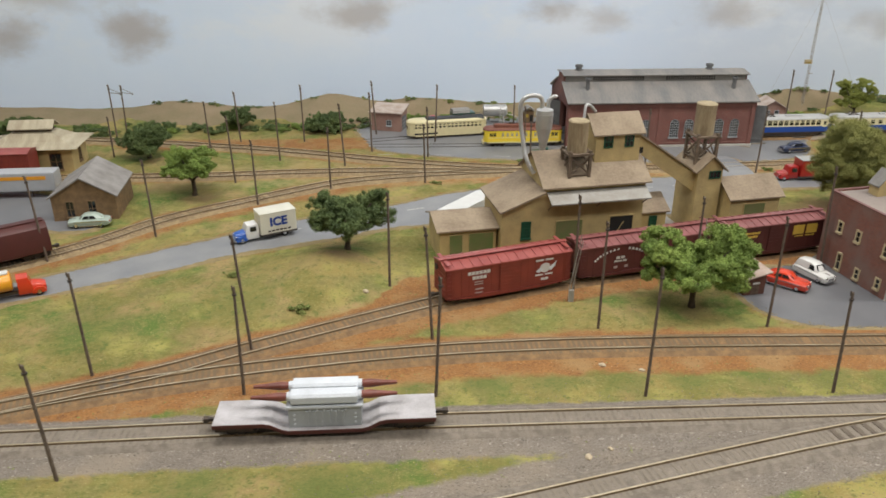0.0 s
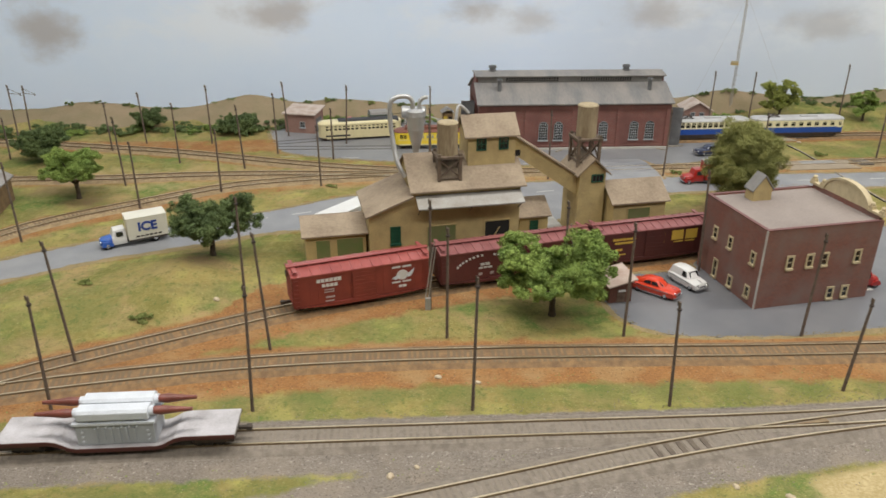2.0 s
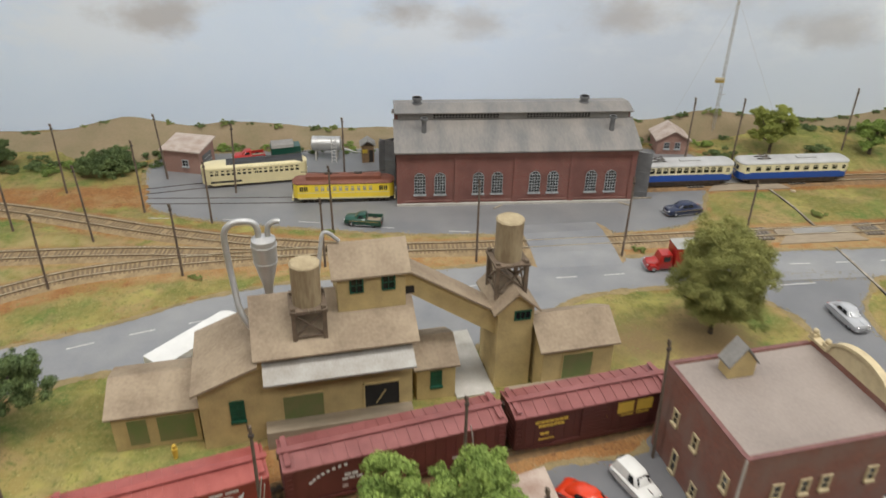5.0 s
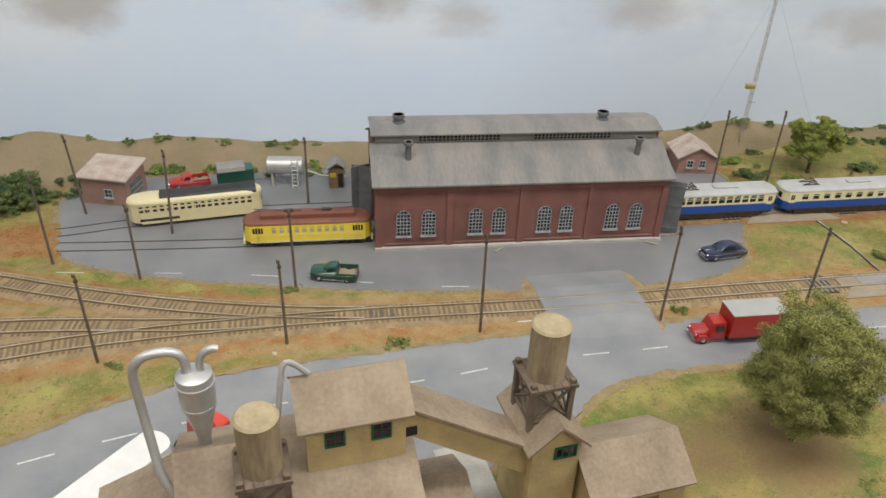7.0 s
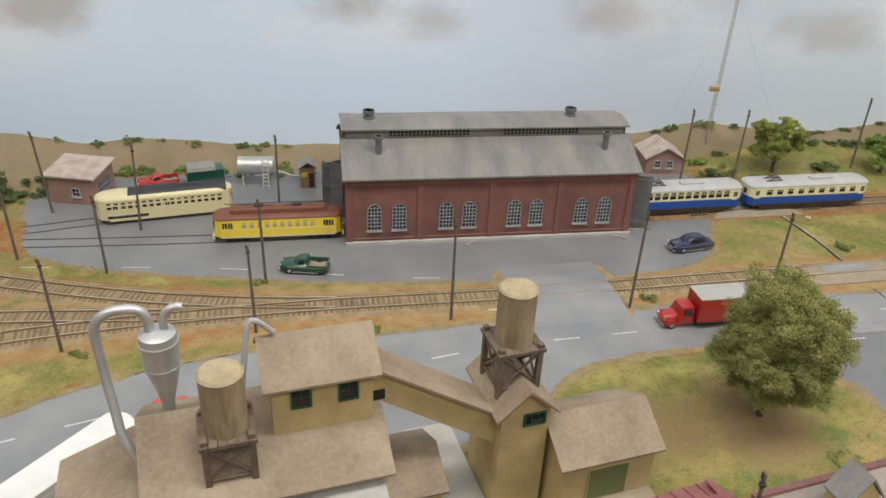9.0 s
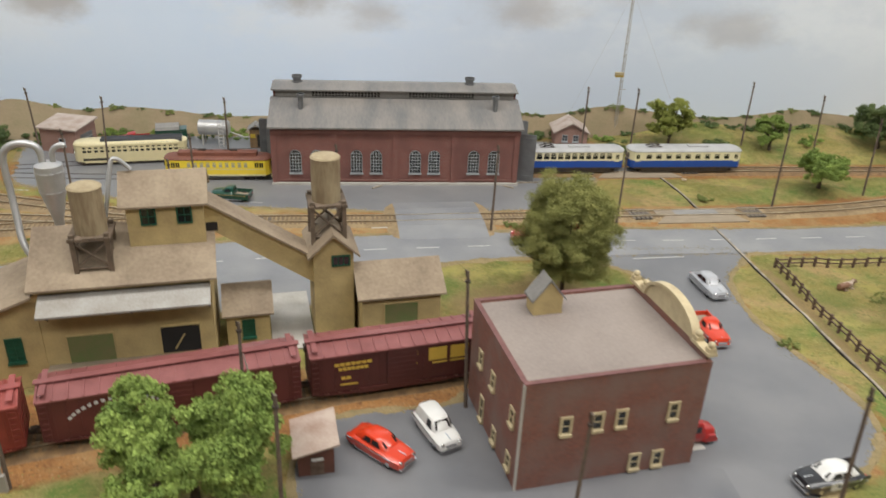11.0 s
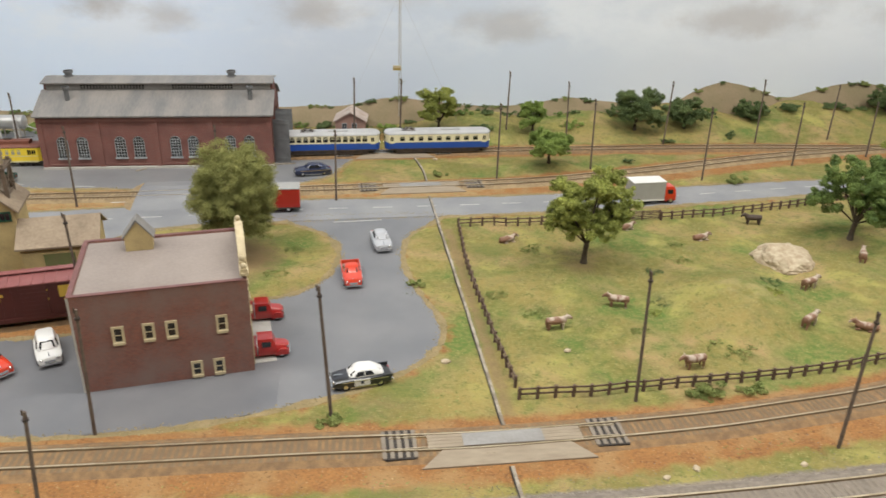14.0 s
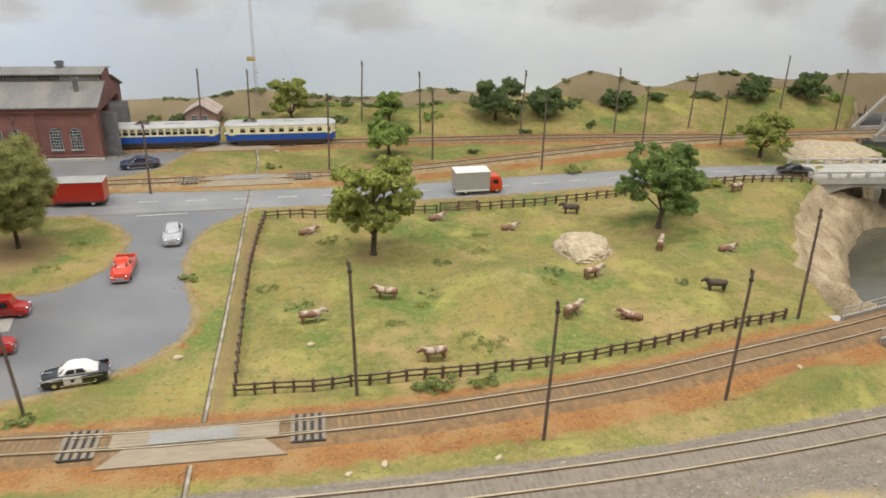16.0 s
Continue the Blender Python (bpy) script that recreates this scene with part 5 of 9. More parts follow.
# ---- firehouse
def firehouse():
    FO, FR, W, D, H = (75.15, 87.3), 9.4, 13.2, 10.8, 8.6
    t = thing("firehouse", FO[0], FO[1], 0, FR, "two-storey maroon brick firehouse with cream trim on an asphalt yard", "building")
    bm = B()
    th = 0.35
    box(bm, 0, W, 0, th, -0.5, H)
    part("wall", bm, M["fh_brick"], t)
    bm = B()
    box(bm, 0, W, D - th, D, -0.5, H)
    part("wall", bm, M["fh_brick"], t)
    bm = B()
    box(bm, 0, th, th, D - th, -0.5, H)
    part("wall", bm, M["fh_brick"], t)
    # street front with two bays and an arched gable
    bm = B()
    for y0, y1, z0, z1 in ((0.35, 1.1, -0.5, H + 0.4), (4.6, 5.7, -0.5, H + 0.4), (9.2, D - 0.35, -0.5, H + 0.4), (1.1, 4.6, 3.6, H + 0.4), (5.7, 9.2, 3.6, H + 0.4)):
        box(bm, W - th, W, y0, y1, z0, z1)
    part("front_wall", bm, M["fh_brick"], t)
    bm = B()
    prism(bm, [(2.2, H + 0.4)] + [(5.4 - 3.2 * math.cos(a), H + 0.4 + 1.75 * math.sin(a)) for a in np.linspace(0, math.pi, 15)][1:-1] + [(8.6, H + 0.4)], "x", W - th, W + 0.02)
    part("gable", bm, M["cream"], t, "cream round gable")
    bm = B()
    arc = [(W - th / 2, 5.4 - 3.35 * math.cos(a), H + 0.42 + 1.9 * math.sin(a)) for a in np.linspace(0, math.pi, 19)]
    mid = Vector((W - th / 2, 5.4, H + 0.42))
    secs = []
    for p in arc:
        out = (Vector(p) - mid).normalized() * 0.14
        secs.append([(p[0] + sx * 0.32, p[1] + so * out.y, p[2] + so * out.z) for sx, so in ((-1, -1), (1, -1), (1, 1), (-1, 1))])
    loft(bm, secs)
    part("coping", bm, M["cream"], t, "cream stone coping on the round gable", smooth=True)
    for y0, y1 in ((-0.05, 2.1), (8.7, D + 0.05)):
        bm = B()
        box(bm, W - 0.5, W + 0.18, y0, y1, H + 0.38, H + 0.62)
        part("coping_stone", bm, M["cream"], t)
    for v in (0.25, 1.75, 9.05, D - 0.25):
        bm = B()
        box(bm, W - 0.45, W + 0.1, v - 0.26, v + 0.26, H + 0.6, H + 0.95)
        sphere(bm, (W - 0.17, v, H + 1.12), 0.26, 12)
        part("finial", bm, M["cream"], t, "cream ball finial", smooth=True)
    bm = B()
    for a in ((0, W - 0.5, -0.06, 0.32), (0, W - 0.5, D - 0.32, D + 0.06)):
        box(bm, a[0], a[1], a[2], a[3], H, H + 0.07)
    box(bm, -0.06, 0.32, 0.32, D - 0.32, H, H + 0.07)
    part("parapet_cap", bm, M["fh_cap"], t)
    bm = B()
    box(bm, th, W - th, th, D - th, H - 0.5, H - 0.12)
    part("roof", bm, M["fh_roof"], t, "flat dusty grey-brown felt roof")
    bm = B()
    box(bm, th, W - th, th, D - th, -0.5, -0.02)
    part("floor", bm, M["concrete"], t)
    bm = B()
    prism(bm, [(3.6, H - 0.15), (5.8, H - 0.15), (5.8, H + 1.15), (4.7, H + 2.5), (3.6, H + 1.15)], "y", 8.0, 9.4)
    c = part("roof_hatch", bm, M["cream_wall"], t, "small gabled roof hatch")
    bm = B()
    prism(bm, [(3.4, H + 0.95), (4.7, H + 2.6), (6.0, H + 0.95), (6.0, H + 1.1), (4.7, H + 2.78), (3.4, H + 1.1)], "y", 7.85, 9.5)
    part("hatch_roof", bm, M["grey_roof"], c)
    for u in (3.15, 5.4, 7.1, 10.95):
        window(t, u, 4.95, 0.52, 1.15, 0, frame="cream", bars=(1, 2), rim=0.2)
    for u in (8.65, 10.4):
        window(t, u, 1.0, 0.52, 1.05, 0, frame="cream", bars=(1, 2), rim=0.2)
    for v, z, h in ((1.4, 5.1, 1.5), (5.4, 5.1, 1.5), (8.2, 5.1, 1.5), (1.4, 1.4, 1.4), (4.4, 1.1, 1.4), (7.3, 1.3, 2.2)):
        window(t, v, z, 0.5, h - 0.4, 0, face="left", frame="cream", bars=(1, 2), rim=0.18)
    bm = B()
    box(bm, -0.06, 0.1, -0.06, 0.1, -0.45, H)
    part("corner_trim", bm, M["concrete"], t, "pale corner strip")
    bm = B()
    box(bm, -0.05, W, -0.07, -0.01, -0.45, 0.02)
    part("plinth", bm, M["concrete"], t)
    for v0 in (1.1, 5.7):
        bm = B()
        box(bm, W - 0.02, W + 1.9, v0 - 0.1, v0 + 3.6, 0.04, 0.12)
        part("apron", bm, M["concrete"], t, "pale concrete apron")
        bm = B()
        for a in ((v0 - 0.16, v0), (v0 + 3.5, v0 + 3.66)):
            box(bm, W - 0.05, W + 0.12, a[0], a[1], -0.1, 3.7)
        box(bm, W - 0.05, W + 0.12, v0 - 0.16, v0 + 3.66, 3.6, 3.8)
        part("bay_frame", bm, M["cream"], t)
    for v in (1.6, 3.9, 6.6, 8.6):
        window(t, v, 6.0, 0.8, 1.6, W, face="right", frame="cream", bars=(1, 2))
    return t


firehouse()


# ---- tram barn
def tram_barn():
    L, D = 32.3, 14.6
    t = thing("tram_barn", 53.3, 143.9, 0, 0.3, "long red brick tram barn with a grey clerestory roof", "building")
    bm = B()
    box(bm, 0, L, 0, 0.5, -0.4, 7.9)
    part("wall", bm, M["brick"], t)
    bm = B()
    box(bm, 0, L, D - 0.5, D, -0.4, 7.9)
    part("wall", bm, M["brick"], t)
    for u in (0, L - 0.5):
        bm = B()
        for v0, v1, z1 in ((0.5, 1.6, 7.9), (6.4, 7.9, 7.9), (12.7, D - 0.5, 7.9)):
            box(bm, u, u + 0.5, v0, v1, -0.4, z1)
        prism(bm, [(0.5, 6.8), (D - 0.5, 6.8), (D - 0.5, 7.9), (9.4, 10.3), (9.4, 11.25), (7.3, 11.5), (5.2, 11.25), (5.2, 10.3), (0.5, 7.9)], "x", u, u + 0.5)
        part("gable_wall", bm, M["brick"], t)
    for v0, v1, z0, z1, z2 in ((-0.55, 5.2, 7.65, 10.15, 0.2), (D + 0.55, 9.4, 7.65, 10.15, 0.2)):
        bm = B()
        prism(bm, [(v0, z0), (v1, z1), (v1, z1 + z2), (v0, z0 + z2)], "x", -0.35, L + 0.35)
        part("roof", bm, M["barn_roof"], t)
    bm = B()
    box(bm, 0.3, L - 0.3, 5.1, 9.5, 10.0, 11.35)
    part("clerestory", bm, M["grey_roof"], t)
    bm = B()
    prism(bm, [(4.55, 11.25), (7.3, 11.72), (10.05, 11.25), (10.05, 11.42), (7.3, 11.9), (4.55, 11.42)], "x", -0.2, L + 0.2)
    part("clerestory_roof", bm, M["barn_roof"], t)
    for u0, u1 in ((5.0, 14.0), (17.8, 26.6)):
        bm = B()
        box(bm, u0, u1, 5.03, 5.12, 10.4, 11.1)
        w = part("clerestory_window", bm, M["dark"], t, "row of small dark clerestory lights")
        bm = B()
        for i in range(22):
            x = u0 + (u1 - u0) * i / 21
            box(bm, x - 0.06, x + 0.06, 4.97, 5.06, 10.36, 11.15)
        box(bm, u0 - 0.06, u1 + 0.06, 4.97, 5.06, 11.1, 11.2)
        box(bm, u0 - 0.06, u1 + 0.06, 4.97, 5.06, 10.36, 10.46)
        box(bm, u0 - 0.06, u1 + 0.06, 4.98, 5.06, 10.72, 10.78)
        part("window_frame", bm, M["grey_roof"], w)
    for u, v, z0, z1, r in ((3.7, 3.0, 8.9, 11.3, 0.33), (29.2, 3.0, 8.9, 11.3, 0.33), (3.0, 7.3, 11.8, 12.7, 0.5), (26.2, 7.3, 11.8, 12.7, 0.5)):
        bm = B()
        cyl(bm, (u, v, z0), (u, v, z1), r, seg=14)
        cyl(bm, (u, v, z1 - 0.35), (u, v, z1), r + 0.16, seg=14)
        cyl(bm, (u, v, z0 - 0.1), (u, v, z0 + 0.15), r + 0.2, seg=14)
        part("roof_vent", bm, M["greydoor"], t, "round metal roof vent", smooth=True)
    for u in (3.0, 5.7, 10.85, 13.4, 18.5, 21.0, 26.25, 28.95):
        window(t, u, 3.2, 1.4, 3.0, 0, frame="greywin", bars=(4, 7), arch=True, rim=0.06)
        bm = B()
        pts = [((0.9 if k else 1.12) * math.cos(a), (0.9 if k else 1.12) * math.sin(a)) for k in (0, 1) for a in (np.linspace(0, math.pi, 11) if not k else np.linspace(math.pi, 0, 11))]
        prism(bm, [(u + a * 0.93, 4.0 + b * 0.93) for a, b in pts], "y", -0.1, 0.02)
        part("brick_arch", bm, M["brick"], t)
    for u in (0.3, 8.0, 15.9, 23.6, L - 0.4):
        bm = B()
        box(bm, u - 0.35, u + 0.35, -0.16, 0, -0.3, 7.5)
        part("pilaster", bm, M["brick"], t)
    bm = B()
    box(bm, 0, L, -0.2, 0, 6.9, 7.5)
    part("cornice", bm, M["brick"], t)
    for u0, u1 in ((1.0, 7.4), (8.6, 15.3), (16.4, 23.0), (24.1, 31.4)):
        bm = B()
        box(bm, u0, u1, -0.14, 0, 0.55, 0.72)
        part("brick_ledge", bm, M["brick"], t)
    bm = B()
    box(bm, -0.1, L + 0.1, -0.45, 0.0, -0.3, 0.34)
    part("foundation", bm, M["concrete"], t, "pale concrete foundation course")
    # open doors at both ends
    for u, v, ang in ((-0.05, 6.4, 150), (-0.05, 7.9, 205), (L + 0.05, 1.6, -20), (L + 0.05, 6.4, 15), (L + 0.05, 7.9, -8)):
        bm = B()
        m = Matrix.Translation((u, v, 0)) @ Matrix.Rotation(radians(ang), 4, "Z")
        box(bm, 0, 2.5, -0.07, 0.07, 0.15, 6.7, m)
        d = part("door", bm, M["greydoor"], t, "grey board barn door standing open")
        for z in (0.7, 3.6, 6.0):
            bm = B()
            box(bm, 0.02, 2.46, -0.13, 0.13, z, z + 0.25, m)
            part("door_rail", bm, M["greydoor"], d)
    bm = B()
    box(bm, 0.5, L - 0.5, 0.5, D - 0.5, -0.3, 0.02)
    part("floor", bm, M["dark"], t)
    return t


tram_barn()


# ---- small buildings
def small_house(name, x, y, z, rot, w, d, ze, zr, wall, roof, label, wins=(), door=None, across=False, over=0.35, trim="greywin"):
    t = thing(name, x, y, z, rot, label, "building")
    bm = B()
    if across:
        prism(bm, [(0, -0.4), (w, -0.4), (w, ze), (w / 2, zr), (0, ze)], "y", 0, d)
    else:
        gable_walls(bm, 0, w, 0, d, ze, zr, -0.4)
    part("wall", bm, M[wall], t)
    if across:
        k = (zr - ze) / (w / 2)
        for s in (0, 1):
            bm = B()
            pts = [(-over, ze - k * over), (w / 2, zr), (w / 2, zr + 0.18), (-over, ze - k * over + 0.18)]
            prism(bm, [(w - a, b) if s else (a, b) for a, b in pts], "y", -over, d + over)
            part("roof", bm, M[roof], t)
    else:
        bm = B()
        gable_roof(bm, 0, w, 0, d, ze + 0.02, zr + 0.02, over)
        part("roof", bm, M[roof], t)
    for u, zz, ww, hh in wins:
        window(t, u, zz, ww, hh, 0, frame=trim, bars=(2, 2))
    if door:
        plank_door(t, door[0], door[1], 0, door[2], 0, "dark")
    return t


small_house("stone_shed", -19.9, 113.8, 0.2, 6, 7.9, 9.0, 3.2, 5.6, "stonewall", "slate", "brown stone shed with a grey slate gable roof", wins=((2.2, 1.5, 0.9, 2.0), (4.9, 1.5, 0.9, 2.0)), across=True, trim="stonewall")
small_house("brick_hut", 94.6, 160.6, 0, -5, 5.0, 4.6, 2.4, 3.8, "shop_brick", "lt_roof", "small faded brick hut with a pale sheet roof", wins=((1.5, 1.5, 0.7, 0.9), (3.2, 1.5, 0.7, 0.9)), across=True)


def flat_shop():
    t = thing("brick_shop", 19.8, 156.7, 0, -15, "small faded brick workshop with a pale sloping roof", "building")
    bm = B()
    prism(bm, [(0, -0.4), (4.7, -0.4), (4.7, 3.9), (0, 3.4)], "x", 0, 5.5)
    part("wall", bm, M["shop_brick"], t)
    bm = B()
    prism(bm, [(-0.35, 3.36), (5.05, 3.94), (5.05, 4.14), (-0.35, 3.56)], "x", -0.4, 5.9)
    part("roof", bm, M["lt_roof"], t)
    window(t, 3.3, 1.6, 0.8, 0.9, 0, frame="greywin", bars=(2, 2))
    bm = B()
    box(bm, 5.47, 5.55, 1.0, 3.7, -0.1, 2.5)
    d = part("garage_door", bm, M["greydoor"], t, "grey sectional garage door")
    for z in (0.55, 1.2, 1.85):
        bm = B()
        box(bm, 5.54, 5.58, 1.0, 3.7, z - 0.04, z + 0.04)
        part("door_rail", bm, M["greywin"], d)
    return t


flat_shop()


def yard_hut():
    t = thing("yard_hut", 60.9, 89.3, 0, 8, "small brown wooden hut with a faded sheet roof", "hut")
    bm = B()
    prism(bm, [(0, -0.2), (2.4, -0.2), (2.4, 2.55), (0, 2.0)], "y", 0, 3.2)
    part("wall", bm, M["hutwall"], t)
    bm = B()
    prism(bm, [(-0.35, 1.94), (2.75, 2.65), (2.75, 2.79), (-0.35, 2.08)], "y", -0.45, 3.6)
    part("roof", bm, M["hutroof"], t)
    bm = B()
    box(bm, 0.8, 1.7, -0.05, 0.02, 0, 1.6)
    part("door", bm, M["fence"], t)
    bm = B()
    box(bm, 0.9, 1.7, -0.09, -0.05, 1.3, 1.5)
    part("sign", bm, M["white"], t, "small white sign")


yard_hut()


def depot():
    t = thing("depot_building", -37.2, 133.7, 0, 4, "pale station building with a wide flared hipped tan roof", "building")
    bm = B()
    box(bm, 0, 12, 0, 7, -0.4, 4.2)
    part("wall", bm, M["cream_wall"], t)
    bm = B()
    rings = [[(-1.2, -1.2, 4.0), (13.2, -1.2, 4.0), (13.2, 8.2, 4.0), (-1.2, 8.2, 4.0)], [(1.0, 0.9, 4.7), (11.0, 0.9, 4.7), (11.0, 6.1, 4.7), (1.0, 6.1, 4.7)], [(3.0, 2.3, 5.9), (9.0, 2.3, 5.9), (9.0, 4.7, 5.9), (3.0, 4.7, 5.9)]]
    loft(bm, rings)
    part("roof", bm, M["depot_roof"], t)
    bm = B()
    box(bm, 3.3, 8.7, 2.6, 4.4, 5.6, 6.6)
    part("cupola", bm, M["rustframe"], t, "dark louvred cupola walls")
    bm = B()
    gable_roof(bm, 3.0, 9.0, 2.2, 4.8, 6.55, 7.4, 0.3)
    part("cupola_roof", bm, M["depot_roof"], t)
    window(t, 9.6, 1.8, 1.6, 2.4, 0, frame="stonewall", bars=(2, 2))
    window(t, 3.5, 2.0, 1.0, 2.0, 12, face="right", frame="stonewall", bars=(2, 2))


depot()


# ---------------------------------------------------------------- rolling stock
def on_track(line, xa, xb):
    """Middle and heading of a chord of a track between two x values."""
    p = LINES[line]
    a, b = [np.array([x, np.interp(x, p[:, 0], p[:, 1])]) for x in (xa, xb)]
    return (a + b) / 2, math.degrees(math.atan2(b[1] - a[1], b[0] - a[0])), float(np.linalg.norm(b - a))


def bogie(parent, x, z=0.0, gauge=0.86, base=1.0):
    bm = B()
    for s in (-1, 1):
        box(bm, x - base - 0.35, x + base + 0.35, s * 1.02 - 0.08, s * 1.02 + 0.08, z + 0.32, z + 0.62)
        box(bm, x - 0.3, x + 0.3, s * 1.02 - 0.1, s * 1.02 + 0.1, z + 0.15, z + 0.8)
    box(bm, x - 0.25, x + 0.25, -1.0, 1.0, z + 0.5, z + 0.75)
    t = part("truck", bm, M["wheel"], parent, "dark cast wheel truck")
    for dx in (-base, base):
        for s in (-1, 1):
            bm = B()
            cyl(bm, (x + dx, s * (gauge - 0.06), z + 0.5), (x + dx, s * (gauge + 0.08), z + 0.5), 0.5, seg=16)
            part("wheel", bm, M["wheel"], t)


def coupler(parent, x, d, z):
    bm = B()
    box(bm, min(x, x + d * 0.9), max(x, x + d * 0.9), -0.12, 0.12, z, z + 0.25)
    box(bm, min(x + d * 0.6, x + d * 1.0), max(x + d * 0.6, x + d * 1.0), -0.22, 0.22, z - 0.04, z + 0.3)
    part("coupler", bm, M["iron"], parent)


def bars(parent, u, z, w, h, n, material, y, gap=0.16, label="row of painted marks"):
    """Writing too small to read: a row of plain blocks."""
    k = w / n
    for i in range(n):
        bm = B()
        box(bm, u + i * k, u + i * k + k * (1 - gap), y - 0.012, y + 0.004, z, z + h)
        part("lettering_bar", bm, M[material], parent)


def boxcar(xa, xb, skin, roof, label, marks):
    (cx, cy), rot, L = on_track("siding", xa, xb)
    t = thing("boxcar", cx, cy, 0.52, rot, label, "boxcar", "boxcars on the siding")
    h, w, z0, z1 = L / 2, 1.7, 0.72, 3.92
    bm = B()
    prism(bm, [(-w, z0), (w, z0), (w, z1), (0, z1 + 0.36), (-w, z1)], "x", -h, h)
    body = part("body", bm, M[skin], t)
    for s in (-1, 1):
        n = int(L / 0.82)
        for i in range(n + 1):
            x = -h + 0.06 + (L - 0.12) * i / n
            bm = B()
            box(bm, x - 0.025, x + 0.025, s * w - 0.025, s * w + 0.025, z0 + 0.05, z1 - 0.02)
            part("rib", bm, M[skin], body)
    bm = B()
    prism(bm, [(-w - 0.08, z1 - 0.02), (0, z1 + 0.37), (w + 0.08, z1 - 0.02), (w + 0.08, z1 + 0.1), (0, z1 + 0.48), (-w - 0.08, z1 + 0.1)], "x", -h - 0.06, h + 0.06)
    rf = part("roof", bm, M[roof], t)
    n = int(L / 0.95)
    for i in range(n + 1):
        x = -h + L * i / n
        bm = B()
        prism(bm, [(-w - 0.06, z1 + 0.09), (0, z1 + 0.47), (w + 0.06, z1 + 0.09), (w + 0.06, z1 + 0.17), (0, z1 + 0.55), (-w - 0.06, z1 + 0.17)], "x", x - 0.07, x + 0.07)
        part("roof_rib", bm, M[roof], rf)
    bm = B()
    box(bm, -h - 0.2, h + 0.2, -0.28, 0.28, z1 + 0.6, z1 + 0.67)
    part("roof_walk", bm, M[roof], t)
    for x in (-h + 0.4, h - 0.4):
        bm = B()
        box(bm, x - 0.2, x + 0.2, -1.55, 1.55, z1 + 0.5, z1 + 0.56)
        part("cross_walk", bm, M[roof], rf)
    for s in (-1, 1):
        bm = B()
        box(bm, -1.15, 1.15, s * w - 0.1, s * w + 0.1, z0 + 0.12, z1 - 0.1)
        d = part("door", bm, M[skin], t)
        for z in np.linspace(z0 + 0.3, z1 - 0.4, 7):
            bm = B()
            box(bm, -1.1, 1.1, s * (w + 0.1) - 0.02, s * (w + 0.1) + 0.02, z, z + 0.1)
            part("door_rib", bm, M[skin], d)
        bm = B()
        box(bm, -3.4, 1.5, s * (w + 0.06) - 0.06, s * (w + 0.06) + 0.06, z1 - 0.1, z1 + 0.02)
        part("door_track", bm, M[skin], t)
        bm = B()
        box(bm, -3.4, 1.5, s * (w + 0.06) - 0.06, s * (w + 0.06) + 0.06, z0 + 0.02, z0 + 0.12)
        part("door_track", bm, M[skin], t)
        bm = B()
        prism(bm, [(-h + 0.2, z0), (h - 0.2, z0), (h * 0.45, z0 - 0.28), (-h * 0.45, z0 - 0.28)], "y", s * w - 0.1 - 0.03, s * w - 0.1 + 0.03)
        part("side_sill", bm, M[skin], t)
        for x in (-h + 0.35, h - 0.35):
            bm = B()
            for z in np.linspace(z0 + 0.2, z1 - 0.25, 7):
                cyl(bm, (x - 0.25, s * (w + 0.09), z), (x + 0.25, s * (w + 0.09), z), 0.03, seg=5)
            for xx in (x - 0.25, x + 0.25):
                cyl(bm, (xx, s * (w + 0.09), z0 + 0.1), (xx, s * (w + 0.09), z1 - 0.15), 0.025, seg=5)
            part("ladder", bm, M[skin], t)
    for s in (-1, 1):
        for z in np.linspace(z0 + 0.3, z1 - 0.3, 6):
            bm = B()
            box(bm, s * h - 0.05, s * h + 0.05, -w + 0.2, w - 0.2, z, z + 0.16)
            part("end_rib", bm, M[skin], body)
        bogie(t, s * (h - 1.75))
        coupler(t, s * h, s, 0.62)
    bm = B()
    cyl(bm, (-h - 0.12, 0.7, z1 - 0.4), (-h - 0.2, 0.7, z1 - 0.4), 0.35, seg=14)
    part("brake_wheel", bm, M["iron"], t)
    for u, z, ww, hh, n, m in marks:
        bars(t, u, z, ww, hh, n, m, -w - 0.03)
    return t


boxcar(28.8, 42.3, "box_red", "roof_red_lit", "red 40-foot boxcar with white lettering marks on the siding", [
    (-4.7, 3.1, 2.5, 0.36, 6, "white"), (-4.2, 2.55, 1.6, 0.36, 4, "white"), (-4.0, 2.2, 1.2, 0.1, 1, "faded"), (-4.0, 1.95, 1.2, 0.1, 1, "faded"), (-3.9, 1.35, 1.1, 0.16, 1, "faded"), (-3.9, 0.95, 1.0, 0.14, 1, "faded"),
    (2.9, 3.4, 2.2, 0.2, 2, "white"), (2.9, 1.75, 2.2, 0.18, 2, "white"), (3.6, 1.2, 0.9, 0.28, 2, "white")])
boxcar(43.4, 60.2, "box_maroon", "roof_maroon_lit", "long maroon 50-foot boxcar with white lettering marks on the siding", [
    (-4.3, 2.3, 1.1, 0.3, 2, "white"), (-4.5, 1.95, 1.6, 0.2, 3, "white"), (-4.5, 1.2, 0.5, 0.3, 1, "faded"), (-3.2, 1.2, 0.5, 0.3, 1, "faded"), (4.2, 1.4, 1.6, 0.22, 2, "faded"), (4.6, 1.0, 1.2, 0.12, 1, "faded")])
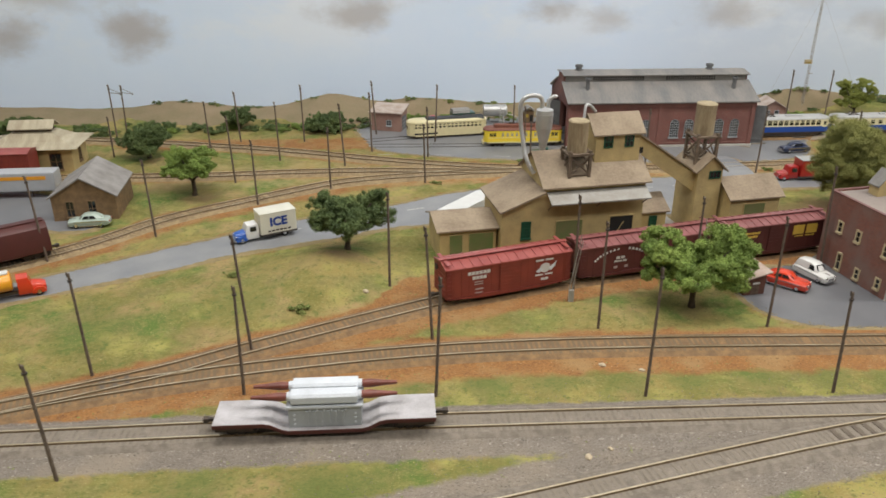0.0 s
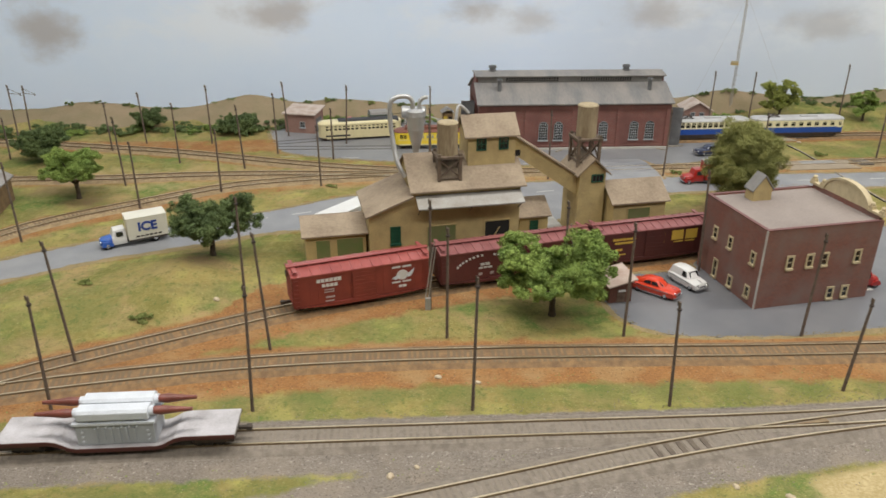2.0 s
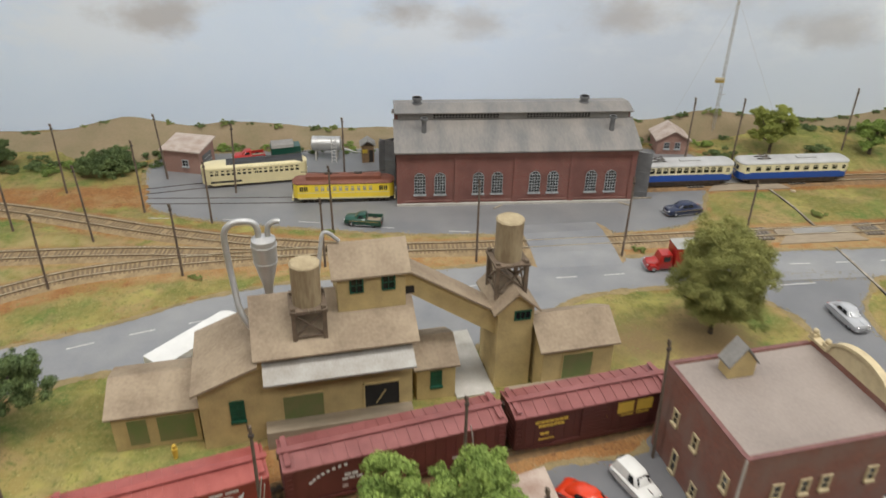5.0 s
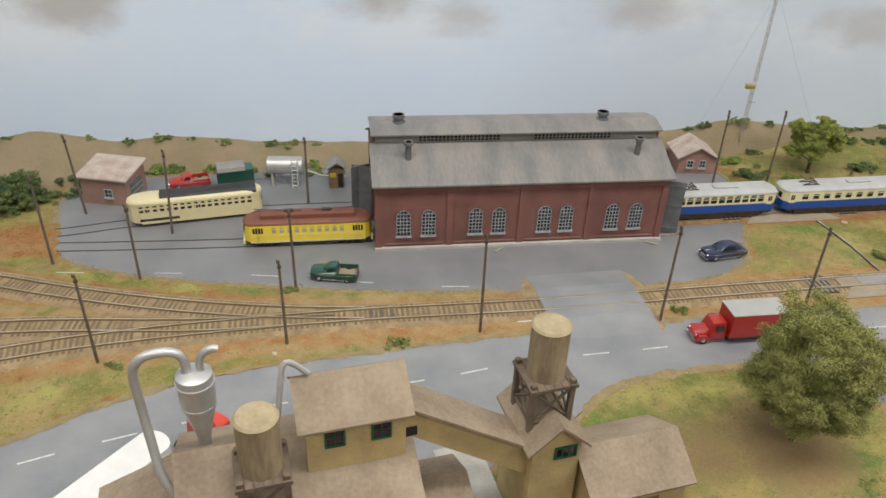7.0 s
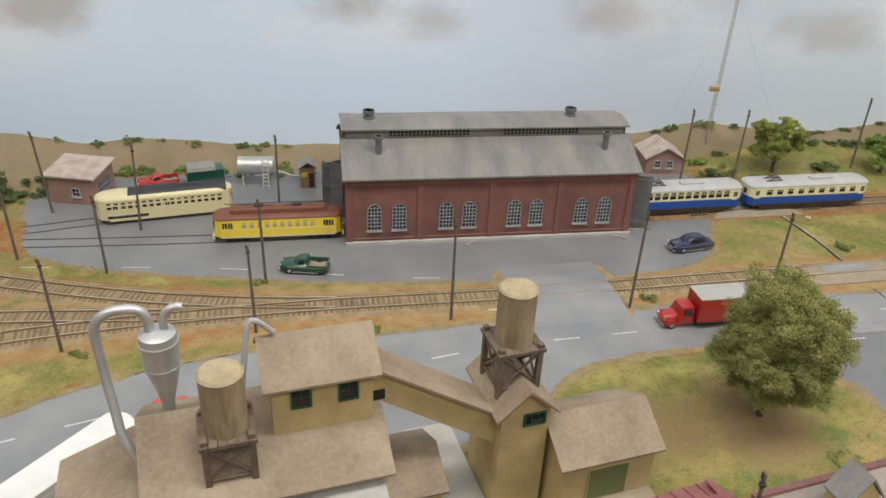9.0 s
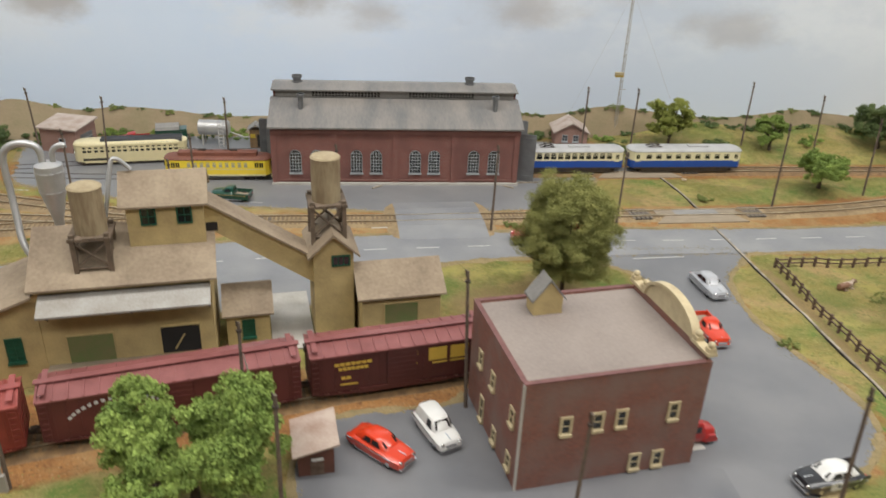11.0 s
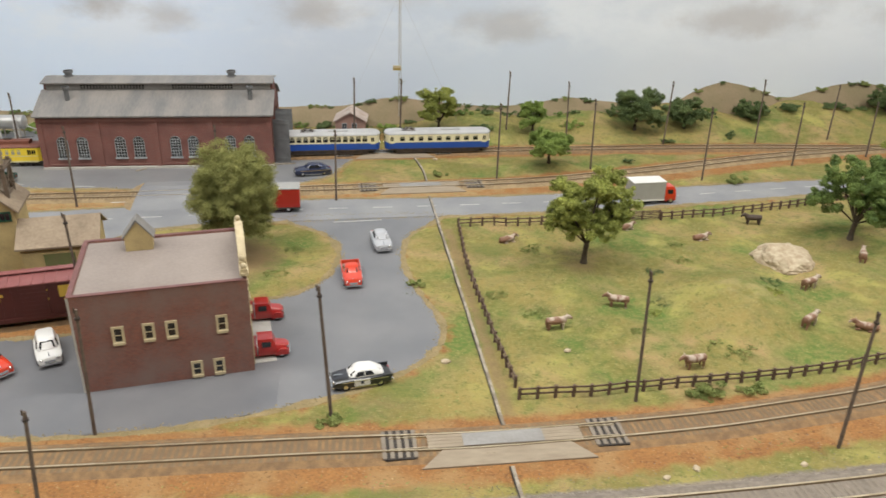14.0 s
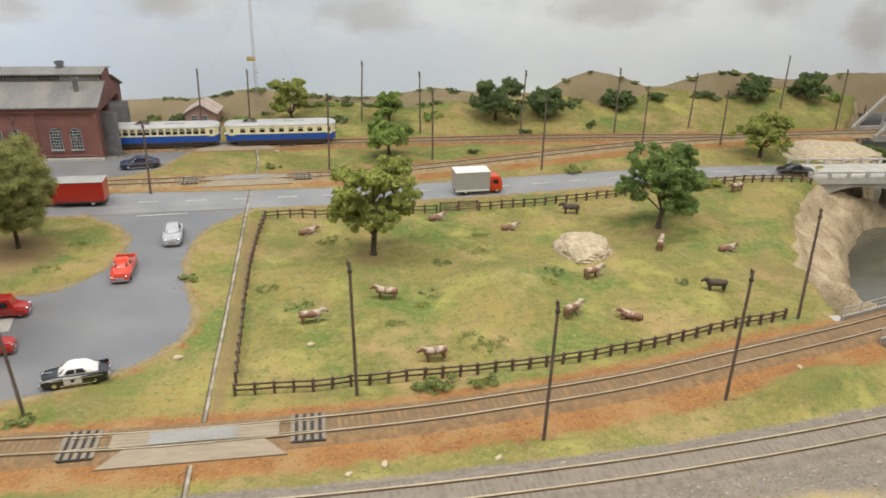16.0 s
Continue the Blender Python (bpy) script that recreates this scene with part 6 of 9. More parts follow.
boxcar(61.0, 74.6, "box_brown", "roof_maroon_lit", "dark red 40-foot boxcar with yellow lettering marks beside the firehouse", [
    (-5.2, 3.05, 2.9, 0.26, 7, "yellowlet"), (-4.9, 2.62, 2.3, 0.26, 7, "yellowlet"), (-4.7, 1.8, 0.8, 0.28, 2, "yellowlet"), (-4.8, 1.3, 1.6, 0.14, 1, "yellowlet"), (0.2, 3.2, 1.2, 0.22, 1, "yellowlet"), (0.2, 2.3, 1.2, 0.2, 1, "yellowlet"),
    (2.1, 2.45, 3.5, 1.15, 2, "yellowlet"), (2.4, 2.15, 2.9, 0.14, 2, "yellowlet")])


def curved_marks():
    """An arch of small white blocks and a winged emblem, painted on the two nearer boxcars."""
    (cx, cy), rot, L = on_track("siding", 43.4, 60.2)
    for ob in [o for o in scene.objects if o.name.startswith("boxcar") and o.parent is None]:
        if abs(ob.location.x - cx * U) < 0.01:
            for i in range(17):
                if i == 8 or i == 9:
                    continue
                a = radians(150 - 120 * i / 16)
                bm = B()
                m = Matrix.Translation((-3.7 + 3.6 * math.cos(a), -1.745, 1.0 + 2.15 * math.sin(a) + 0.35)) @ Matrix.Rotation(-(a - math.pi / 2) * 0.7, 4, "Y")
                box(bm, -0.12, 0.12, -0.012, 0.004, -0.12, 0.12, m)
                part("lettering_bar", bm, M["white"], ob)
        elif ob.location.x < cx * U:
            bm = B()
            prism(bm, [(4.0 + 0.62 * math.cos(a), 2.6 + 0.55 * math.sin(a)) for a in np.linspace(0, 2 * math.pi, 16, endpoint=False)], "y", -1.75, -1.735)
            part("emblem", bm, M["white"], ob, "round white emblem")
            bm = B()
            prism(bm, [(4.4, 2.5), (5.3, 3.2), (5.1, 2.6), (4.7, 2.2)], "y", -1.752, -1.737)
            prism(bm, [(3.5, 2.7), (2.9, 2.3), (3.3, 2.1), (3.8, 2.4)], "y", -1.752, -1.737)
            part("emblem_wing", bm, M["transf"], ob)


curved_marks()


def depressed_flatcar():
    (cx, cy), rot, L = on_track("front", 10.5, 27.35)
    t = thing("depressed_flatcar", cx, cy, 0.52, rot, "grey depressed-centre flatcar with maroon sills carrying a transformer", "flatcar")
    h = L / 2
    side = [(-h, 1.38), (-4.7, 1.38), (-4.1, 1.25), (-3.3, 0.8), (-2.8, 0.66), (2.8, 0.66), (3.3, 0.8), (4.1, 1.25), (4.7, 1.38), (h, 1.38)]
    bm = B()
    prism(bm, side + [(x, z - 0.24) for x, z in side[::-1]], "y", -1.56, 1.56)
    part("deck", bm, M["flat_grey"], t)
    for s in (-1, 1):
        bm = B()
        prism(bm, [(x, z - 0.04) for x, z in side] + [(x, z - 0.34) for x, z in side[::-1]], "y", s * 1.58 - 0.04, s * 1.58 + 0.04)
        part("side_sill", bm, M["box_brown"], t, "dark maroon side sill")
        bogie(t, s * (h - 2.0), base=0.75)
        coupler(t, s * h, s, 0.7)
    for s in (-1, 1):
        bm = B()
        box(bm, s * 6.9 - 1.4, s * 6.9 + 1.4, -1.3, 1.3, 0.55, 1.04)
        part("truck_bolster", bm, M["iron"], t)
    # load
    q = thing("transformer", cx, cy, 0.52 + 0.67, rot, "pale grey power transformer with four brown bushings on the flatcar", "transformer")
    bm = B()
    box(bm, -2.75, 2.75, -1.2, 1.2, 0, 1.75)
    part("tank", bm, M["transf_shaded"], q, bevel=0.05)
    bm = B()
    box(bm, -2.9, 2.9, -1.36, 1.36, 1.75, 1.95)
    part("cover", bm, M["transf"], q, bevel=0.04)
    for i in range(6):
        x = -1.35 + 2.7 * i / 5
        for s in (-1, 1):
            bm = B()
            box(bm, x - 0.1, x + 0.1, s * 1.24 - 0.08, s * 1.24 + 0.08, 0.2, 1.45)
            part("cooling_fin", bm, M["transf_shaded"], q)
            bm = B()
            cyl(bm, (x + 0.25, s * 1.2, 1.56), (x + 0.25, s * 1.34, 1.56), 0.07, seg=8)
            part("bolt", bm, M["transf"], q)
    for s in (-1, 1):
        for x in (-2.3, 2.3):
            for z in (0.35, 0.75, 1.15):
                bm = B()
                cyl(bm, (x, s * 1.16, z), (x, s * 1.28, z), 0.09, seg=8)
                part("bolt", bm, M["transf"], q)
    for y in (-0.72, 0.72):
        bm = B()
        prof = [(-0.62, -0.3), (-0.5, -0.42), (0.5, -0.42), (0.62, -0.3), (0.62, 0.22), (0.42, 0.42), (-0.42, 0.42), (-0.62, 0.22)]
        prism(bm, [(y + a, 2.5 + b) for a, b in prof], "x", -2.5, 2.5)
        part("conservator", bm, M["transf"], q, bevel=0.05)
        for s in (-1, 1):
            bm = B()
            cyl(bm, (s * 2.45, y, 2.5), (s * 2.8, y, 2.5), 0.36, seg=12)
            part("flange", bm, M["transf"], q)
            bm = B()
            secs = [[(s * x, y + r * math.cos(a), 2.5 + r * math.sin(a)) for a in (2 * math.pi * i / 10 for i in range(10))] for x, r in ((2.75, 0.3), (3.4, 0.36), (4.4, 0.24), (5.5, 0.14))]
            loft(bm, secs)
            part("bushing", bm, M["bushing"], q, "brown porcelain bushing", smooth=True)


depressed_flatcar()


def rail_car(line, xa, xb, z, name, label, group, spec):
    """A tram or railcar: lower and upper body, roof, window band, doors, running gear."""
    (cx, cy), rot, L = on_track(line, xa, xb)
    t = thing(name, cx, cy, z, rot, label, "tram" if "tram" in name else "railcar", group)
    h, w = L / 2, spec["w"]
    nose = spec.get("nose", 0.5)

    def ring(inset, zz):
        a = h - inset
        n = nose
        ww = w - inset * 0.6
        return [(-a + n, -ww, zz), (a - n, -ww, zz), (a - n * 0.3, -ww * 0.72, zz), (a, -ww * 0.3, zz), (a, ww * 0.3, zz), (a - n * 0.3, ww * 0.72, zz), (a - n, ww, zz), (-a + n, ww, zz), (-a + n * 0.3, ww * 0.72, zz), (-a, ww * 0.3, zz), (-a, -ww * 0.3, zz), (-a + n * 0.3, -ww * 0.72, zz)]

    z0, zb, z1, z2 = spec["z"]
    for nm, a, b, m, sub in (("lower_body", z0, zb, spec["low"], ""), ("upper_body", zb, z1, spec["up"], "")):
        bm = B()
        loft(bm, [ring(0, a), ring(0, b)])
        part(nm, bm, M[m], t, sub)
    bm = B()
    loft(bm, [ring(-0.06, z1), ring(-0.06, z1 + 0.12), ring(0.12, z1 + 0.12 + (z2 - z1 - 0.12) * 0.6), ring(0.45, z2)])
    part("roof", bm, M[spec["roof"]], t, smooth=True)
    wz0, wz1, ww, n, u0, u1 = spec["win"]
    for s in (-1, 1):
        for i in range(n):
            x = u0 + (u1 - u0) * (i + 0.5) / n
            bm = B()
            box(bm, x - ww / 2, x + ww / 2, s * w - 0.02, s * w + 0.02, wz0, wz1)
            pane = part("window", bm, M[spec.get("glass", "glass")], t)
            bm = B()
            box(bm, x - ww / 2, x + ww / 2, s * (w + 0.02) - 0.02, s * (w + 0.02) + 0.02, (wz0 + wz1) / 2 + 0.12, (wz0 + wz1) / 2 + 0.18)
            part("window_bar", bm, M[spec["up"]], pane)
        for x, dz0 in spec.get("doors", ()):
            bm = B()
            box(bm, x - 0.38, x + 0.38, s * w - 0.025, s * w + 0.025, dz0, wz1 + 0.05)
            d = part("door", bm, M[spec.get("doormat", "glass")], t)
            for k in (-0.13, 0.13):
                bm = B()
                box(bm, x + k - 0.1, x + k + 0.1, s * (w + 0.03) - 0.01, s * (w + 0.03) + 0.01, wz0, wz1)
                part("door_pane", bm, M["glass"], d)
        if "trim" in spec:
            bm = B()
            box(bm, -h + nose, h - nose, s * w - 0.03, s * w + 0.03, zb - 0.04, zb + 0.05)
            part("trim_strip", bm, M[spec["trim"]], t)
        bm = B()
        box(bm, -h + nose, h - nose, s * (w - 0.02) - 0.03, s * (w - 0.02) + 0.03, z0 - 0.12, z0 + 0.1)
        part("skirt", bm, M[spec.get("skirt", spec["low"])], t)
    for s in (-1, 1):
        for y in (-0.42, 0.42):
            bm = B()
            box(bm, s * h - 0.03, s * h + 0.03, y - 0.3, y + 0.3, wz0, wz1)
            part("end_window", bm, M["glass"], t)
        bogie(t, s * (h - 2.4), 0.0, base=0.8)
        bm = B()
        cyl(bm, (s * (h - 0.02), 0, zb - 0.25), (s * (h + 0.1), 0, zb - 0.25), 0.2, seg=12)
        part("headlight", bm, M["chrome"], t)
    return t, h, w


def emu(xa, xb, ladder):
    t, h, w = rail_car("barn_track", xa, xb, 0.52, "electric_railcar", "blue and cream electric railcar with a grey roof outside the barn", "electric railcars",
                       {"w": 1.5, "z": (0.72, 1.78, 3.0, 3.38), "low": "emu_blue", "up": "emu_cream", "roof": "emu_roof", "win": (2.05, 2.68, 0.74, 13 if ladder else 9, -6.4, 6.6),
                        "doors": ((7.3, 1.65), (-7.3, 1.65)), "doormat": "emu_cream", "nose": 0.6, "skirt": "iron"})
    if ladder:
        for s in (-1, 1):
            for i in range(13):
                x = -6.4 + 13 * (i + 0.5) / 13
                bm = B()
                box(bm, x - 0.3, x + 0.3, s * w - 0.02, s * w + 0.02, 2.76, 2.88)
                part("top_light", bm, M["glass"], t)
    x0 = -4.6 if not ladder else -2.6
    bm = B()
    for y in (-0.45, 0.45):
        cyl(bm, (x0 - 1.1, y, 3.45), (x0 + 1.1, y, 3.45), 0.06, seg=6)
        cyl(bm, (x0 - 0.9, y, 3.5), (x0 + 0.5, y, 3.8), 0.05, seg=6)
        cyl(bm, (x0 + 0.9, y, 3.5), (x0 - 0.4, y, 3.8), 0.05, seg=6)
    for xx in (x0 - 0.4, x0 + 0.5):
        cyl(bm, (xx, -0.75, 3.85), (xx, 0.75, 3.85), 0.06, seg=6)
    part("pantograph", bm, M["iron"], t, "folded dark pantograph")
    bm = B()
    box(bm, 0.5, 3.5, -0.4, 0.4, 3.35, 3.55)
    part("roof_box", bm, M["emu_roof"], t)
    bm = B()
    box(bm, -6.5, 6.5, -1.4, 1.4, 0.1, 0.73)
    part("underframe", bm, M["iron"], t)


emu(84.6, 101.5, True)
emu(102.3, 119.0, False)


def pcc():
    t, h, w = rail_car("tram_two", 26.2, 40.5, 0.10, "streamlined_tram", "streamlined cream tram with a black roof in the asphalt yard", "trams",
                       {"w": 1.4, "z": (0.5, 1.75, 2.7, 3.2), "low": "pcc_cream", "up": "pcc_cream", "roof": "pcc_cream", "win": (1.84, 2.2, 0.44, 17, -6.2, 6.2), "nose": 1.3, "skirt": "pcc_cream", "doors": ((-5.2, 0.8), (0.2, 0.8)), "doormat": "pcc_cream"})
    bm = B()
    prism(bm, [(-1.2, 2.9), (1.2, 2.9), (1.15, 3.15), (0.8, 3.42), (-0.8, 3.42), (-1.15, 3.15)], "x", -3.8, 6.7)
    part("roof_deck", bm, M["blackroof"], t, "black roof deck", bevel=0.06)
    bm = B()
    box(bm, -6.4, 6.4, -1.25, 1.25, 0.12, 0.5)
    part("underframe", bm, M["iron"], t)
    for s in (-1, 1):
        bm = B()
        box(bm, -6.1, -1.9, s * w - 0.025, s * w + 0.025, 0.72, 1.02)
        part("vent_band", bm, M["blackroof"], t, "long dark slot low on the side")
        bm = B()
        box(bm, -1.2, 6.0, s * (w - 0.06) - 0.03, s * (w - 0.06) + 0.03, 2.9, 2.98)
        part("roof_trim", bm, M["chrome"], t, "bright trim under the black roof")
    bm = B()
    tube(bm, [(1.5, 0, 3.45), (7.6, 0.1, 3.95)], 0.04, 6)
    part("trolley_pole", bm, M["iron"], t)
    for s in (-1, 1):
        for i in range(17):
            x = -6.2 + 12.4 * (i + 0.5) / 17
            bm = B()
            box(bm, x - 0.2, x + 0.2, s * w - 0.02, s * w + 0.02, 2.38, 2.54)
            part("standee_window", bm, M["glass"], t)


def brill():
    t, h, w = rail_car("tram_one", 39.3, 52.9, 0.10, "vintage_tram", "bright yellow vintage tram with a brown roof at the barn door", "trams",
                       {"w": 1.35, "z": (0.75, 1.55, 2.75, 3.15), "low": "tram_yellow", "up": "tram_yellow", "roof": "tram_brown", "win": (1.8, 2.45, 0.42, 10, -4.0, 4.0), "nose": 0.7, "trim": "pcc_cream", "skirt": "pcc_cream",
                        "doors": ((-5.6, 0.9), (-5.0, 0.9), (5.0, 0.9), (5.6, 0.9)), "doormat": "tram_yellow", "glass": "paleglass"})
    bm = B()
    prism(bm, [(-0.75, 3.1), (0.75, 3.1), (0.7, 3.6), (0, 3.72), (-0.7, 3.6)], "x", -5.0, 5.0)
    part("clerestory", bm, M["tram_brown"], t)
    for s in (-1, 1):
        bm = B()
        tube(bm, [(s * 0.6, 0, 3.75), (s * 5.6, 0, 4.05)], 0.045, 6)
        part("trolley_pole", bm, M["iron"], t)
        bm = B()
        box(bm, s * 2.0 - 0.5, s * 2.0 + 0.5, -0.2, 0.2, 3.7, 3.9)
        part("trolley_base", bm, M["iron"], t)
        bm = B()
        box(bm, s * (h + 0.05) - 0.12, s * (h + 0.05) + 0.12, -1.0, 1.0, 0.35, 0.8)
        part("fender", bm, M["pcc_cream"], t, "cream fender")


pcc()
brill()


def tank_car():
    (cx, cy), rot, L = on_track("road_side", -28.5, -16.0)
    t = thing("covered_hopper", cx, cy, 0.52, rot, "dark red bulk hopper car with white marks on the track", "hopper car")
    h = L / 2
    bm = B()
    prof = [(-1.6, 0.9), (1.6, 0.9), (1.75, 2.4), (1.45, 3.7), (0.8, 4.2), (-0.8, 4.2), (-1.45, 3.7), (-1.75, 2.4)]
    prism(bm, prof, "x", -h, h)
    part("body", bm, M["box_brown"], t, smooth=True)
    bm = B()
    box(bm, -h + 0.2, h - 0.2, -0.5, 0.5, 4.2, 4.36)
    part("roof_walk", bm, M["box_brown"], t)
    for s in (-1, 1):
        bogie(t, s * (h - 1.6))
        coupler(t, s * h, s, 0.6)
    bars(t, 0.4, 3.1, 2.0, 0.22, 8, "white", -1.68)
    bars(t, -3.4, 2.7, 2.6, 0.22, 9, "white", -1.76)


tank_car()


def red_boxcar_far():
    t = thing("boxcar", -36.5, 131.1, 0.52, 2, "faded red boxcar standing beside the depot", "boxcar")
    bm = B()
    prism(bm, [(-1.7, 0.72), (1.7, 0.72), (1.7, 3.9), (0, 4.3), (-1.7, 3.9)], "x", -7, 7)
    part("body", bm, M["box_red"], t)
    bm = B()
    prism(bm, [(-1.8, 3.9), (0, 4.33), (1.8, 3.9), (1.8, 4.0), (0, 4.43), (-1.8, 4.0)], "x", -7.05, 7.05)
    part("roof", bm, M["roof_red_lit"], t)
    bm = B()
    box(bm, -1.2, 1.2, -1.8, -1.68, 0.85, 3.8)
    part("door", bm, M["box_red"], t)
    for x in np.linspace(-6.4, 6.4, 13):
        bm = B()
        box(bm, x - 0.04, x + 0.04, -1.76, -1.7, 0.8, 3.85)
        part("rib", bm, M["box_red"], t)
    bogie(t, -5)
    bogie(t, 5)


red_boxcar_far()


# ---------------------------------------------------------------- road vehicles
def wheels(t, xs, w, r=0.37, hub="chrome"):
    for x in xs:
        for s in (-1, 1):
            bm = B()
            cyl(bm, (x, s * (w - 0.3), r), (x, s * (w + 0.0), r), r, seg=16)
            k = part("wheel", bm, M["tyre"], t)
            bm = B()
            cyl(bm, (x, s * w, r), (x, s * (w + 0.03), r), r * 0.5, seg=12)
            part("hub_cap", bm, M[hub], k)


def shell(bm, secs):
    """Body skin: x, half width, bottom, shoulder, top, top half width."""
    loft(bm, [[(x, -w * 0.94, zb), (x, -w, zb + 0.12), (x, -w, zs), (x, -tw, zt - 0.03), (x, -tw * 0.6, zt), (x, tw * 0.6, zt), (x, tw, zt - 0.03), (x, w, zs), (x, w, zb + 0.12), (x, w * 0.94, zb)] for x, w, zb, zs, zt, tw in secs])


def car(name, x, y, rot, colour, label, roof=None, kind="sedan", L=5.4, z=0.1, fins=False):
    t = thing(name, x, y, z, rot, label, "car" if kind != "pickup" else "pickup", "parked cars")
    h, w = L / 2, 1.0
    k = L / 5.4
    bm = B()
    if kind == "pickup":
        shell(bm, [(h, 0.7, 0.4, 0.7, 0.85, 0.5), (h - 0.15, 0.86, 0.3, 0.85, 1.05, 0.55), (h - 0.8, 0.95, 0.26, 0.9, 1.16, 0.62), (0.65 * k, 1.0, 0.24, 0.95, 1.2, 0.75), (-0.45 * k, 1.0, 0.24, 0.95, 1.2, 0.8)])
    else:
        tail = (0.98 if kind == "sedan" else 1.15)
        shell(bm, [(h, 0.72, 0.38, 0.66, 0.78, 0.5), (h - 0.12, 0.88, 0.28, 0.78, 0.95, 0.62), (h - 0.7, 0.97, 0.24, 0.86, 1.04, 0.7), (0.8 * k, 1.0, 0.22, 0.92, 1.1, 0.78), (-1.2 * k, 1.0, 0.22, 0.94, 1.1, 0.78), (-h + 0.6, 0.98, 0.24, 0.9, tail, 0.7), (-h + 0.1, 0.9, 0.3, 0.75, tail - 0.15, 0.6), (-h, 0.78, 0.4, 0.66, 0.72, 0.5)])
    part("body", bm, colour, t, smooth=True)
    rc = roof or colour
    back, top, zb = {"sedan": -1.95 * k, "van": -2.5 * k, "pickup": -0.5 * k}[kind], 1.58 if kind != "van" else 1.78, 1.02

    def cab_ring(x, wb, wt, zt):
        return [(x, -wb, zb - 0.15), (x, -wb, min(zb + 0.1, zt)), (x, -wt, zt), (x, -wt * 0.6, zt + 0.09), (x, wt * 0.6, zt + 0.09), (x, wt, zt), (x, wb, min(zb + 0.1, zt)), (x, wb, zb - 0.15)]

    rear = {"sedan": [(-0.95 * k, 0.82, 0.62, top - 0.02), (-1.45 * k, 0.78, 0.52, top - 0.2), (back, 0.66, 0.4, zb + 0.02)],
            "van": [(-1.5 * k, 0.86, 0.68, top), (-2.15 * k, 0.84, 0.62, top - 0.12), (-2.4 * k, 0.78, 0.5, top - 0.4), (back, 0.7, 0.4, zb)],
            "pickup": [(-0.42 * k, 0.82, 0.64, top), (back, 0.8, 0.58, top - 0.12)]}[kind]
    bm = B()
    loft(bm, [cab_ring(*q) for q in [(1.22 * k, 0.72, 0.5, zb + 0.04), (0.55 * k, 0.82, 0.62, top - 0.06), (0.1 * k, 0.83, 0.66, top + 0.02)] + rear])
    cab = part("cabin", bm, rc, t, smooth=True)

    def pane(quad, lift, name="window"):
        """A thin glass panel laid on the cabin's skin."""
        c = [Vector(q) for q in quad]
        nrm = (c[1] - c[0]).cross(c[3] - c[0]).normalized() * lift
        bm = B()
        lo, hi = [bm.verts.new(q - nrm) for q in c], [bm.verts.new(q + nrm) for q in c]
        bm.faces.new(hi)
        bm.faces.new(lo[::-1])
        for i in range(4):
            bm.faces.new((lo[i], lo[(i + 1) % 4], hi[(i + 1) % 4], hi[i]))
        part(name, bm, M["glass"], cab)

    zl, zh = zb + 0.13, top - 0.12
    side = [(0.72, 0.42, -0.12, -0.12)] + ([(-0.24, -0.24, -0.78, -1.05)] if kind == "sedan" else [])
    for s in (-1, 1):
        for x0, x1, x2, x3 in side:
            pane([(x0 * k, s * 0.815, zl), (x1 * k, s * 0.68, zh), (x2 * k, s * 0.68, zh), (x3 * k, s * 0.815, zl)], 0.05)
    for y0, y1 in ((-0.6, -0.04), (0.04, 0.6)):
        pane([(1.07 * k, y0, zl), (1.07 * k, y1, zl), (0.62 * k, y1 * 0.84, zh + 0.02), (0.62 * k, y0 * 0.84, zh + 0.02)], 0.05, "windscreen")
    if kind == "sedan":
        pane([(-1.72 * k, -0.4, zl + 0.02), (-1.72 * k, 0.4, zl + 0.02), (-1.36 * k, 0.36, zh - 0.02), (-1.36 * k, -0.36, zh - 0.02)], 0.06, "rear_window")
    else:
        pane([(back + 0.0, -0.36, zl + 0.08), (back + 0.0, 0.36, zl + 0.08), (back + 0.08, 0.34, zh - 0.1), (back + 0.08, -0.34, zh - 0.1)], 0.06, "rear_window")
    if kind == "pickup":
        bm = B()
        for a in ((-h, -0.5 * k, -1.0, -0.9), (-h, -0.5 * k, 0.9, 1.0)):
            box(bm, a[0], a[1], a[2], a[3], 0.3, 1.05)
        box(bm, -h, -h + 0.1, -0.9, 0.9, 0.3, 1.0)
        box(bm, -h + 0.1, -0.5 * k, -0.9, 0.9, 0.3, 0.55)
        part("bed", bm, colour, t)
        bm = B()
        box(bm, -h + 0.12, -0.52 * k, -0.86, 0.86, 0.55, 0.6)
        part("bed_floor", bm, M["plank"], t)
    for xx in (h + 0.02, -h - 0.02):
        bm = B()
        prism(bm, [(xx - 0.07, -0.86), (xx + 0.07, -0.8), (xx + 0.07, 0.8), (xx - 0.07, 0.86)], "z", 0.3, 0.46)
        part("bumper", bm, M["chrome"], t)
    for s in (-1, 1):
        bm = B()
        sphere(bm, (h - 0.08, s * 0.64, 0.78), 0.14, 8)
        part("headlight", bm, M["chrome"], t, smooth=True)
        if fins:
            bm = B()
            prism(bm, [(-h, 0.7), (-h - 0.02, 1.03), (-h + 0.9, 0.98), (-h + 0.9, 0.7)], "y", s * 0.92 - 0.04, s * 0.92 + 0.04)
            part("tail_fin", bm, colour, t)
        bm = B()
        box(bm, -h + 0.35, h - 0.75, s * 1.0 - 0.025, s * 1.0 + 0.025, 0.78, 0.85)
        part("chrome_strip", bm, M["chrome"], t)
        bm = B()
        box(bm, -1.3 * k, 1.2 * k, s * 0.97 - 0.03, s * 0.97 + 0.03, 0.2, 0.3)
        part("sill_strip", bm, M["chrome"], t)
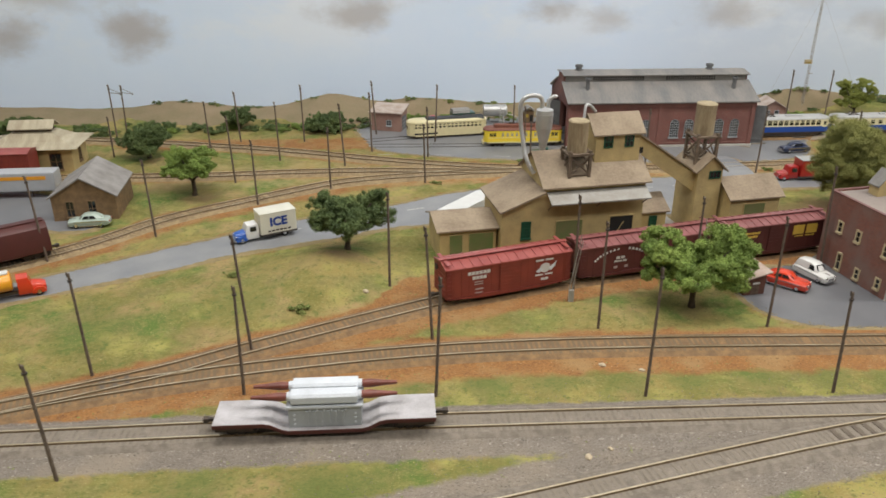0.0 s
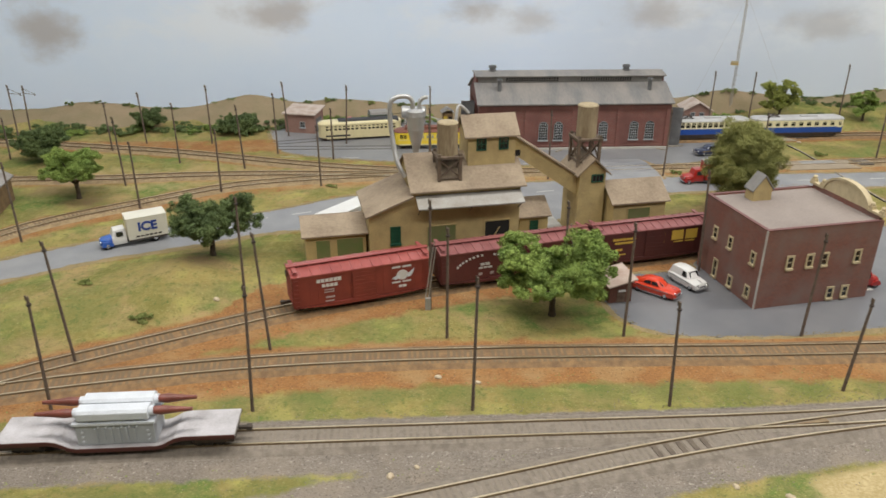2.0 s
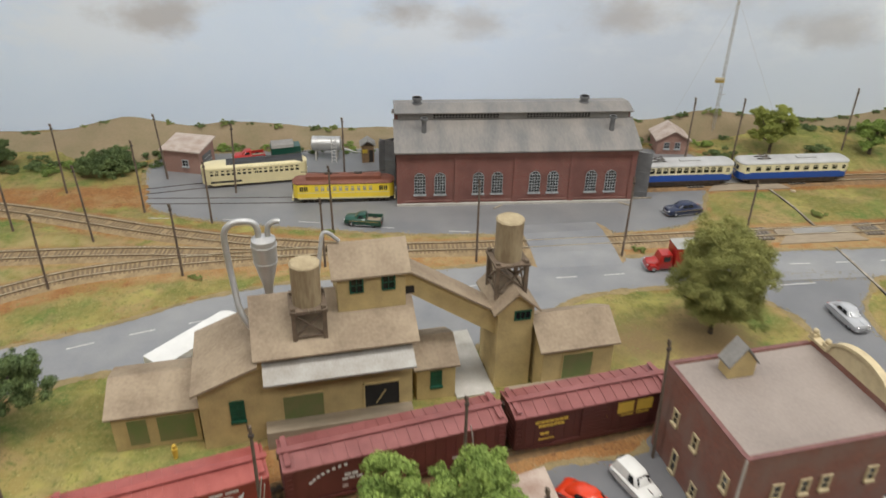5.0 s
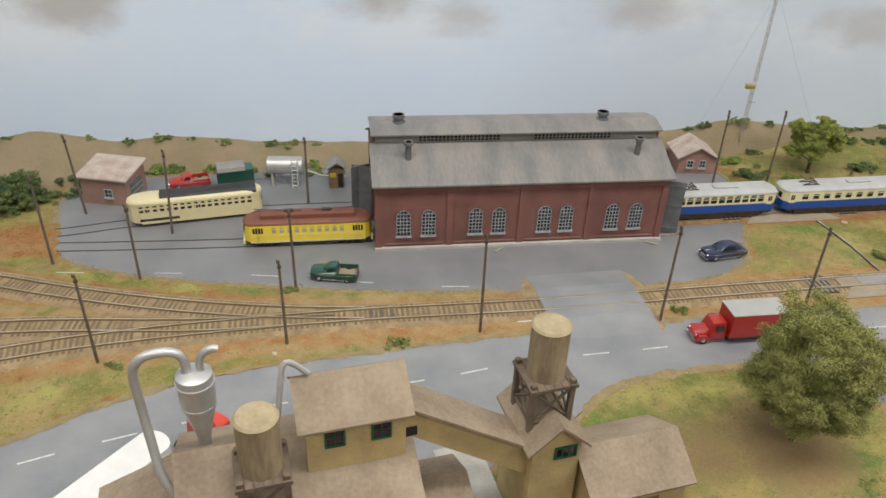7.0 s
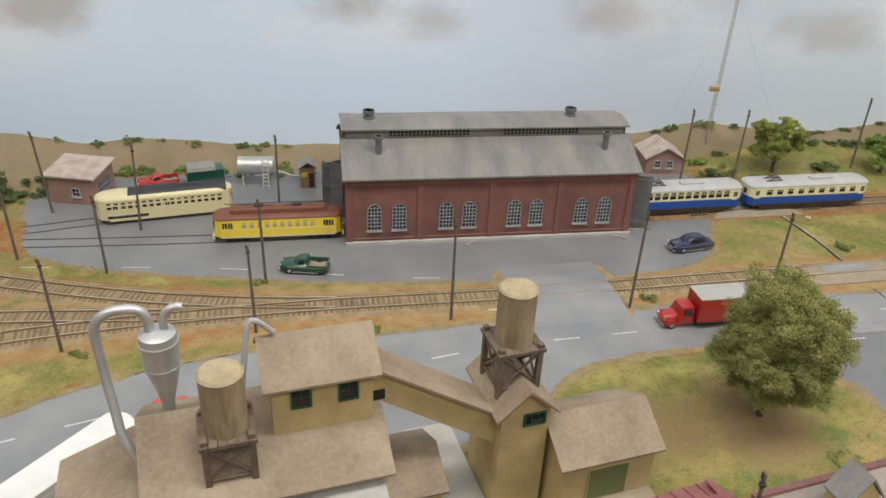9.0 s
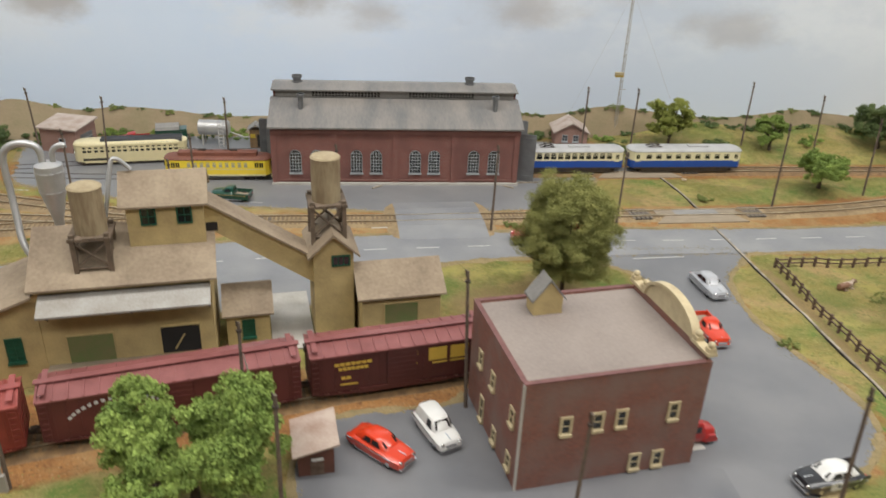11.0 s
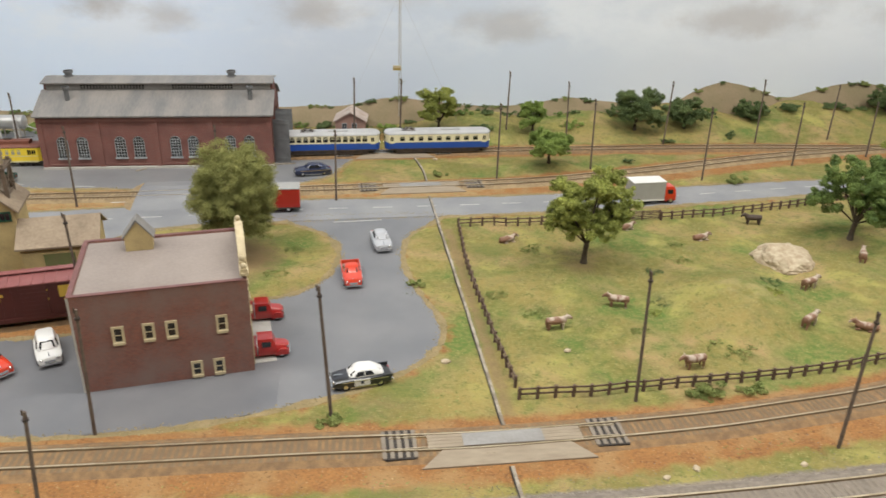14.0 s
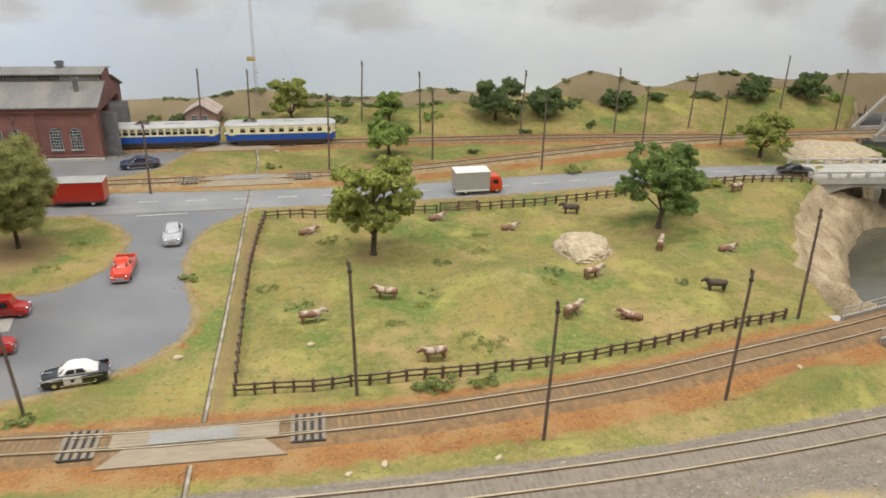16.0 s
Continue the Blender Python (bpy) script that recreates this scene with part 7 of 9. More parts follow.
        bm = B()
        box(bm, -h - 0.03, -h + 0.06, s * 0.66 - 0.12, s * 0.66 + 0.12, 0.62, 0.76)
        part("tail_lamp", bm, P["truckred"], t)
    bm = B()
    box(bm, h - 0.04, h + 0.03, -0.42, 0.42, 0.5, 0.74)
    part("grille", bm, M["chrome"], t)
    bm = B()
    box(bm, h - 0.9, h - 0.2, -0.04, 0.04, 1.0, 1.08)
    part("hood_ornament", bm, M["chrome"], t)
    wheels(t, (1.6 * k, -1.55 * k), w - 0.04)
    return t


P = {
    "red": paint("paint_orange_red", (0.62, 0.045, 0.012)), "white": paint("paint_white", (0.74, 0.73, 0.70)), "black": paint("paint_black", (0.015, 0.016, 0.02)),
    "silver": paint("paint_silver", (0.42, 0.43, 0.45)), "signblue": paint("paint_sign_blue", (0.02, 0.055, 0.27)), "navy": paint("paint_navy", (0.014, 0.022, 0.06)), "green": paint("paint_dark_green", (0.009, 0.062, 0.04)),
    "mint": paint("paint_pale_green", (0.42, 0.50, 0.44)), "truckred": paint("paint_truck_red", (0.38, 0.018, 0.014)), "blue": paint("paint_blue", (0.02, 0.10, 0.42)),
    "orange": paint("paint_orange", (0.80, 0.34, 0.02)), "grey": paint("paint_grey", (0.36, 0.355, 0.33), 0.5), "cream": paint("paint_cream", (0.70, 0.67, 0.56)),
}
car("sedan_car", 66.4, 91.5, -44, P["red"], "orange-red chrome-trimmed sedan parked by the hut", L=5.1)
car("panel_van", 70.5, 93.2, -67, P["white"], "white rounded panel van parked behind the sedan", kind="van", L=4.4)
car("police_car", 97.0, 86.9, 191, P["black"], "black police sedan with white roof and doors", roof=P["white"], L=4.9, fins=True)
car("sedan_car", 100.0, 114.4, -84, P["silver"], "silver sedan turning into the side street", L=5.0)
car("pickup_truck", 96.5, 106.0, -86, P["red"], "orange-red pickup driving down the side street", kind="pickup", L=5.0)
car("sedan_car", 91.4, 139.9, 190, P["navy"], "dark navy sedan parked at the yard edge", L=5.2)
car("pickup_truck", 48.8, 138.7, 170, P["green"], "dark green pickup in the asphalt yard", kind="pickup", L=4.8)
car("sedan_car", -14.8, 112.2, 188, P["mint"], "pale green sedan parked outside the stone shed", L=5.0, z=0.2)
car("sedan_car", 185.8, 129.6, -8, P["black"], "black sedan driving onto the road bridge", L=5.0)


def police_marks():
    for ob in [o for o in scene.objects if o.name == "police_car"]:
        for s in (-1, 1):
            bm = B()
            box(bm, -0.55, 0.75, s * 1.0 - 0.012, s * 1.0 + 0.012, 0.34, 0.95)
            d = part("door", bm, P["white"], ob, "white front door")
            bm = B()
            prism(bm, [(0.1 + 0.16 * math.cos(a), 0.66 + 0.16 * math.sin(a)) for a in np.linspace(0, 2 * math.pi, 10, endpoint=False)], "y", s * 1.02 - 0.006, s * 1.02 + 0.006)
            part("door_badge", bm, P["navy"], d)


police_marks()


def lorry(name, x, y, rot, label, cab, body, L=8.0, roof=None, nose=True, box_h=2.6, box_w=1.25, cabtop=None, z=0.1, stripe=None):
    """A box lorry: bonnet or flat-nosed cab, frame, closed body."""
    t = thing(name, x, y, z, rot, label, "truck", "trucks")
    h = L / 2
    c0 = h - (2.9 if nose else 1.7)
    bm = B()
    if nose:
        shell(bm, [(h, 0.55, 0.45, 0.8, 1.05, 0.4), (h - 0.25, 0.7, 0.4, 0.95, 1.25, 0.45), (h - 1.4, 0.85, 0.4, 1.0, 1.4, 0.6)])
        part("hood", bm, cab, t, smooth=True)
        bm = B()
        shell(bm, [(h - 1.3, 0.95, 0.4, 1.2, 1.42, 0.8), (h - 1.55, 0.95, 0.4, 1.3, 2.15, 0.74), (c0 + 0.1, 0.95, 0.4, 1.3, 2.2, 0.76), (c0, 0.9, 0.4, 1.2, 2.05, 0.7)])
        part("cab", bm, cabtop or cab, t, smooth=True)
        for s in (-1, 1):
            bm = B()
            prism(bm, [(h - 0.05, 0.5), (h - 0.3, 0.92), (h - 0.9, 0.95), (h - 1.4, 0.6), (h - 1.4, 0.35), (h - 0.1, 0.35)], "y", s * 0.86 - 0.17, s * 0.86 + 0.17)
            part("mudguard", bm, cab, t)
        wx0 = h - 1.5
    else:
        shell(bm, [(h, 0.9, 0.4, 1.2, 1.35, 0.75), (h - 0.12, 1.0, 0.38, 1.3, 1.9, 0.8), (h - 0.4, 1.02, 0.38, 1.35, 2.35, 0.82), (c0, 1.02, 0.38, 1.35, 2.4, 0.84)])
        part("cab", bm, cab, t, smooth=True)
        wx0 = h - 0.25
    for s in (-1, 1):
        bm = B()
        a = wx0 - (0.3 if nose else 0.35)
        box(bm, a - 0.75, a, s * 0.96 - 0.07 - (0 if not nose else 0.03), s * 0.96 + 0.05, 1.4, 1.95)
        part("side_window", bm, M["glass"], t)
    bm = B()
    prism(bm, [(wx0 + 0.02, 1.4), (wx0 - 0.22, 2.05), (wx0 - 0.3, 2.05), (wx0 - 0.06, 1.4)], "y", -0.72, 0.72)
    part("windscreen", bm, M["glass"], t)
    bm = B()
    box(bm, -h, h - 0.4, -0.55, 0.55, 0.42, 0.66)
    part("chassis", bm, M["iron"], t)
    bm = B()
    box(bm, h - 0.02, h + 0.1, -0.85, 0.85, 0.36, 0.52)
    part("bumper", bm, M["chrome"], t)
    bm = B()
    box(bm, -h, c0 - 0.15, -box_w, box_w, 0.68, 0.68 + box_h)
    part("box_body", bm, body, t, bevel=0.06)
    bm = B()
    box(bm, -h - 0.03, c0 - 0.12, -box_w - 0.03, box_w + 0.03, 0.66 + box_h, 0.74 + box_h)
    part("box_roof", bm, roof or body, t)
    for s in (-1, 1):
        bm = B()
        box(bm, -h, c0 - 0.15, s * box_w - 0.05, s * box_w + 0.05, 0.6, 0.78)
        part("skirt_rail", bm, stripe or M["iron"], t)
        bm = B()
        sphere(bm, (h - 0.1, s * 0.66, 0.9), 0.13, 8)
        part("headlight", bm, M["chrome"], t, smooth=True)
    wheels(t, (h - 0.75, -h + 1.5), 1.0, 0.45)
    return t


ice = lorry("ice_truck", 8.0, 107.6, 207, "white and blue ice delivery truck driving along the road", P["blue"], P["cream"], 7.6, nose=True, cabtop=P["white"], box_h=2.7)
lorry("box_truck", 86.0, 126.0, 181, "red box truck with a pale grey roof on the road", P["truckred"], P["truckred"], 8.6, roof=P["grey"], box_h=2.5)
lorry("box_truck", 137.2, 126.2, 4, "red flat-nosed truck with a grey box body on the road", P["red"], P["grey"], 6.5, roof=P["white"], nose=False, box_h=2.5, stripe=P["white"])


def ice_sign():
    """The word on both sides of the ice truck's box."""
    for s, turn in ((1, 180), (-1, 0)):
        cu = bpy.data.curves.new("ice_sign", "FONT")
        cu.body, cu.size, cu.align_x, cu.align_y, cu.extrude, cu.offset = "ICE", 1.5 * U, "CENTER", "CENTER", 0.0002, 0.0006
        tmp = bpy.data.objects.new("ice_sign_text", cu)
        scene.collection.objects.link(tmp)
        me = bpy.data.meshes.new_from_object(tmp.evaluated_get(bpy.context.evaluated_depsgraph_get()))
        bpy.data.objects.remove(tmp)
        me.materials.clear()
        me.materials.append(P["signblue"])
        ob = new("sign_lettering", me)
        ob.parent = ice
        ob.matrix_basis = pose(-1.5 * U, s * 1.275 * U, 2.2 * U, 90, 0, turn)
        tagged(ob, "dark blue letters reading ICE")
        for i in range(6):
            bm = B()
            box(bm, -3.0 + i * 0.5, -2.62 + i * 0.5, s * 1.26 - 0.012, s * 1.26 + 0.012, 1.0, 1.2)
            part("lettering_bar", bm, M["iron"], ice)


ice_sign()


def tanker():
    t = thing("tanker_truck", -16.6, 92.4, 0.1, 27, "orange tank truck with a red cab on the road", "truck", "trucks")
    bm = B()
    shell(bm, [(4.2, 0.55, 0.45, 0.8, 1.05, 0.4), (3.9, 0.7, 0.4, 0.95, 1.25, 0.45), (2.8, 0.85, 0.4, 1.0, 1.4, 0.6)])
    part("hood", bm, P["red"], t, smooth=True)
    bm = B()
    shell(bm, [(2.9, 0.95, 0.4, 1.2, 1.42, 0.8), (2.65, 0.95, 0.4, 1.3, 2.15, 0.74), (1.6, 0.95, 0.4, 1.3, 2.2, 0.76)])
    part("cab", bm, P["red"], t, smooth=True)
    for s in (-1, 1):
        bm = B()
        prism(bm, [(4.15, 0.5), (3.9, 0.92), (3.3, 0.95), (2.8, 0.6), (2.8, 0.35), (4.1, 0.35)], "y", s * 0.86 - 0.17, s * 0.86 + 0.17)
        part("mudguard", bm, P["red"], t)
    bm = B()
    loft(bm, [[(x, r * 1.2 * math.cos(a), 1.85 + r * math.sin(a)) for a in (2 * math.pi * i / 20 for i in range(20))] for x, r in ((1.2, 0.8), (1.1, 1.0), (-4.0, 1.0), (-4.1, 0.8))])
    part("tank", bm, P["orange"], t, "orange oval tank", smooth=True)
    bm = B()
    box(bm, -3.8, 1.0, -0.45, 0.45, 2.8, 2.95)
    part("catwalk", bm, P["white"], t)
    bm = B()
    box(bm, -4.0, 3.8, -0.55, 0.55, 0.45, 0.8)
    part("chassis", bm, M["iron"], t)
    wheels(t, (3.45, -2.6), 1.0, 0.45)


tanker()


def semi_trailer(x, y, rot, label, skin, L, z=0.1, trim=None, low=0.0):
    t = thing("semi_trailer", x, y, z, rot, label, "trailer", "semi trailers")
    h = L / 2
    bm = B()
    nose = [(h - 0.9 + 0.9 * math.sin(a), 1.35 * math.cos(a)) for a in np.linspace(math.pi, 0, 13)] if low else [(h, -1.35), (h, 1.35)]
    prism(bm, [(-h, -1.35)] + nose + [(-h, 1.35)], "z", 0.9 - low * 0.3, 3.6 - low)
    part("body", bm, skin, t, bevel=0.05 if low else 0.2)
    for s in (-1, 1):
        bm = B()
        box(bm, -h + 0.2, h - 1.1, s * 1.36 - 0.02, s * 1.36 + 0.02, 2.6 - low, 3.1 - low)
        part("side_stripe", bm, trim or skin, t)
        bm = B()
        box(bm, h * 0.45 - 0.06, h * 0.45 + 0.06, s * 0.8 - 0.06, s * 0.8 + 0.06, 0.0, 0.9 - low * 0.3)
        part("landing_leg", bm, M["iron"], t)
    bm = B()
    box(bm, -h + 0.4, h - 0.8, -0.7, 0.7, 0.7 - low * 0.3, 0.9 - low * 0.3)
    part("chassis", bm, M["iron"], t)
    wheels(t, (-h + 1.0, -h + 2.0), 1.2, 0.45)
    return t


semi_trailer(33.6, 111.3, 50.5, "plain white semi trailer parked behind the mill", P["white"], 9.6, z=0.08, low=0.7)
semi_trailer(-29.5, 124.0, 3, "silver semi trailer with orange stripes beside the depot", P["silver"], 12.5, 0.2, P["orange"])


def tractor_cab():
    t = thing("tractor_cab", 38.9, 116.9, 0.1, 50, "red truck cab in front of the white trailer", "truck")
    bm = B()
    shell(bm, [(1.9, 0.8, 0.4, 1.0, 1.2, 0.6), (0.6, 0.95, 0.4, 1.2, 1.4, 0.7), (0.4, 0.95, 0.4, 1.3, 2.3, 0.75), (-0.7, 0.95, 0.4, 1.3, 2.3, 0.75)])
    part("cab", bm, P["red"], t, smooth=True)
    bm = B()
    box(bm, -2.2, 1.7, -0.5, 0.5, 0.4, 0.65)
    part("chassis", bm, M["iron"], t)
    wheels(t, (1.2, -1.6), 1.0, 0.45)


tractor_cab()


def fire_engine(x, y, rot, label):
    t = thing("fire_engine", x, y, 0.1, rot, label, "fire engine", "fire engines")
    t.matrix_basis = t.matrix_basis @ Matrix.Diagonal((0.85, 0.85, 0.85, 1))
    bm = B()
    shell(bm, [(2.9, 0.6, 0.45, 0.8, 1.05, 0.4), (2.6, 0.75, 0.4, 1.0, 1.3, 0.5), (1.5, 0.9, 0.4, 1.05, 1.45, 0.65)])
    part("hood", bm, P["truckred"], t, smooth=True)
    bm = B()
    shell(bm, [(1.6, 1.0, 0.4, 1.2, 1.45, 0.85), (1.3, 1.0, 0.4, 1.35, 2.2, 0.8), (-0.2, 1.0, 0.4, 1.35, 2.25, 0.8)])
    part("cab", bm, P["truckred"], t, smooth=True)
    for s in (-1, 1):
        bm = B()
        box(bm, 0.2, 1.1, s * 0.96 - 0.1, s * 0.96 + 0.05, 1.4, 1.95)
        part("side_window", bm, M["glass"], t)
        bm = B()
        prism(bm, [(2.85, 0.5), (2.6, 0.95), (2.0, 1.0), (1.5, 0.6), (1.5, 0.35), (2.8, 0.35)], "y", s * 0.9 - 0.17, s * 0.9 + 0.17)
        part("mudguard", bm, P["truckred"], t)
        bm = B()
        sphere(bm, (2.75, s * 0.6, 0.95), 0.14, 8)
        part("headlight", bm, M["chrome"], t)
    bm = B()
    box(bm, -3.6, -0.3, -1.05, 1.05, 0.5, 1.7)
    part("pump_body", bm, P["truckred"], t)
    bm = B()
    box(bm, 2.85, 2.98, -0.85, 0.85, 0.36, 0.52)
    part("bumper", bm, M["chrome"], t)
    wheels(t, (2.15, -2.4), 1.02, 0.45)


fire_engine(87.5, 98.2, 8, "dark red fire engine nosing out of the firehouse bay")
fire_engine(88.4, 91.8, 8, "red fire engine nosing out of the firehouse bay")


# ---------------------------------------------------------------- trees and shrubs
def leaf_cloud(clusters, per, size, rnd, flat=0.8, fill=0.72, jit=0.8):
    """Small leaf flakes over many uneven clumps; returns verts and faces in centimetres."""
    rng = np.random.default_rng(rnd.randrange(10**6))
    out = []
    for cx, cy, cz, r in clusters:
        n = max(6, int(per * r**2))
        d = rng.normal(size=(n, 3))
        d /= np.linalg.norm(d, axis=1)[:, None]
        k = r * (fill + (1.08 - fill) * rng.random(n) ** 0.6)
        p = np.array([cx, cy, cz]) + d * np.array([1, 1, flat]) * k[:, None]
        nrm = d + rng.uniform((-1, -1, -0.6), (1, 1, 1.2), (n, 3)) * jit
        nrm /= np.linalg.norm(nrm, axis=1)[:, None]
        a = np.cross(nrm, rng.normal(size=(n, 3)))
        a /= np.linalg.norm(a, axis=1)[:, None]
        b = np.cross(nrm, a)
        s = size * rng.uniform(0.6, 1.35, (n, 1))
        out.append(np.stack([p - a * s, p + b * s * 0.62 + nrm * s * 0.25, p + a * s, p - b * s * 0.62], 1).reshape(-1, 3))
    verts = np.vstack(out)
    return verts, np.arange(len(verts)).reshape(-1, 4)


def cloud_mesh(name, verts, faces, material):
    me = bpy.data.meshes.new(name)
    me.from_pydata((np.array([tuple(v) for v in verts]) * U).tolist(), [], [list(f) for f in faces] if not isinstance(faces, np.ndarray) else faces.tolist())
    me.materials.append(material)
    return me


def tree(x, y, h, w, leaf, label, seed, trunk=0.28, low=0.3, size=0.2, per=150, fuzzy=False, lean=0.0, z=None, vee=False):
    rnd = random.Random(seed)
    z = ground_z(x, y) if z is None else z
    t = thing("tree", x, y, z - 0.15, rnd.uniform(0, 0.1), label, "tree", "trees")
    cz, rz, rw = h * (low + 1) / 2, h * (1 - low) / 2, w / 2
    bm = B()
    fork = (lean * h * 0.5, 0, h * max(low - 0.04, 0.2))
    tube(bm, smooth_line([(0, 0, 0), (lean * h * 0.2, 0.1, fork[2] * 0.5), fork], 0.4), 0.3 * trunk / 0.28, 8)
    cyl(bm, (0, 0, -0.3), (0.02, 0, 0.9), trunk * 1.8, trunk * 1.0, 8)
    part("trunk", bm, M["bark"], t, smooth=True)
    lobes, clusters = [], []
    turn = rnd.uniform(0, 6.28)
    for i in range(11):
        a, zz = turn + 2.4 * i + rnd.uniform(-0.5, 0.5), 0.72 - 1.5 * (i + 0.3) / 11
        rr = math.sqrt(1 - min(max(zz, 0), 0.9) ** 2) * rnd.uniform(0.48, 0.84)
        if vee and i < 6:  # the crown parts into two tops
            a, rr = math.pi * (i % 2) + rnd.uniform(-0.6, 0.6), rnd.uniform(0.55, 0.8)
        lobes.append((lean * h + rw * rr * math.cos(a), rw * rr * math.sin(a), cz + rz * zz * rnd.uniform(0.7, 1.0), rw * rnd.uniform(0.26, 0.44)))
    if fuzzy:  # one fine rounded puff with a bumpy outline
        for _ in range(900):
            d = Vector((rnd.gauss(0, 1), rnd.gauss(0, 1), rnd.gauss(0, 1))).normalized()
            k = (0.35 + 0.58 * rnd.random() ** 0.6) * (1.0 + 0.34 * noise.noise(d * 2.3 + Vector((seed, 0, 0))))
            clusters.append((lean * h + d.x * rw * k, d.y * rw * k, cz + d.z * rz * k, rw * rnd.uniform(0.09, 0.17)))
    else:
        for lx, ly, lz, lr in lobes + [(lean * h, 0, cz - rz * (0.0 if vee else 0.2), rw * (0.62 if vee else 0.5))]:
            for _ in range(28):
                d = Vector((rnd.gauss(0, 1), rnd.gauss(0, 1), rnd.gauss(0.15, 0.75))).normalized() * lr * rnd.uniform(0.15, 1.3) ** 0.6
                clusters.append((lx + d.x, ly + d.y, lz + d.z * 0.72, rw * rnd.uniform(0.06, 0.15)))
    bm = B()
    sphere(bm, fork, trunk * 1.15, 8)
    part("crotch", bm, M["bark"], t, smooth=True)
    for lx, ly, lz, lr in lobes:
        bm = B()
        mid = ((fork[0] + lx) / 2 * 0.9, ly * 0.45, (fork[2] + lz) / 2)
        tube(bm, smooth_line([fork, mid, (lx, ly, lz)], 0.6), trunk * 0.40, 6)
        part("limb", bm, M["bark"], t)
    v, f = leaf_cloud(clusters, per * (0.30 if fuzzy else 4.2), size * (0.92 if fuzzy else 0.42), rnd, 0.8, 0.05, 1.0)
    ob = new("crown", cloud_mesh("crown", v, f, LEAF[leaf]))
    ob.parent = t
    tagged(ob, "crown of many small foam leaf clumps")
    return t


tree(54.6, 87.3, 8.2, 10.2, "mid", "bright green leafy tree on the grass by the siding", 11, low=0.32, size=0.26, per=240, vee=True)
tree(18.6, 101.5, 7.5, 9.4, "dark", "dark green spreading tree beside the road", 12, low=0.3, size=0.22, per=230, lean=0.03)
tree(84.3, 112.6, 12.9, 9.8, "olive", "fuzzy olive round tree behind the firehouse", 13, low=0.14, size=0.07, per=2300, fuzzy=True, trunk=0.2)
tree(122.0, 107.0, 12.0, 9.2, "lime", "yellow-green leafy tree in the cow pasture", 14, low=0.2, size=0.26, per=210, lean=0.02)
tree(156.0, 110.4, 10.6, 9.2, "deep", "green round tree in the cow pasture", 15, low=0.24, size=0.24, per=230, lean=0.03)
tree(126.6, 140.6, 4.9, 7.2, "mid", "small green tree between the two rear tracks", 16, low=0.34, size=0.2, per=280, trunk=0.2)
tree(185.0, 138.0, 7.6, 7.6, "lime", "yellow-green tree near the road bridge", 17, low=0.2, size=0.22, per=230)
tree(-4.4, 123.6, 7.4, 8.0, "mid", "green spreading tree between tracks", 18, low=0.34, size=0.22, per=240)
tree(-15.8, 141.0, 5.8, 7.8, "dark", "dark green low tree beyond the depot track", 19, low=0.16, size=0.22, per=240)
tree(112.0, 158.4, 8.8, 6.8, "lime", "tall yellow-green tree behind the railcars", 20, low=0.18, size=0.2, per=280, trunk=0.2)
tree(128.2, 157.8, 6.2, 5.4, "mid", "green tree on the grassy rear slope", 21, low=0.2, size=0.2, per=280, trunk=0.2)
tree(146.8, 158.6, 7.8, 8.8, "dark", "broad dark green tree on the rear slope", 22, low=0.14, size=0.2, per=260, trunk=0.22)
tree(155.4, 157.6, 5.4, 7.0, "dark", "olive green bushy tree on the rear slope", 23, low=0.1, size=0.2, per=260, trunk=0.2)
tree(197.5, 163.0, 4.6, 6.2, "dark", "dark green tree near the painted hills", 24, low=0.12, size=0.2, per=260, trunk=0.2)
tree(207.0, 161.0, 5.2, 7.0, "dark", "dark green tree on the far bank slope", 25, low=0.12, size=0.2, per=260, trunk=0.2)
tree(222.0, 160.0, 5.6, 7.5, "mid", "green tree beside the truss bridge", 26, low=0.12, size=0.2, per=240, trunk=0.2)
tree(-4.5, 158.5, 4.4, 5.6, "dark", "dark green tree before the painted hills", 27, low=0.16, size=0.2, per=260, trunk=0.18)
tree(11.8, 156.5, 3.4, 7.4, "dark", "low dark green bushy tree at the yard edge", 28, low=0.08, size=0.2, per=260, trunk=0.16)
tree(171.0, 163.5, 3.4, 6.0, "dark", "low dark tree on the grassy rear slope", 29, low=0.08, size=0.2, per=260, trunk=0.16)
tree(-40.0, 150, 5.0, 8.0, "dark", "dark green tree behind the depot", 30, low=0.1, size=0.2, per=240)


def bush(x, y, r, leaf, seed, label="small rough green shrub on the ground", z=None):
    rnd = random.Random(seed)
    cl = [(rnd.gauss(0, 0.55) * r, rnd.gauss(0, 0.4) * r, r * rnd.uniform(0.1, 0.62), r * rnd.uniform(0.14, 0.4)) for _ in range(15)]
    v, f = leaf_cloud(cl, 1100 if r < 1 else 800, 0.085, rnd, 0.55, 0.3)
    ob = new("shrub", cloud_mesh("shrub", v, f, LEAF[leaf]))
    ob.matrix_basis = at_cm(x, y, (ground_z(x, y) if z is None else z) - 0.05)
    return tagged(ob, label, "shrub", "shrubs")


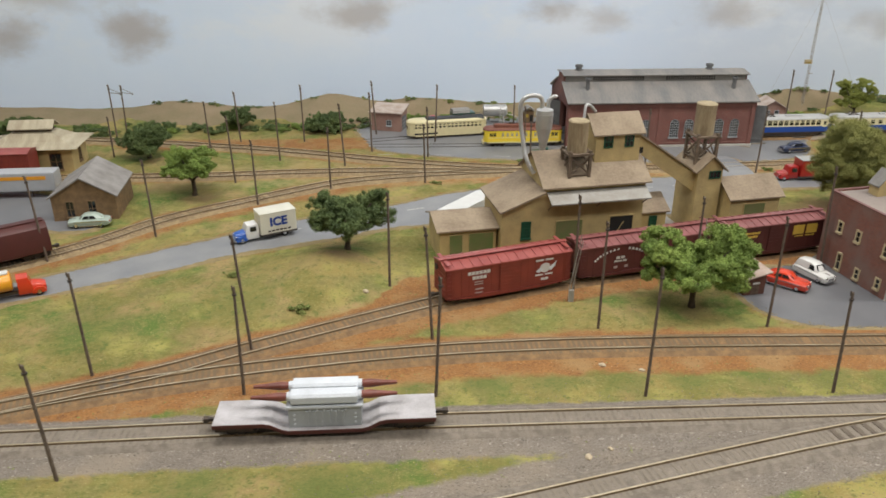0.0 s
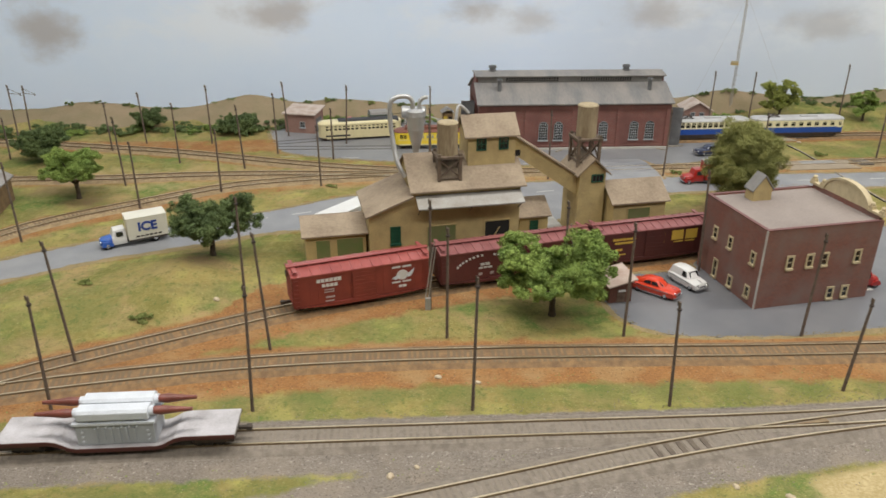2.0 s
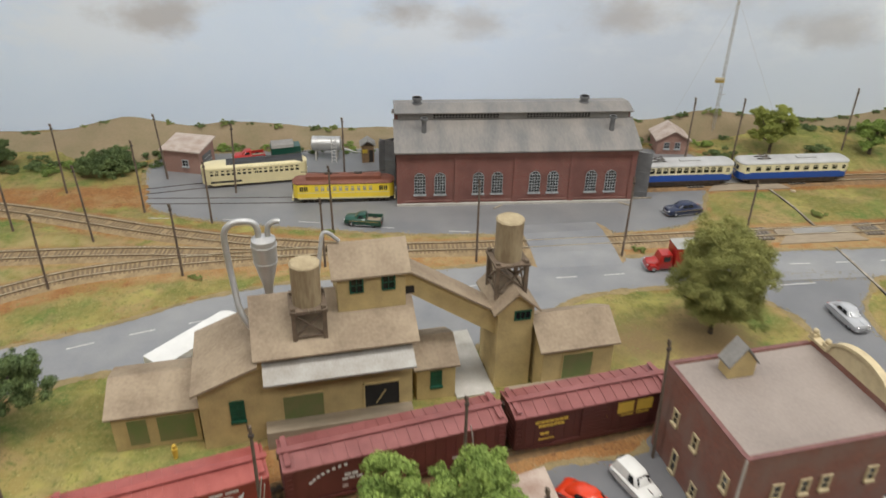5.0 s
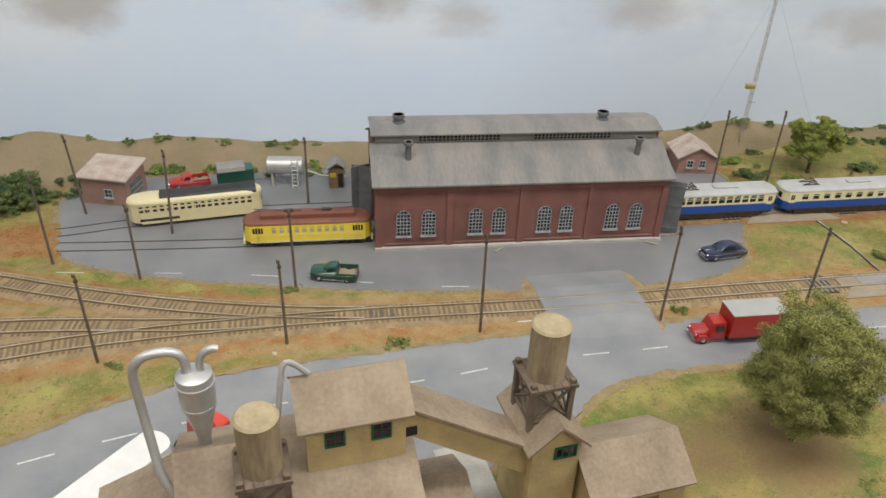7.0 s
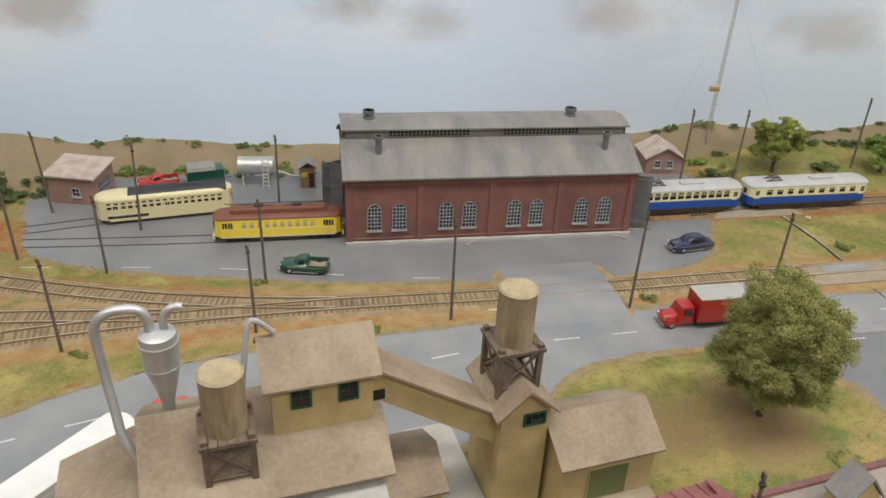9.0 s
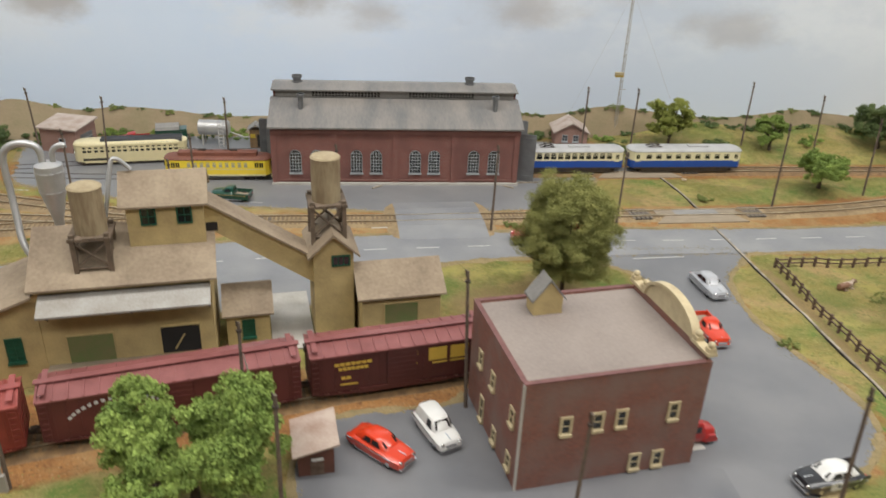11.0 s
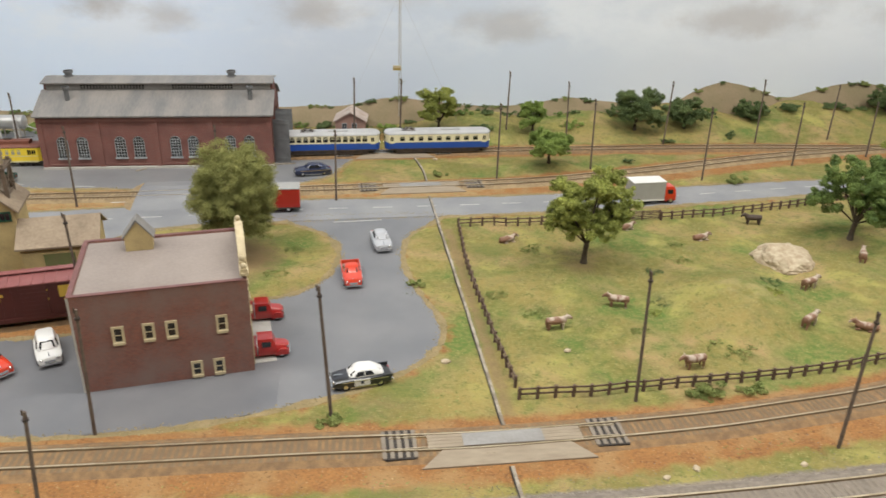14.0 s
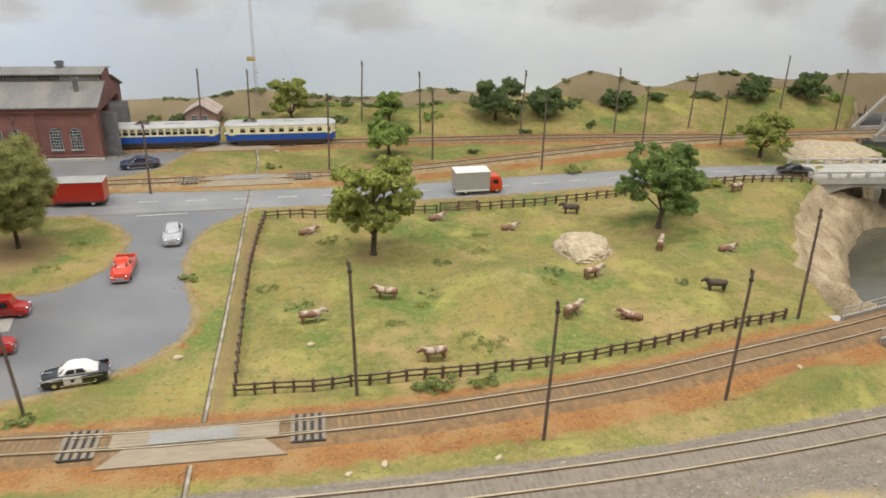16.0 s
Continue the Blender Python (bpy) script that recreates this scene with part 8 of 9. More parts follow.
for k, (bx, by, br, bl) in enumerate([
    (94.6, 82.0, 0.9, "turf"), (125.5, 82.6, 1.5, "turf"), (129.5, 82.9, 1.0, "turf"), (171.0, 125.2, 1.3, "lime"), (139.8, 142.2, 0.9, "dark"), (150.8, 153.4, 0.9, "dark"),
    (162.8, 155.2, 1.2, "dark"), (153.0, 133.2, 1.5, "turf"), 
    (118.5, 157.5, 1.6, "dark"), (104.5, 158.8, 1.9, "dark"), (109.0, 156.8, 1.2, "mid"), (135.5, 159.5, 1.6, "mid"), (161.5, 161.0, 1.4, "dark"), (178.5, 163.5, 1.8, "dark"), (189.0, 164.5, 2.0, "dark"),
    (214.0, 163.0, 2.0, "mid"), (218.0, 157.0, 1.8, "mid"), (44.6, 136.6, 0.6, "turf"), (14.5, 88.0, 0.9, "turf"), (6.5, 95.5, 0.8, "turf"),
    (54.5, 127.2, 1.0, "turf"), (82.5, 130.2, 0.8, "turf"), (-8.5, 156.0, 1.8, "dark"), (1.0, 157.5, 1.6, "dark"), (6.5, 158.2, 1.7, "mid"), (16.0, 158.5, 1.4, "dark"), (-17.0, 156.0, 1.7, "mid"),
    (-28.0, 155.0, 2.0, "dark"), (26.8, 164.4, 1.4, "mid"), (34.0, 164.8, 1.4, "mid"), (45.0, 165.0, 1.6, "mid"), (103.5, 163.5, 1.5, "mid"), (109.5, 138.4, 0.9, "turf"),
    (30.2, 126.2, 0.7, "turf"), (103.0, 104.0, 0.8, "turf"),
    (-12.5, 157.2, 1.9, "dark"), (-21.5, 157.6, 2.1, "dark"), (3.4, 156.2, 1.5, "deep"), (9.0, 157.6, 1.9, "dark"), (14.2, 157.0, 1.5, "dark"), (-6.2, 158.6, 1.7, "deep"), (18.4, 158.8, 1.3, "dark"), (-1.6, 156.4, 1.4, "dark"), (-33.0, 157.0, 2.0, "dark"),
]):
    bush(bx, by, br, bl, 100 + k)


def tuft_patch(x, y, r, leaf, seed, label):
    """A loose, flat patch of small foam tufts with gaps between them."""
    rnd = random.Random(seed)
    cl = []
    for _ in range(int(20 * r)):
        a, q = rnd.uniform(0, 6.28), math.sqrt(rnd.random()) * r
        cl.append((q * math.cos(a), 0.75 * q * math.sin(a), rnd.uniform(0.03, 0.16), rnd.uniform(0.16, 0.38)))
    v, f = leaf_cloud(cl, 260, 0.07, rnd, 0.5, 0.3)
    ob = new("weed_patch", cloud_mesh("weed_patch", v, f, LEAF[leaf]))
    ob.matrix_basis = at_cm(x, y, ground_z(x, y) - 0.03)
    return tagged(ob, label, "weeds", "weed patches")


for k, (bx, by, br, bl) in enumerate([
    (139.6, 99.6, 1.7, "dark"), (138.2, 96.6, 1.0, "lime"), (127.0, 97.5, 1.3, "dark"), (126.0, 95.6, 0.8, "lime"), (130.6, 89.0, 2.4, "turf"), (129.0, 104.2, 1.0, "dark"),
    (133.0, 107.2, 2.0, "turf"), (117.6, 111.8, 2.0, "turf"), (111.0, 101.0, 1.3, "turf"), (114.6, 96.8, 1.6, "turf"), (134.6, 111.6, 1.0, "turf"), (88.5, 107.5, 1.5, "turf"),
    (90.2, 113.5, 1.2, "turf"), (101.6, 102.0, 1.0, "dark"), (152.4, 96.4, 0.8, "dark"), (123.0, 92.0, 1.0, "turf"),
]):
    tuft_patch(bx, by, br, bl, 700 + k, {"dark": "low dark green weeds in the grass", "lime": "low yellow-green weeds in the grass", "turf": "low patchy green weeds in the grass"}[bl])


def hill_shrubs():
    rnd = random.Random(31)
    for k in range(62):
        x = -42 + 4.2 * k + rnd.uniform(-1.6, 1.6)
        if 54 < x < 86:
            continue
        bush(x, hill_foot(x) + rnd.uniform(-1.5, 0.6), rnd.uniform(0.8, 1.7), rnd.choice(("dark", "dark", "deep")), 400 + k, "rough green shrub at the foot of the hills")
    for k in range(75):
        x, z = CREST[rnd.randrange(30, len(CREST) - 36)]
        if 50 < x < 88 or x > 225:
            continue
        bush(x, 168.0, rnd.uniform(0.5, 1.0), rnd.choice(("turf", "dark")), 500 + k, "small green tuft on the hill crest", z - 0.3)


hill_shrubs()


def turf_clumps():
    """Loose foam turf over all the grass, one uncounted mass."""
    rnd = random.Random(77)
    verts, faces = [], []
    made = 0
    while made < 15000:
        x, y = rnd.uniform(-38, 200), rnd.uniform(52, 168)
        j, i = int((y - GY[0]) / 0.55), int((x - GX[0]) / 0.55)
        if all_track[j, i] < 2.6 or to_paved[j, i] < 0.5 or drop[j, i] > 0.05:
            continue
        if noise.noise((x * 0.13, y * 0.13, 1.7)) + 0.35 * noise.noise((x * 0.6, y * 0.6, 4.0)) < rnd.uniform(-0.25, 0.5):
            continue
        made += 1
        s, z = rnd.uniform(0.04, 0.12), HZ[j, i]
        for _ in range(3):
            a, k = rnd.uniform(0, 6.28), len(verts)
            ox, oy = rnd.uniform(-s, s), rnd.uniform(-s, s)
            verts += [Vector((x + ox + s * math.cos(a), y + oy + s * math.sin(a), z)), Vector((x + ox - s * math.cos(a), y + oy - s * math.sin(a), z)), Vector((x + ox + rnd.uniform(-s, s), y + oy + rnd.uniform(-s, s), z + s * rnd.uniform(0.25, 0.6)))]
            faces.append((k, k + 1, k + 2))
    tagged(new("turf", cloud_mesh("turf", verts, faces, LEAF["turf"])), "loose green and straw scatter turf over the grass", "turf", kind="stuff")


turf_clumps()


def ballast_stones():
    """Loose stones and clods beside the tracks, one uncounted mass for each colour."""
    for name, keys, material, label, count in (
        ("ballast", ("front", "branch"), mat("ballast_grit", (0.27, 0.235, 0.20), 0.95, other=(0.15, 0.128, 0.105), scale=100, bump=0, island=0.18), "grey stone ballast chips along the front line", 30000),
        ("earth_clods", ("middle", "siding", "road_side", "yard_lead", "barn_track", "depot"), mat("earth_grit", (0.34, 0.18, 0.08), 0.95, other=(0.19, 0.10, 0.05), scale=100, bump=0, island=0.25), "orange earth crumbs along the tracks", 32000),
    ):
        rnd = random.Random(len(keys))
        verts, faces = [], []
        for _ in range(count):
            line = LINES[rnd.choice(keys)]
            p = line[rnd.randrange(len(line))]
            a, q = rnd.uniform(0, 6.28), abs(rnd.gauss(0, 3.0 if name == "ballast" else 2.0))
            x, y = p[0] + q * math.cos(a), p[1] + q * math.sin(a)
            if not (-40 < x < 200 and 40 < y < 170):
                continue
            j, i = int((y - GY[0]) / 0.55), int((x - GX[0]) / 0.55)
            if to_paved[j, i] < 0.3 or drop[j, i] > 0.05:
                continue
            s, z, k = rnd.uniform(0.025, 0.075), HZ[j, i], len(verts)
            verts += [Vector((x + s * math.cos(a + t), y + s * math.sin(a + t), z - 0.02)) for t in (0, 1.9, 4.0)] + [Vector((x, y, z + s * 1.1))]
            faces += [(k, k + 1, k + 3), (k + 1, k + 2, k + 3), (k + 2, k, k + 3)]
        tagged(new(name, cloud_mesh(name, verts, faces, material)), label, "gravel", kind="stuff")


ballast_stones()


def verges():
    """Dusty earth that laps unevenly over the edge of each asphalt sheet."""
    polys = [chaikin(LOT), chaikin(YARD), road_poly, chaikin(SHED_LOT)]
    sheets = list(zip(polys, (0.06, 0.05, 0.10, 0.14), range(4)))
    earth = mat("verge_earth", (0.30, 0.225, 0.115), 0.95, other=(0.19, 0.15, 0.07), scale=70, fine=500, bump=0.5, amount=0.5, dist=0.0008)
    for poly, top, mine in sheets:
        line = smooth_line([tuple(q) for q in poly] + [tuple(poly[0])], 0.4)[:, :2]
        d = np.gradient(line, axis=0)
        d /= np.maximum(np.linalg.norm(d, axis=1), 1e-6)[:, None]
        nrm = np.stack([-d[:, 1], d[:, 0]], 1)
        probe = line + nrm * 0.3
        if inside(probe[:, 0], probe[:, 1], polys[mine]).mean() > 0.5:
            nrm = -nrm
        out = line + nrm * 0.9
        covered = np.zeros(len(line), bool)
        for k, other in enumerate(polys):
            if k != mine:
                covered |= inside(out[:, 0], out[:, 1], other) | inside(line[:, 0], line[:, 1], other)
        bm, last = B(), None
        for p, q, c in zip(line, nrm, covered):
            if c or not (-40 < p[0] < 180 and p[1] < 166):
                last = None
                continue
            lap = 0.12 + 0.42 * noise.noise((p[0] * 0.5, p[1] * 0.5, 2.0)) + 0.26 * noise.noise((p[0] * 1.7, p[1] * 1.7, 6.0))
            row = [bm.verts.new((*(p - q * max(lap, -0.1)), top + 0.016)), bm.verts.new((*(p + q * 0.18), top + 0.034)), bm.verts.new((*(p + q * (0.75 + lap)), ground_z(*(p + q * 0.8)) - 0.05))]
            if last:
                for k in range(2):
                    bm.faces.new((last[k], last[k + 1], row[k + 1], row[k]))
            last = row
        bmesh.ops.recalc_face_normals(bm, faces=bm.faces)
        solo("verge", bm, earth, "dusty tan earth lapping over the asphalt edge", "verge", kind="structure", smooth=True)


verges()


def verge_grit():
    """Sand and turf crumbs that fray the edges of the asphalt."""
    rnd = random.Random(21)
    verts, faces = [], []
    edge = np.vstack([smooth_line([tuple(q) for q in poly] + [tuple(poly[0])], 0.3) for poly in (chaikin(LOT), chaikin(YARD), road_poly)])
    for _ in range(15000):
        p = edge[rnd.randrange(len(edge))]
        x, y = p[0] + rnd.gauss(0, 0.28), p[1] + rnd.gauss(0, 0.28)
        if not (-38 < x < 186 and 40 < y < 168):
            continue
        s, z, k, a = rnd.uniform(0.04, 0.14), 0.05 + 0.05 * (rnd.random() < 0.7), len(verts), rnd.uniform(0, 6.28)
        verts += [Vector((x + s * math.cos(a + t), y + s * math.sin(a + t), z - 0.05)) for t in (0, 1.9, 4.0)] + [Vector((x, y, z + s * 0.5))]
        faces += [(k, k + 1, k + 3), (k + 1, k + 2, k + 3), (k + 2, k, k + 3)]
    tagged(new("verge_grit", cloud_mesh("verge_grit", verts, faces, mat("verge_sand", (0.36, 0.29, 0.16), 0.95, other=(0.24, 0.20, 0.10), scale=30, bump=0, island=0.2))), "tan sand and turf crumbs along the asphalt edges", "gravel", kind="stuff")


verge_grit()


# ---------------------------------------------------------------- poles, mast, fence
def pole_kind(h, arm, label):
    t = thing("utility_pole", 0, 0, -50, 0, label, "pole", "utility poles")
    bm = B()
    cyl(bm, (0, 0, -0.4), (0, 0, h), 0.15, 0.11, 8)
    part("shaft", bm, M["pole"], t, smooth=True)
    bm = B()
    cyl(bm, (0, 0, h - 0.75), (0, 0, h - 0.6), 0.2, seg=8)
    part("band", bm, M["iron"], t)
    bm = B()
    cyl(bm, (-0.14, 0, h - 0.3), (-0.14, 0, h + 0.12), 0.06, seg=6)
    part("insulator", bm, M["iron"], t)
    if arm:
        bm = B()
        cyl(bm, (0, 0, h - 1.3), (arm, 0, h - 1.55), 0.05, seg=6)
        part("bracket_arm", bm, M["iron"], t)
        bm = B()
        cyl(bm, (0, 0, h - 0.5), (arm * 0.9, 0, h - 1.45), 0.03, seg=5)
        part("stay_rod", bm, M["iron"], t)
        bm = B()
        cyl(bm, (arm * 0.92, 0, h - 1.75), (arm * 0.92, 0, h - 1.35), 0.08, seg=6)
        part("wire_hanger", bm, M["iron"], t)
    return t


def set_poles():
    kinds = {"plain": pole_kind(10.0, 0, "weathered dark wooden trackside pole"), "rear": pole_kind(10.0, 0, "weathered dark wooden pole along the rear tracks"), "arm": pole_kind(10.0, 2.0, "dark wooden pole with a wire bracket arm")}
    rnd = random.Random(3)
    # x, y, height and lean in degrees
    front = [(0.1, 64.3, 9.5, -2.5), (11.5, 74.2, 10.0, 1), (27.6, 73.1, 11.0, 2), (45.2, 72.2, 11.7, 1), (61.2, 71.8, 9.4, -2), (76.6, 73.2, 8.6, 4), (132.2, 75.4, 11.4, 0.5), (148.0, 78.4, 11.4, 0)]
    middle = [(-2.2, 77.6, 9.8, -1), (11.0, 80.8, 11.5, -3), (27.7, 82.2, 11.4, -3), (43.9, 83.3, 11.0, 0), (60.6, 82.9, 11.4, 0), (77.4, 81.9, 10.4, 2), (94.6, 82.4, 11.4, -2.5), (119.0, 82.4, 11.6, -1.5), (161.5, 89.9, 11.2, -1.5)]
    siding = [(23.6, 92.8, 10.4, 0.5), (42.6, 89.1, 11.5, 0), (57.0, 93.2, 9.6, 0), (73.0, 96.3, 11.7, -2)]
    road = [(-33.0, 120.0, 10.0, -2), (-15.7, 101.3, 10.2, -3), (-5.5, 108.3, 9.8, -2), (5.3, 118.8, 9.0, -1), (14.8, 124.7, 9.0, 0), (28.6, 127.0, 8.8, -1), (44.5, 128.3, 8.6, -1), (166.3, 140.6, 10.0, 0), (181.8, 144.7, 9.0, -0.5), (133.2, 140.4, 10.6, -1)]
    rear = [(-45.0, 140.0, 9.0, -3), (-22.0, 142.5, 6.6, -1), (0.4, 128.4, 10.0, -2), (-7.0, 145.5, 8.0, -2), (5.6, 138.5, 9.4, -1.5), (16.2, 135.4, 9.8, -3), (20.2, 143.3, 9.8, -1), (29.5, 139.8, 8.2, -1), (45.0, 136.8, 8.8, -1), (-2.8, 150.0, 8.6, -2.5), (8.3, 149.4, 9.8, -0.5), (31.1, 148.8, 10.0, 2), (105.3, 156.6, 10.0, 1), (180.1, 153.2, 9.4, 2), (200.5, 158.8, 9.4, 0), (207.3, 151.5, 10.6, 0), (215.0, 155.0, 10.0, 2)]
    yard = [(62.2, 128.6, 10.3, 0), (79.8, 128.7, 10.3, 1.5), (94.8, 129.0, 9.6, 1), (97.7, 156.5, 10.5, 1), (45.8, 155.0, 8.4, 0), (20.7, 153.9, 9.7, -3.5), (148.5, 134.6, 10.8, 0), (117.8, 136.0, 11.0, 0.5), (133.0, 153.6, 10.2, -1.5), (166.4, 152.7, 10.8, 0), (123.6, 158.0, 9.8, 1.5), (149.8, 152.7, 10.6, 2)]
    arm = [(-24.0, 150.6, 9.8, -1), (-23.3, 153.5, 9.2, 1)]
    rows = [("plain", p) for p in front + middle + siding] + [("rear", p) for p in road + rear + yard] + [("arm", p) for p in arm]
    for kind, (x, y, h, lean) in rows:
        back = -2.0 if y > 90 else -1.0
        m = pose(x * U, y * U, (ground_z(x, y) + 0.05) * U, back + rnd.uniform(-0.5, 0.5), lean, rnd.uniform(-8, 8))
        copy_thing(kinds[kind], m @ Matrix.Diagonal((1, 1, h / 10.0, 1)))
    for k in kinds.values():
        for o in (*k.children_recursive, k):
            bpy.data.objects.remove(o)


set_poles()


def radio_mast():
    t = thing("radio_mast", 105.9, 166.4, 0.6, 0, "tall thin lattice radio mast behind the railcars", "mast")
    for i in range(3):
        a = 2.1 * i
        bm = B()
        cyl(bm, (0.28 * math.cos(a), 0.28 * math.sin(a), 0), (0.12 * math.cos(a), 0.12 * math.sin(a), 44), 0.035, seg=5)
        part("leg", bm, M["bridge_steel"], t)
    for k in range(44):
        z, r, r2 = k * 1.0, 0.28 - 0.0036 * k, 0.276 - 0.0036 * k
        bm = B()
        for i in range(3):
            a, b = 2.1 * i, 2.1 * (i + 1)
            cyl(bm, (r * math.cos(a), r * math.sin(a), z), (r2 * math.cos(b), r2 * math.sin(b), z + 1.0), 0.022, seg=4)
        part("lattice", bm, M["bridge_steel"], t)
    for z, m in ((9.6, "cream"), (9.2, "gold")):
        bm = B()
        box(bm, -1.15, 0.2, -0.3, 0.3, z, z + 0.3)
        part("platform", bm, M[m], t)
    bm = B()
    cyl(bm, (-0.2, 0, 7.2), (0.9, 0, 7.2), 0.04, seg=5)
    part("antenna", bm, M["bridge_steel"], t)
    for a, r in ((0.6, 12), (2.6, 12)):
        bm = B()
        cyl(bm, (r * math.cos(a), -abs(r * math.sin(a)) * 0.6, 1.0), (0, 0, 22), 0.012, seg=4)
        part("guy_wire", bm, M["bridge_steel"], t)


radio_mast()


def wire_stays():
    """Pale steel stays beside two poles near the siding."""
    for x, y, dx in ((43.0, 89.0, -0.9), (57.3, 93.1, 0.9)):
        t = thing("pole_stay", x, y, ground_z(x, y), 0, "pale grey steel stay with a clamp leaning on a pole", "stay", "pole stays")
        for a in (0.0, 0.35):
            bm = B()
            cyl(bm, (dx * (1 - a), -0.15, 1.2), (a * 0.4, -0.15, 7.5 - 2 * a), 0.045, seg=6)
            part("rod", bm, M["bridge_steel"], t)
        bm = B()
        box(bm, min(dx, dx * 0.4), max(dx, dx * 0.4), -0.3, 0.0, 0.0, 1.35)
        part("anchor", bm, M["bridge_steel"], t)


wire_stays()


def pasture_fence():
    t = thing("pasture_fence", 0, 0, 0, 0, "dark brown two-rail wooden fence round the cow pasture", "fence")
    bm = B()
    box(bm, -0.11, 0.11, -0.11, 0.11, -0.3, 1.18)
    post = mesh_of("post", bm, M["fence"])
    bm = B()
    box(bm, 0, 1.5, -0.045, 0.045, -0.07, 0.07)
    rail = mesh_of("fence_rail", bm, M["fence"])
    rnd = random.Random(8)
    for line in ([(109.8, 119.4), (118.7, 119.3), (131.0, 119.6)], [(136.3, 120.0), (143.5, 120.8), (155, 122.8), (166, 125.8), (178, 127.0), (187, 126.6)],
                 [(109.8, 119.4), (109.1, 108), (109.2, 96), (109.6, 83.5)], [(109.6, 83.5), (118.6, 83.6), (128.4, 84.3), (137.4, 85), (145.8, 86.5), (154.7, 88.6), (161.4, 90.2)]):
        p = smooth_line(line, 1.5)
        for i, q in enumerate(p):
            z = ground_z(q[0], q[1])
            o = new("post", post)
            o.parent = t
            o.matrix_basis = pose(q[0] * U, q[1] * U, z * U, rnd.uniform(-3, 3), rnd.uniform(-3, 3), rnd.uniform(0, 20))
            if i + 1 < len(p):
                r = p[i + 1]
                z2 = ground_z(r[0], r[1])
                for hh in (0.5, 0.98):
                    o = new("fence_rail", rail)
                    o.parent = t
                    o.matrix_basis = pose(q[0] * U, q[1] * U, (z + hh + rnd.uniform(-0.03, 0.03)) * U, 0, -math.degrees(math.atan2(z2 - z, 1.5)), math.degrees(math.atan2(r[1] - q[1], r[0] - q[0])))
    g = thing("field_gate", 131.1, 119.6, ground_z(133, 120) + 0.05, 4, "wooden five-bar gate in the pasture fence", "gate")
    for z in (0.2, 0.45, 0.7, 0.95, 1.15):
        bm = B()
        box(bm, 0.1, 5.0, -0.05, 0.05, z, z + 0.1)
        part("bar", bm, M["fence"], g)
    for x in (0.1, 2.5, 4.9):
        bm = B()
        box(bm, x - 0.08, x + 0.08, -0.08, 0.08, 0.05, 1.35)
        part("upright", bm, M["fence"], g)
    bm = B()
    cyl(bm, (0.2, -0.06, 0.2), (4.8, -0.06, 1.15), 0.05, seg=5)
    part("brace", bm, M["fence"], g)


pasture_fence()


# ---------------------------------------------------------------- crossings and the seam between layout boards
def crossing(line, xa, xb, ramp, label):
    (cx, cy), rot, L = on_track(line, xa, xb)
    t = thing("level_crossing", cx, cy, 0, rot, label, "level crossing", "level crossings", "structure")
    h = L / 2
    for y0, y1 in ((-0.74, -0.38), (-0.36, 0.0), (0.02, 0.36), (0.38, 0.74)):
        bm = B()
        box(bm, -h + 0.6, h - 0.6, y0, y1, 0.2, 0.47)
        part("plank", bm, M["plank"], t)
    bm = B()
    box(bm, -h * 0.5, h * 0.45, -0.72, 0.72, 0.46, 0.50)
    part("rubber_mat", bm, M["grey_roof"], t, "dark smooth centre panel")
    for s in ramp:
        bm = B()
        vs = [(-h, 0.98), (h, 0.98), (h * 0.75, 2.4), (-h * 0.75, 2.4)] if s > 0 else [(-h * 0.75, 0.98), (h * 0.75, 0.98), (h, 2.5), (-h, 2.5)]
        top = [bm.verts.new((x, s * y, 0.46 if y < 1.5 else 0.16)) for x, y in vs]
        bot = [bm.verts.new((x, s * y, -0.1)) for x, y in vs]
        bm.faces.new(top)
        bm.faces.new(bot[::-1])
        for i in range(4):
            j = (i + 1) % 4
            bm.faces.new((top[i], top[j], bot[j], bot[i]))
        part("ramp", bm, M["plank"], t, "tan timber ramp")
    for x in (-1, 1):
        for s in (-0.62, 0.62):
            bm = B()
            box(bm, min(x * (h - 0.6), x * (h + 2.2)), max(x * (h - 0.6), x * (h + 2.2)), s - 0.04, s + 0.04, 0.26, 0.5)
            part("guard_rail", bm, M["rail"], t)
        for k in range(5):
            bm = B()
            xx = x * (h + 0.35 + 0.56 * k)
            box(bm, xx - 0.15, xx + 0.15, -1.5, 1.5, 0.05, 0.43)
            part("heavy_tie", bm, M["tie_grey"], t)
        # dark plate added under the ties to darken the gaps
        bm = B()
        box(bm, min(x * (h + 0.3), x * (h + 2.55)), max(x * (h + 0.3), x * (h + 2.7)), -1.6, 1.6, 0.1, 0.365)
        part("tie_bed", bm, M["seam"], t, "dark plate that darkens the gaps between pale ties")


crossing("middle", 101.0, 113.8, (-1,), "tan timber joint panel over the front track")
crossing("road_side", 100.6, 112.6, (-1,), "tan timber joint panel over the roadside track")
crossing("barn_track", 97.5, 110.0, (-1,), "tan timber joint panel over the railcar track")


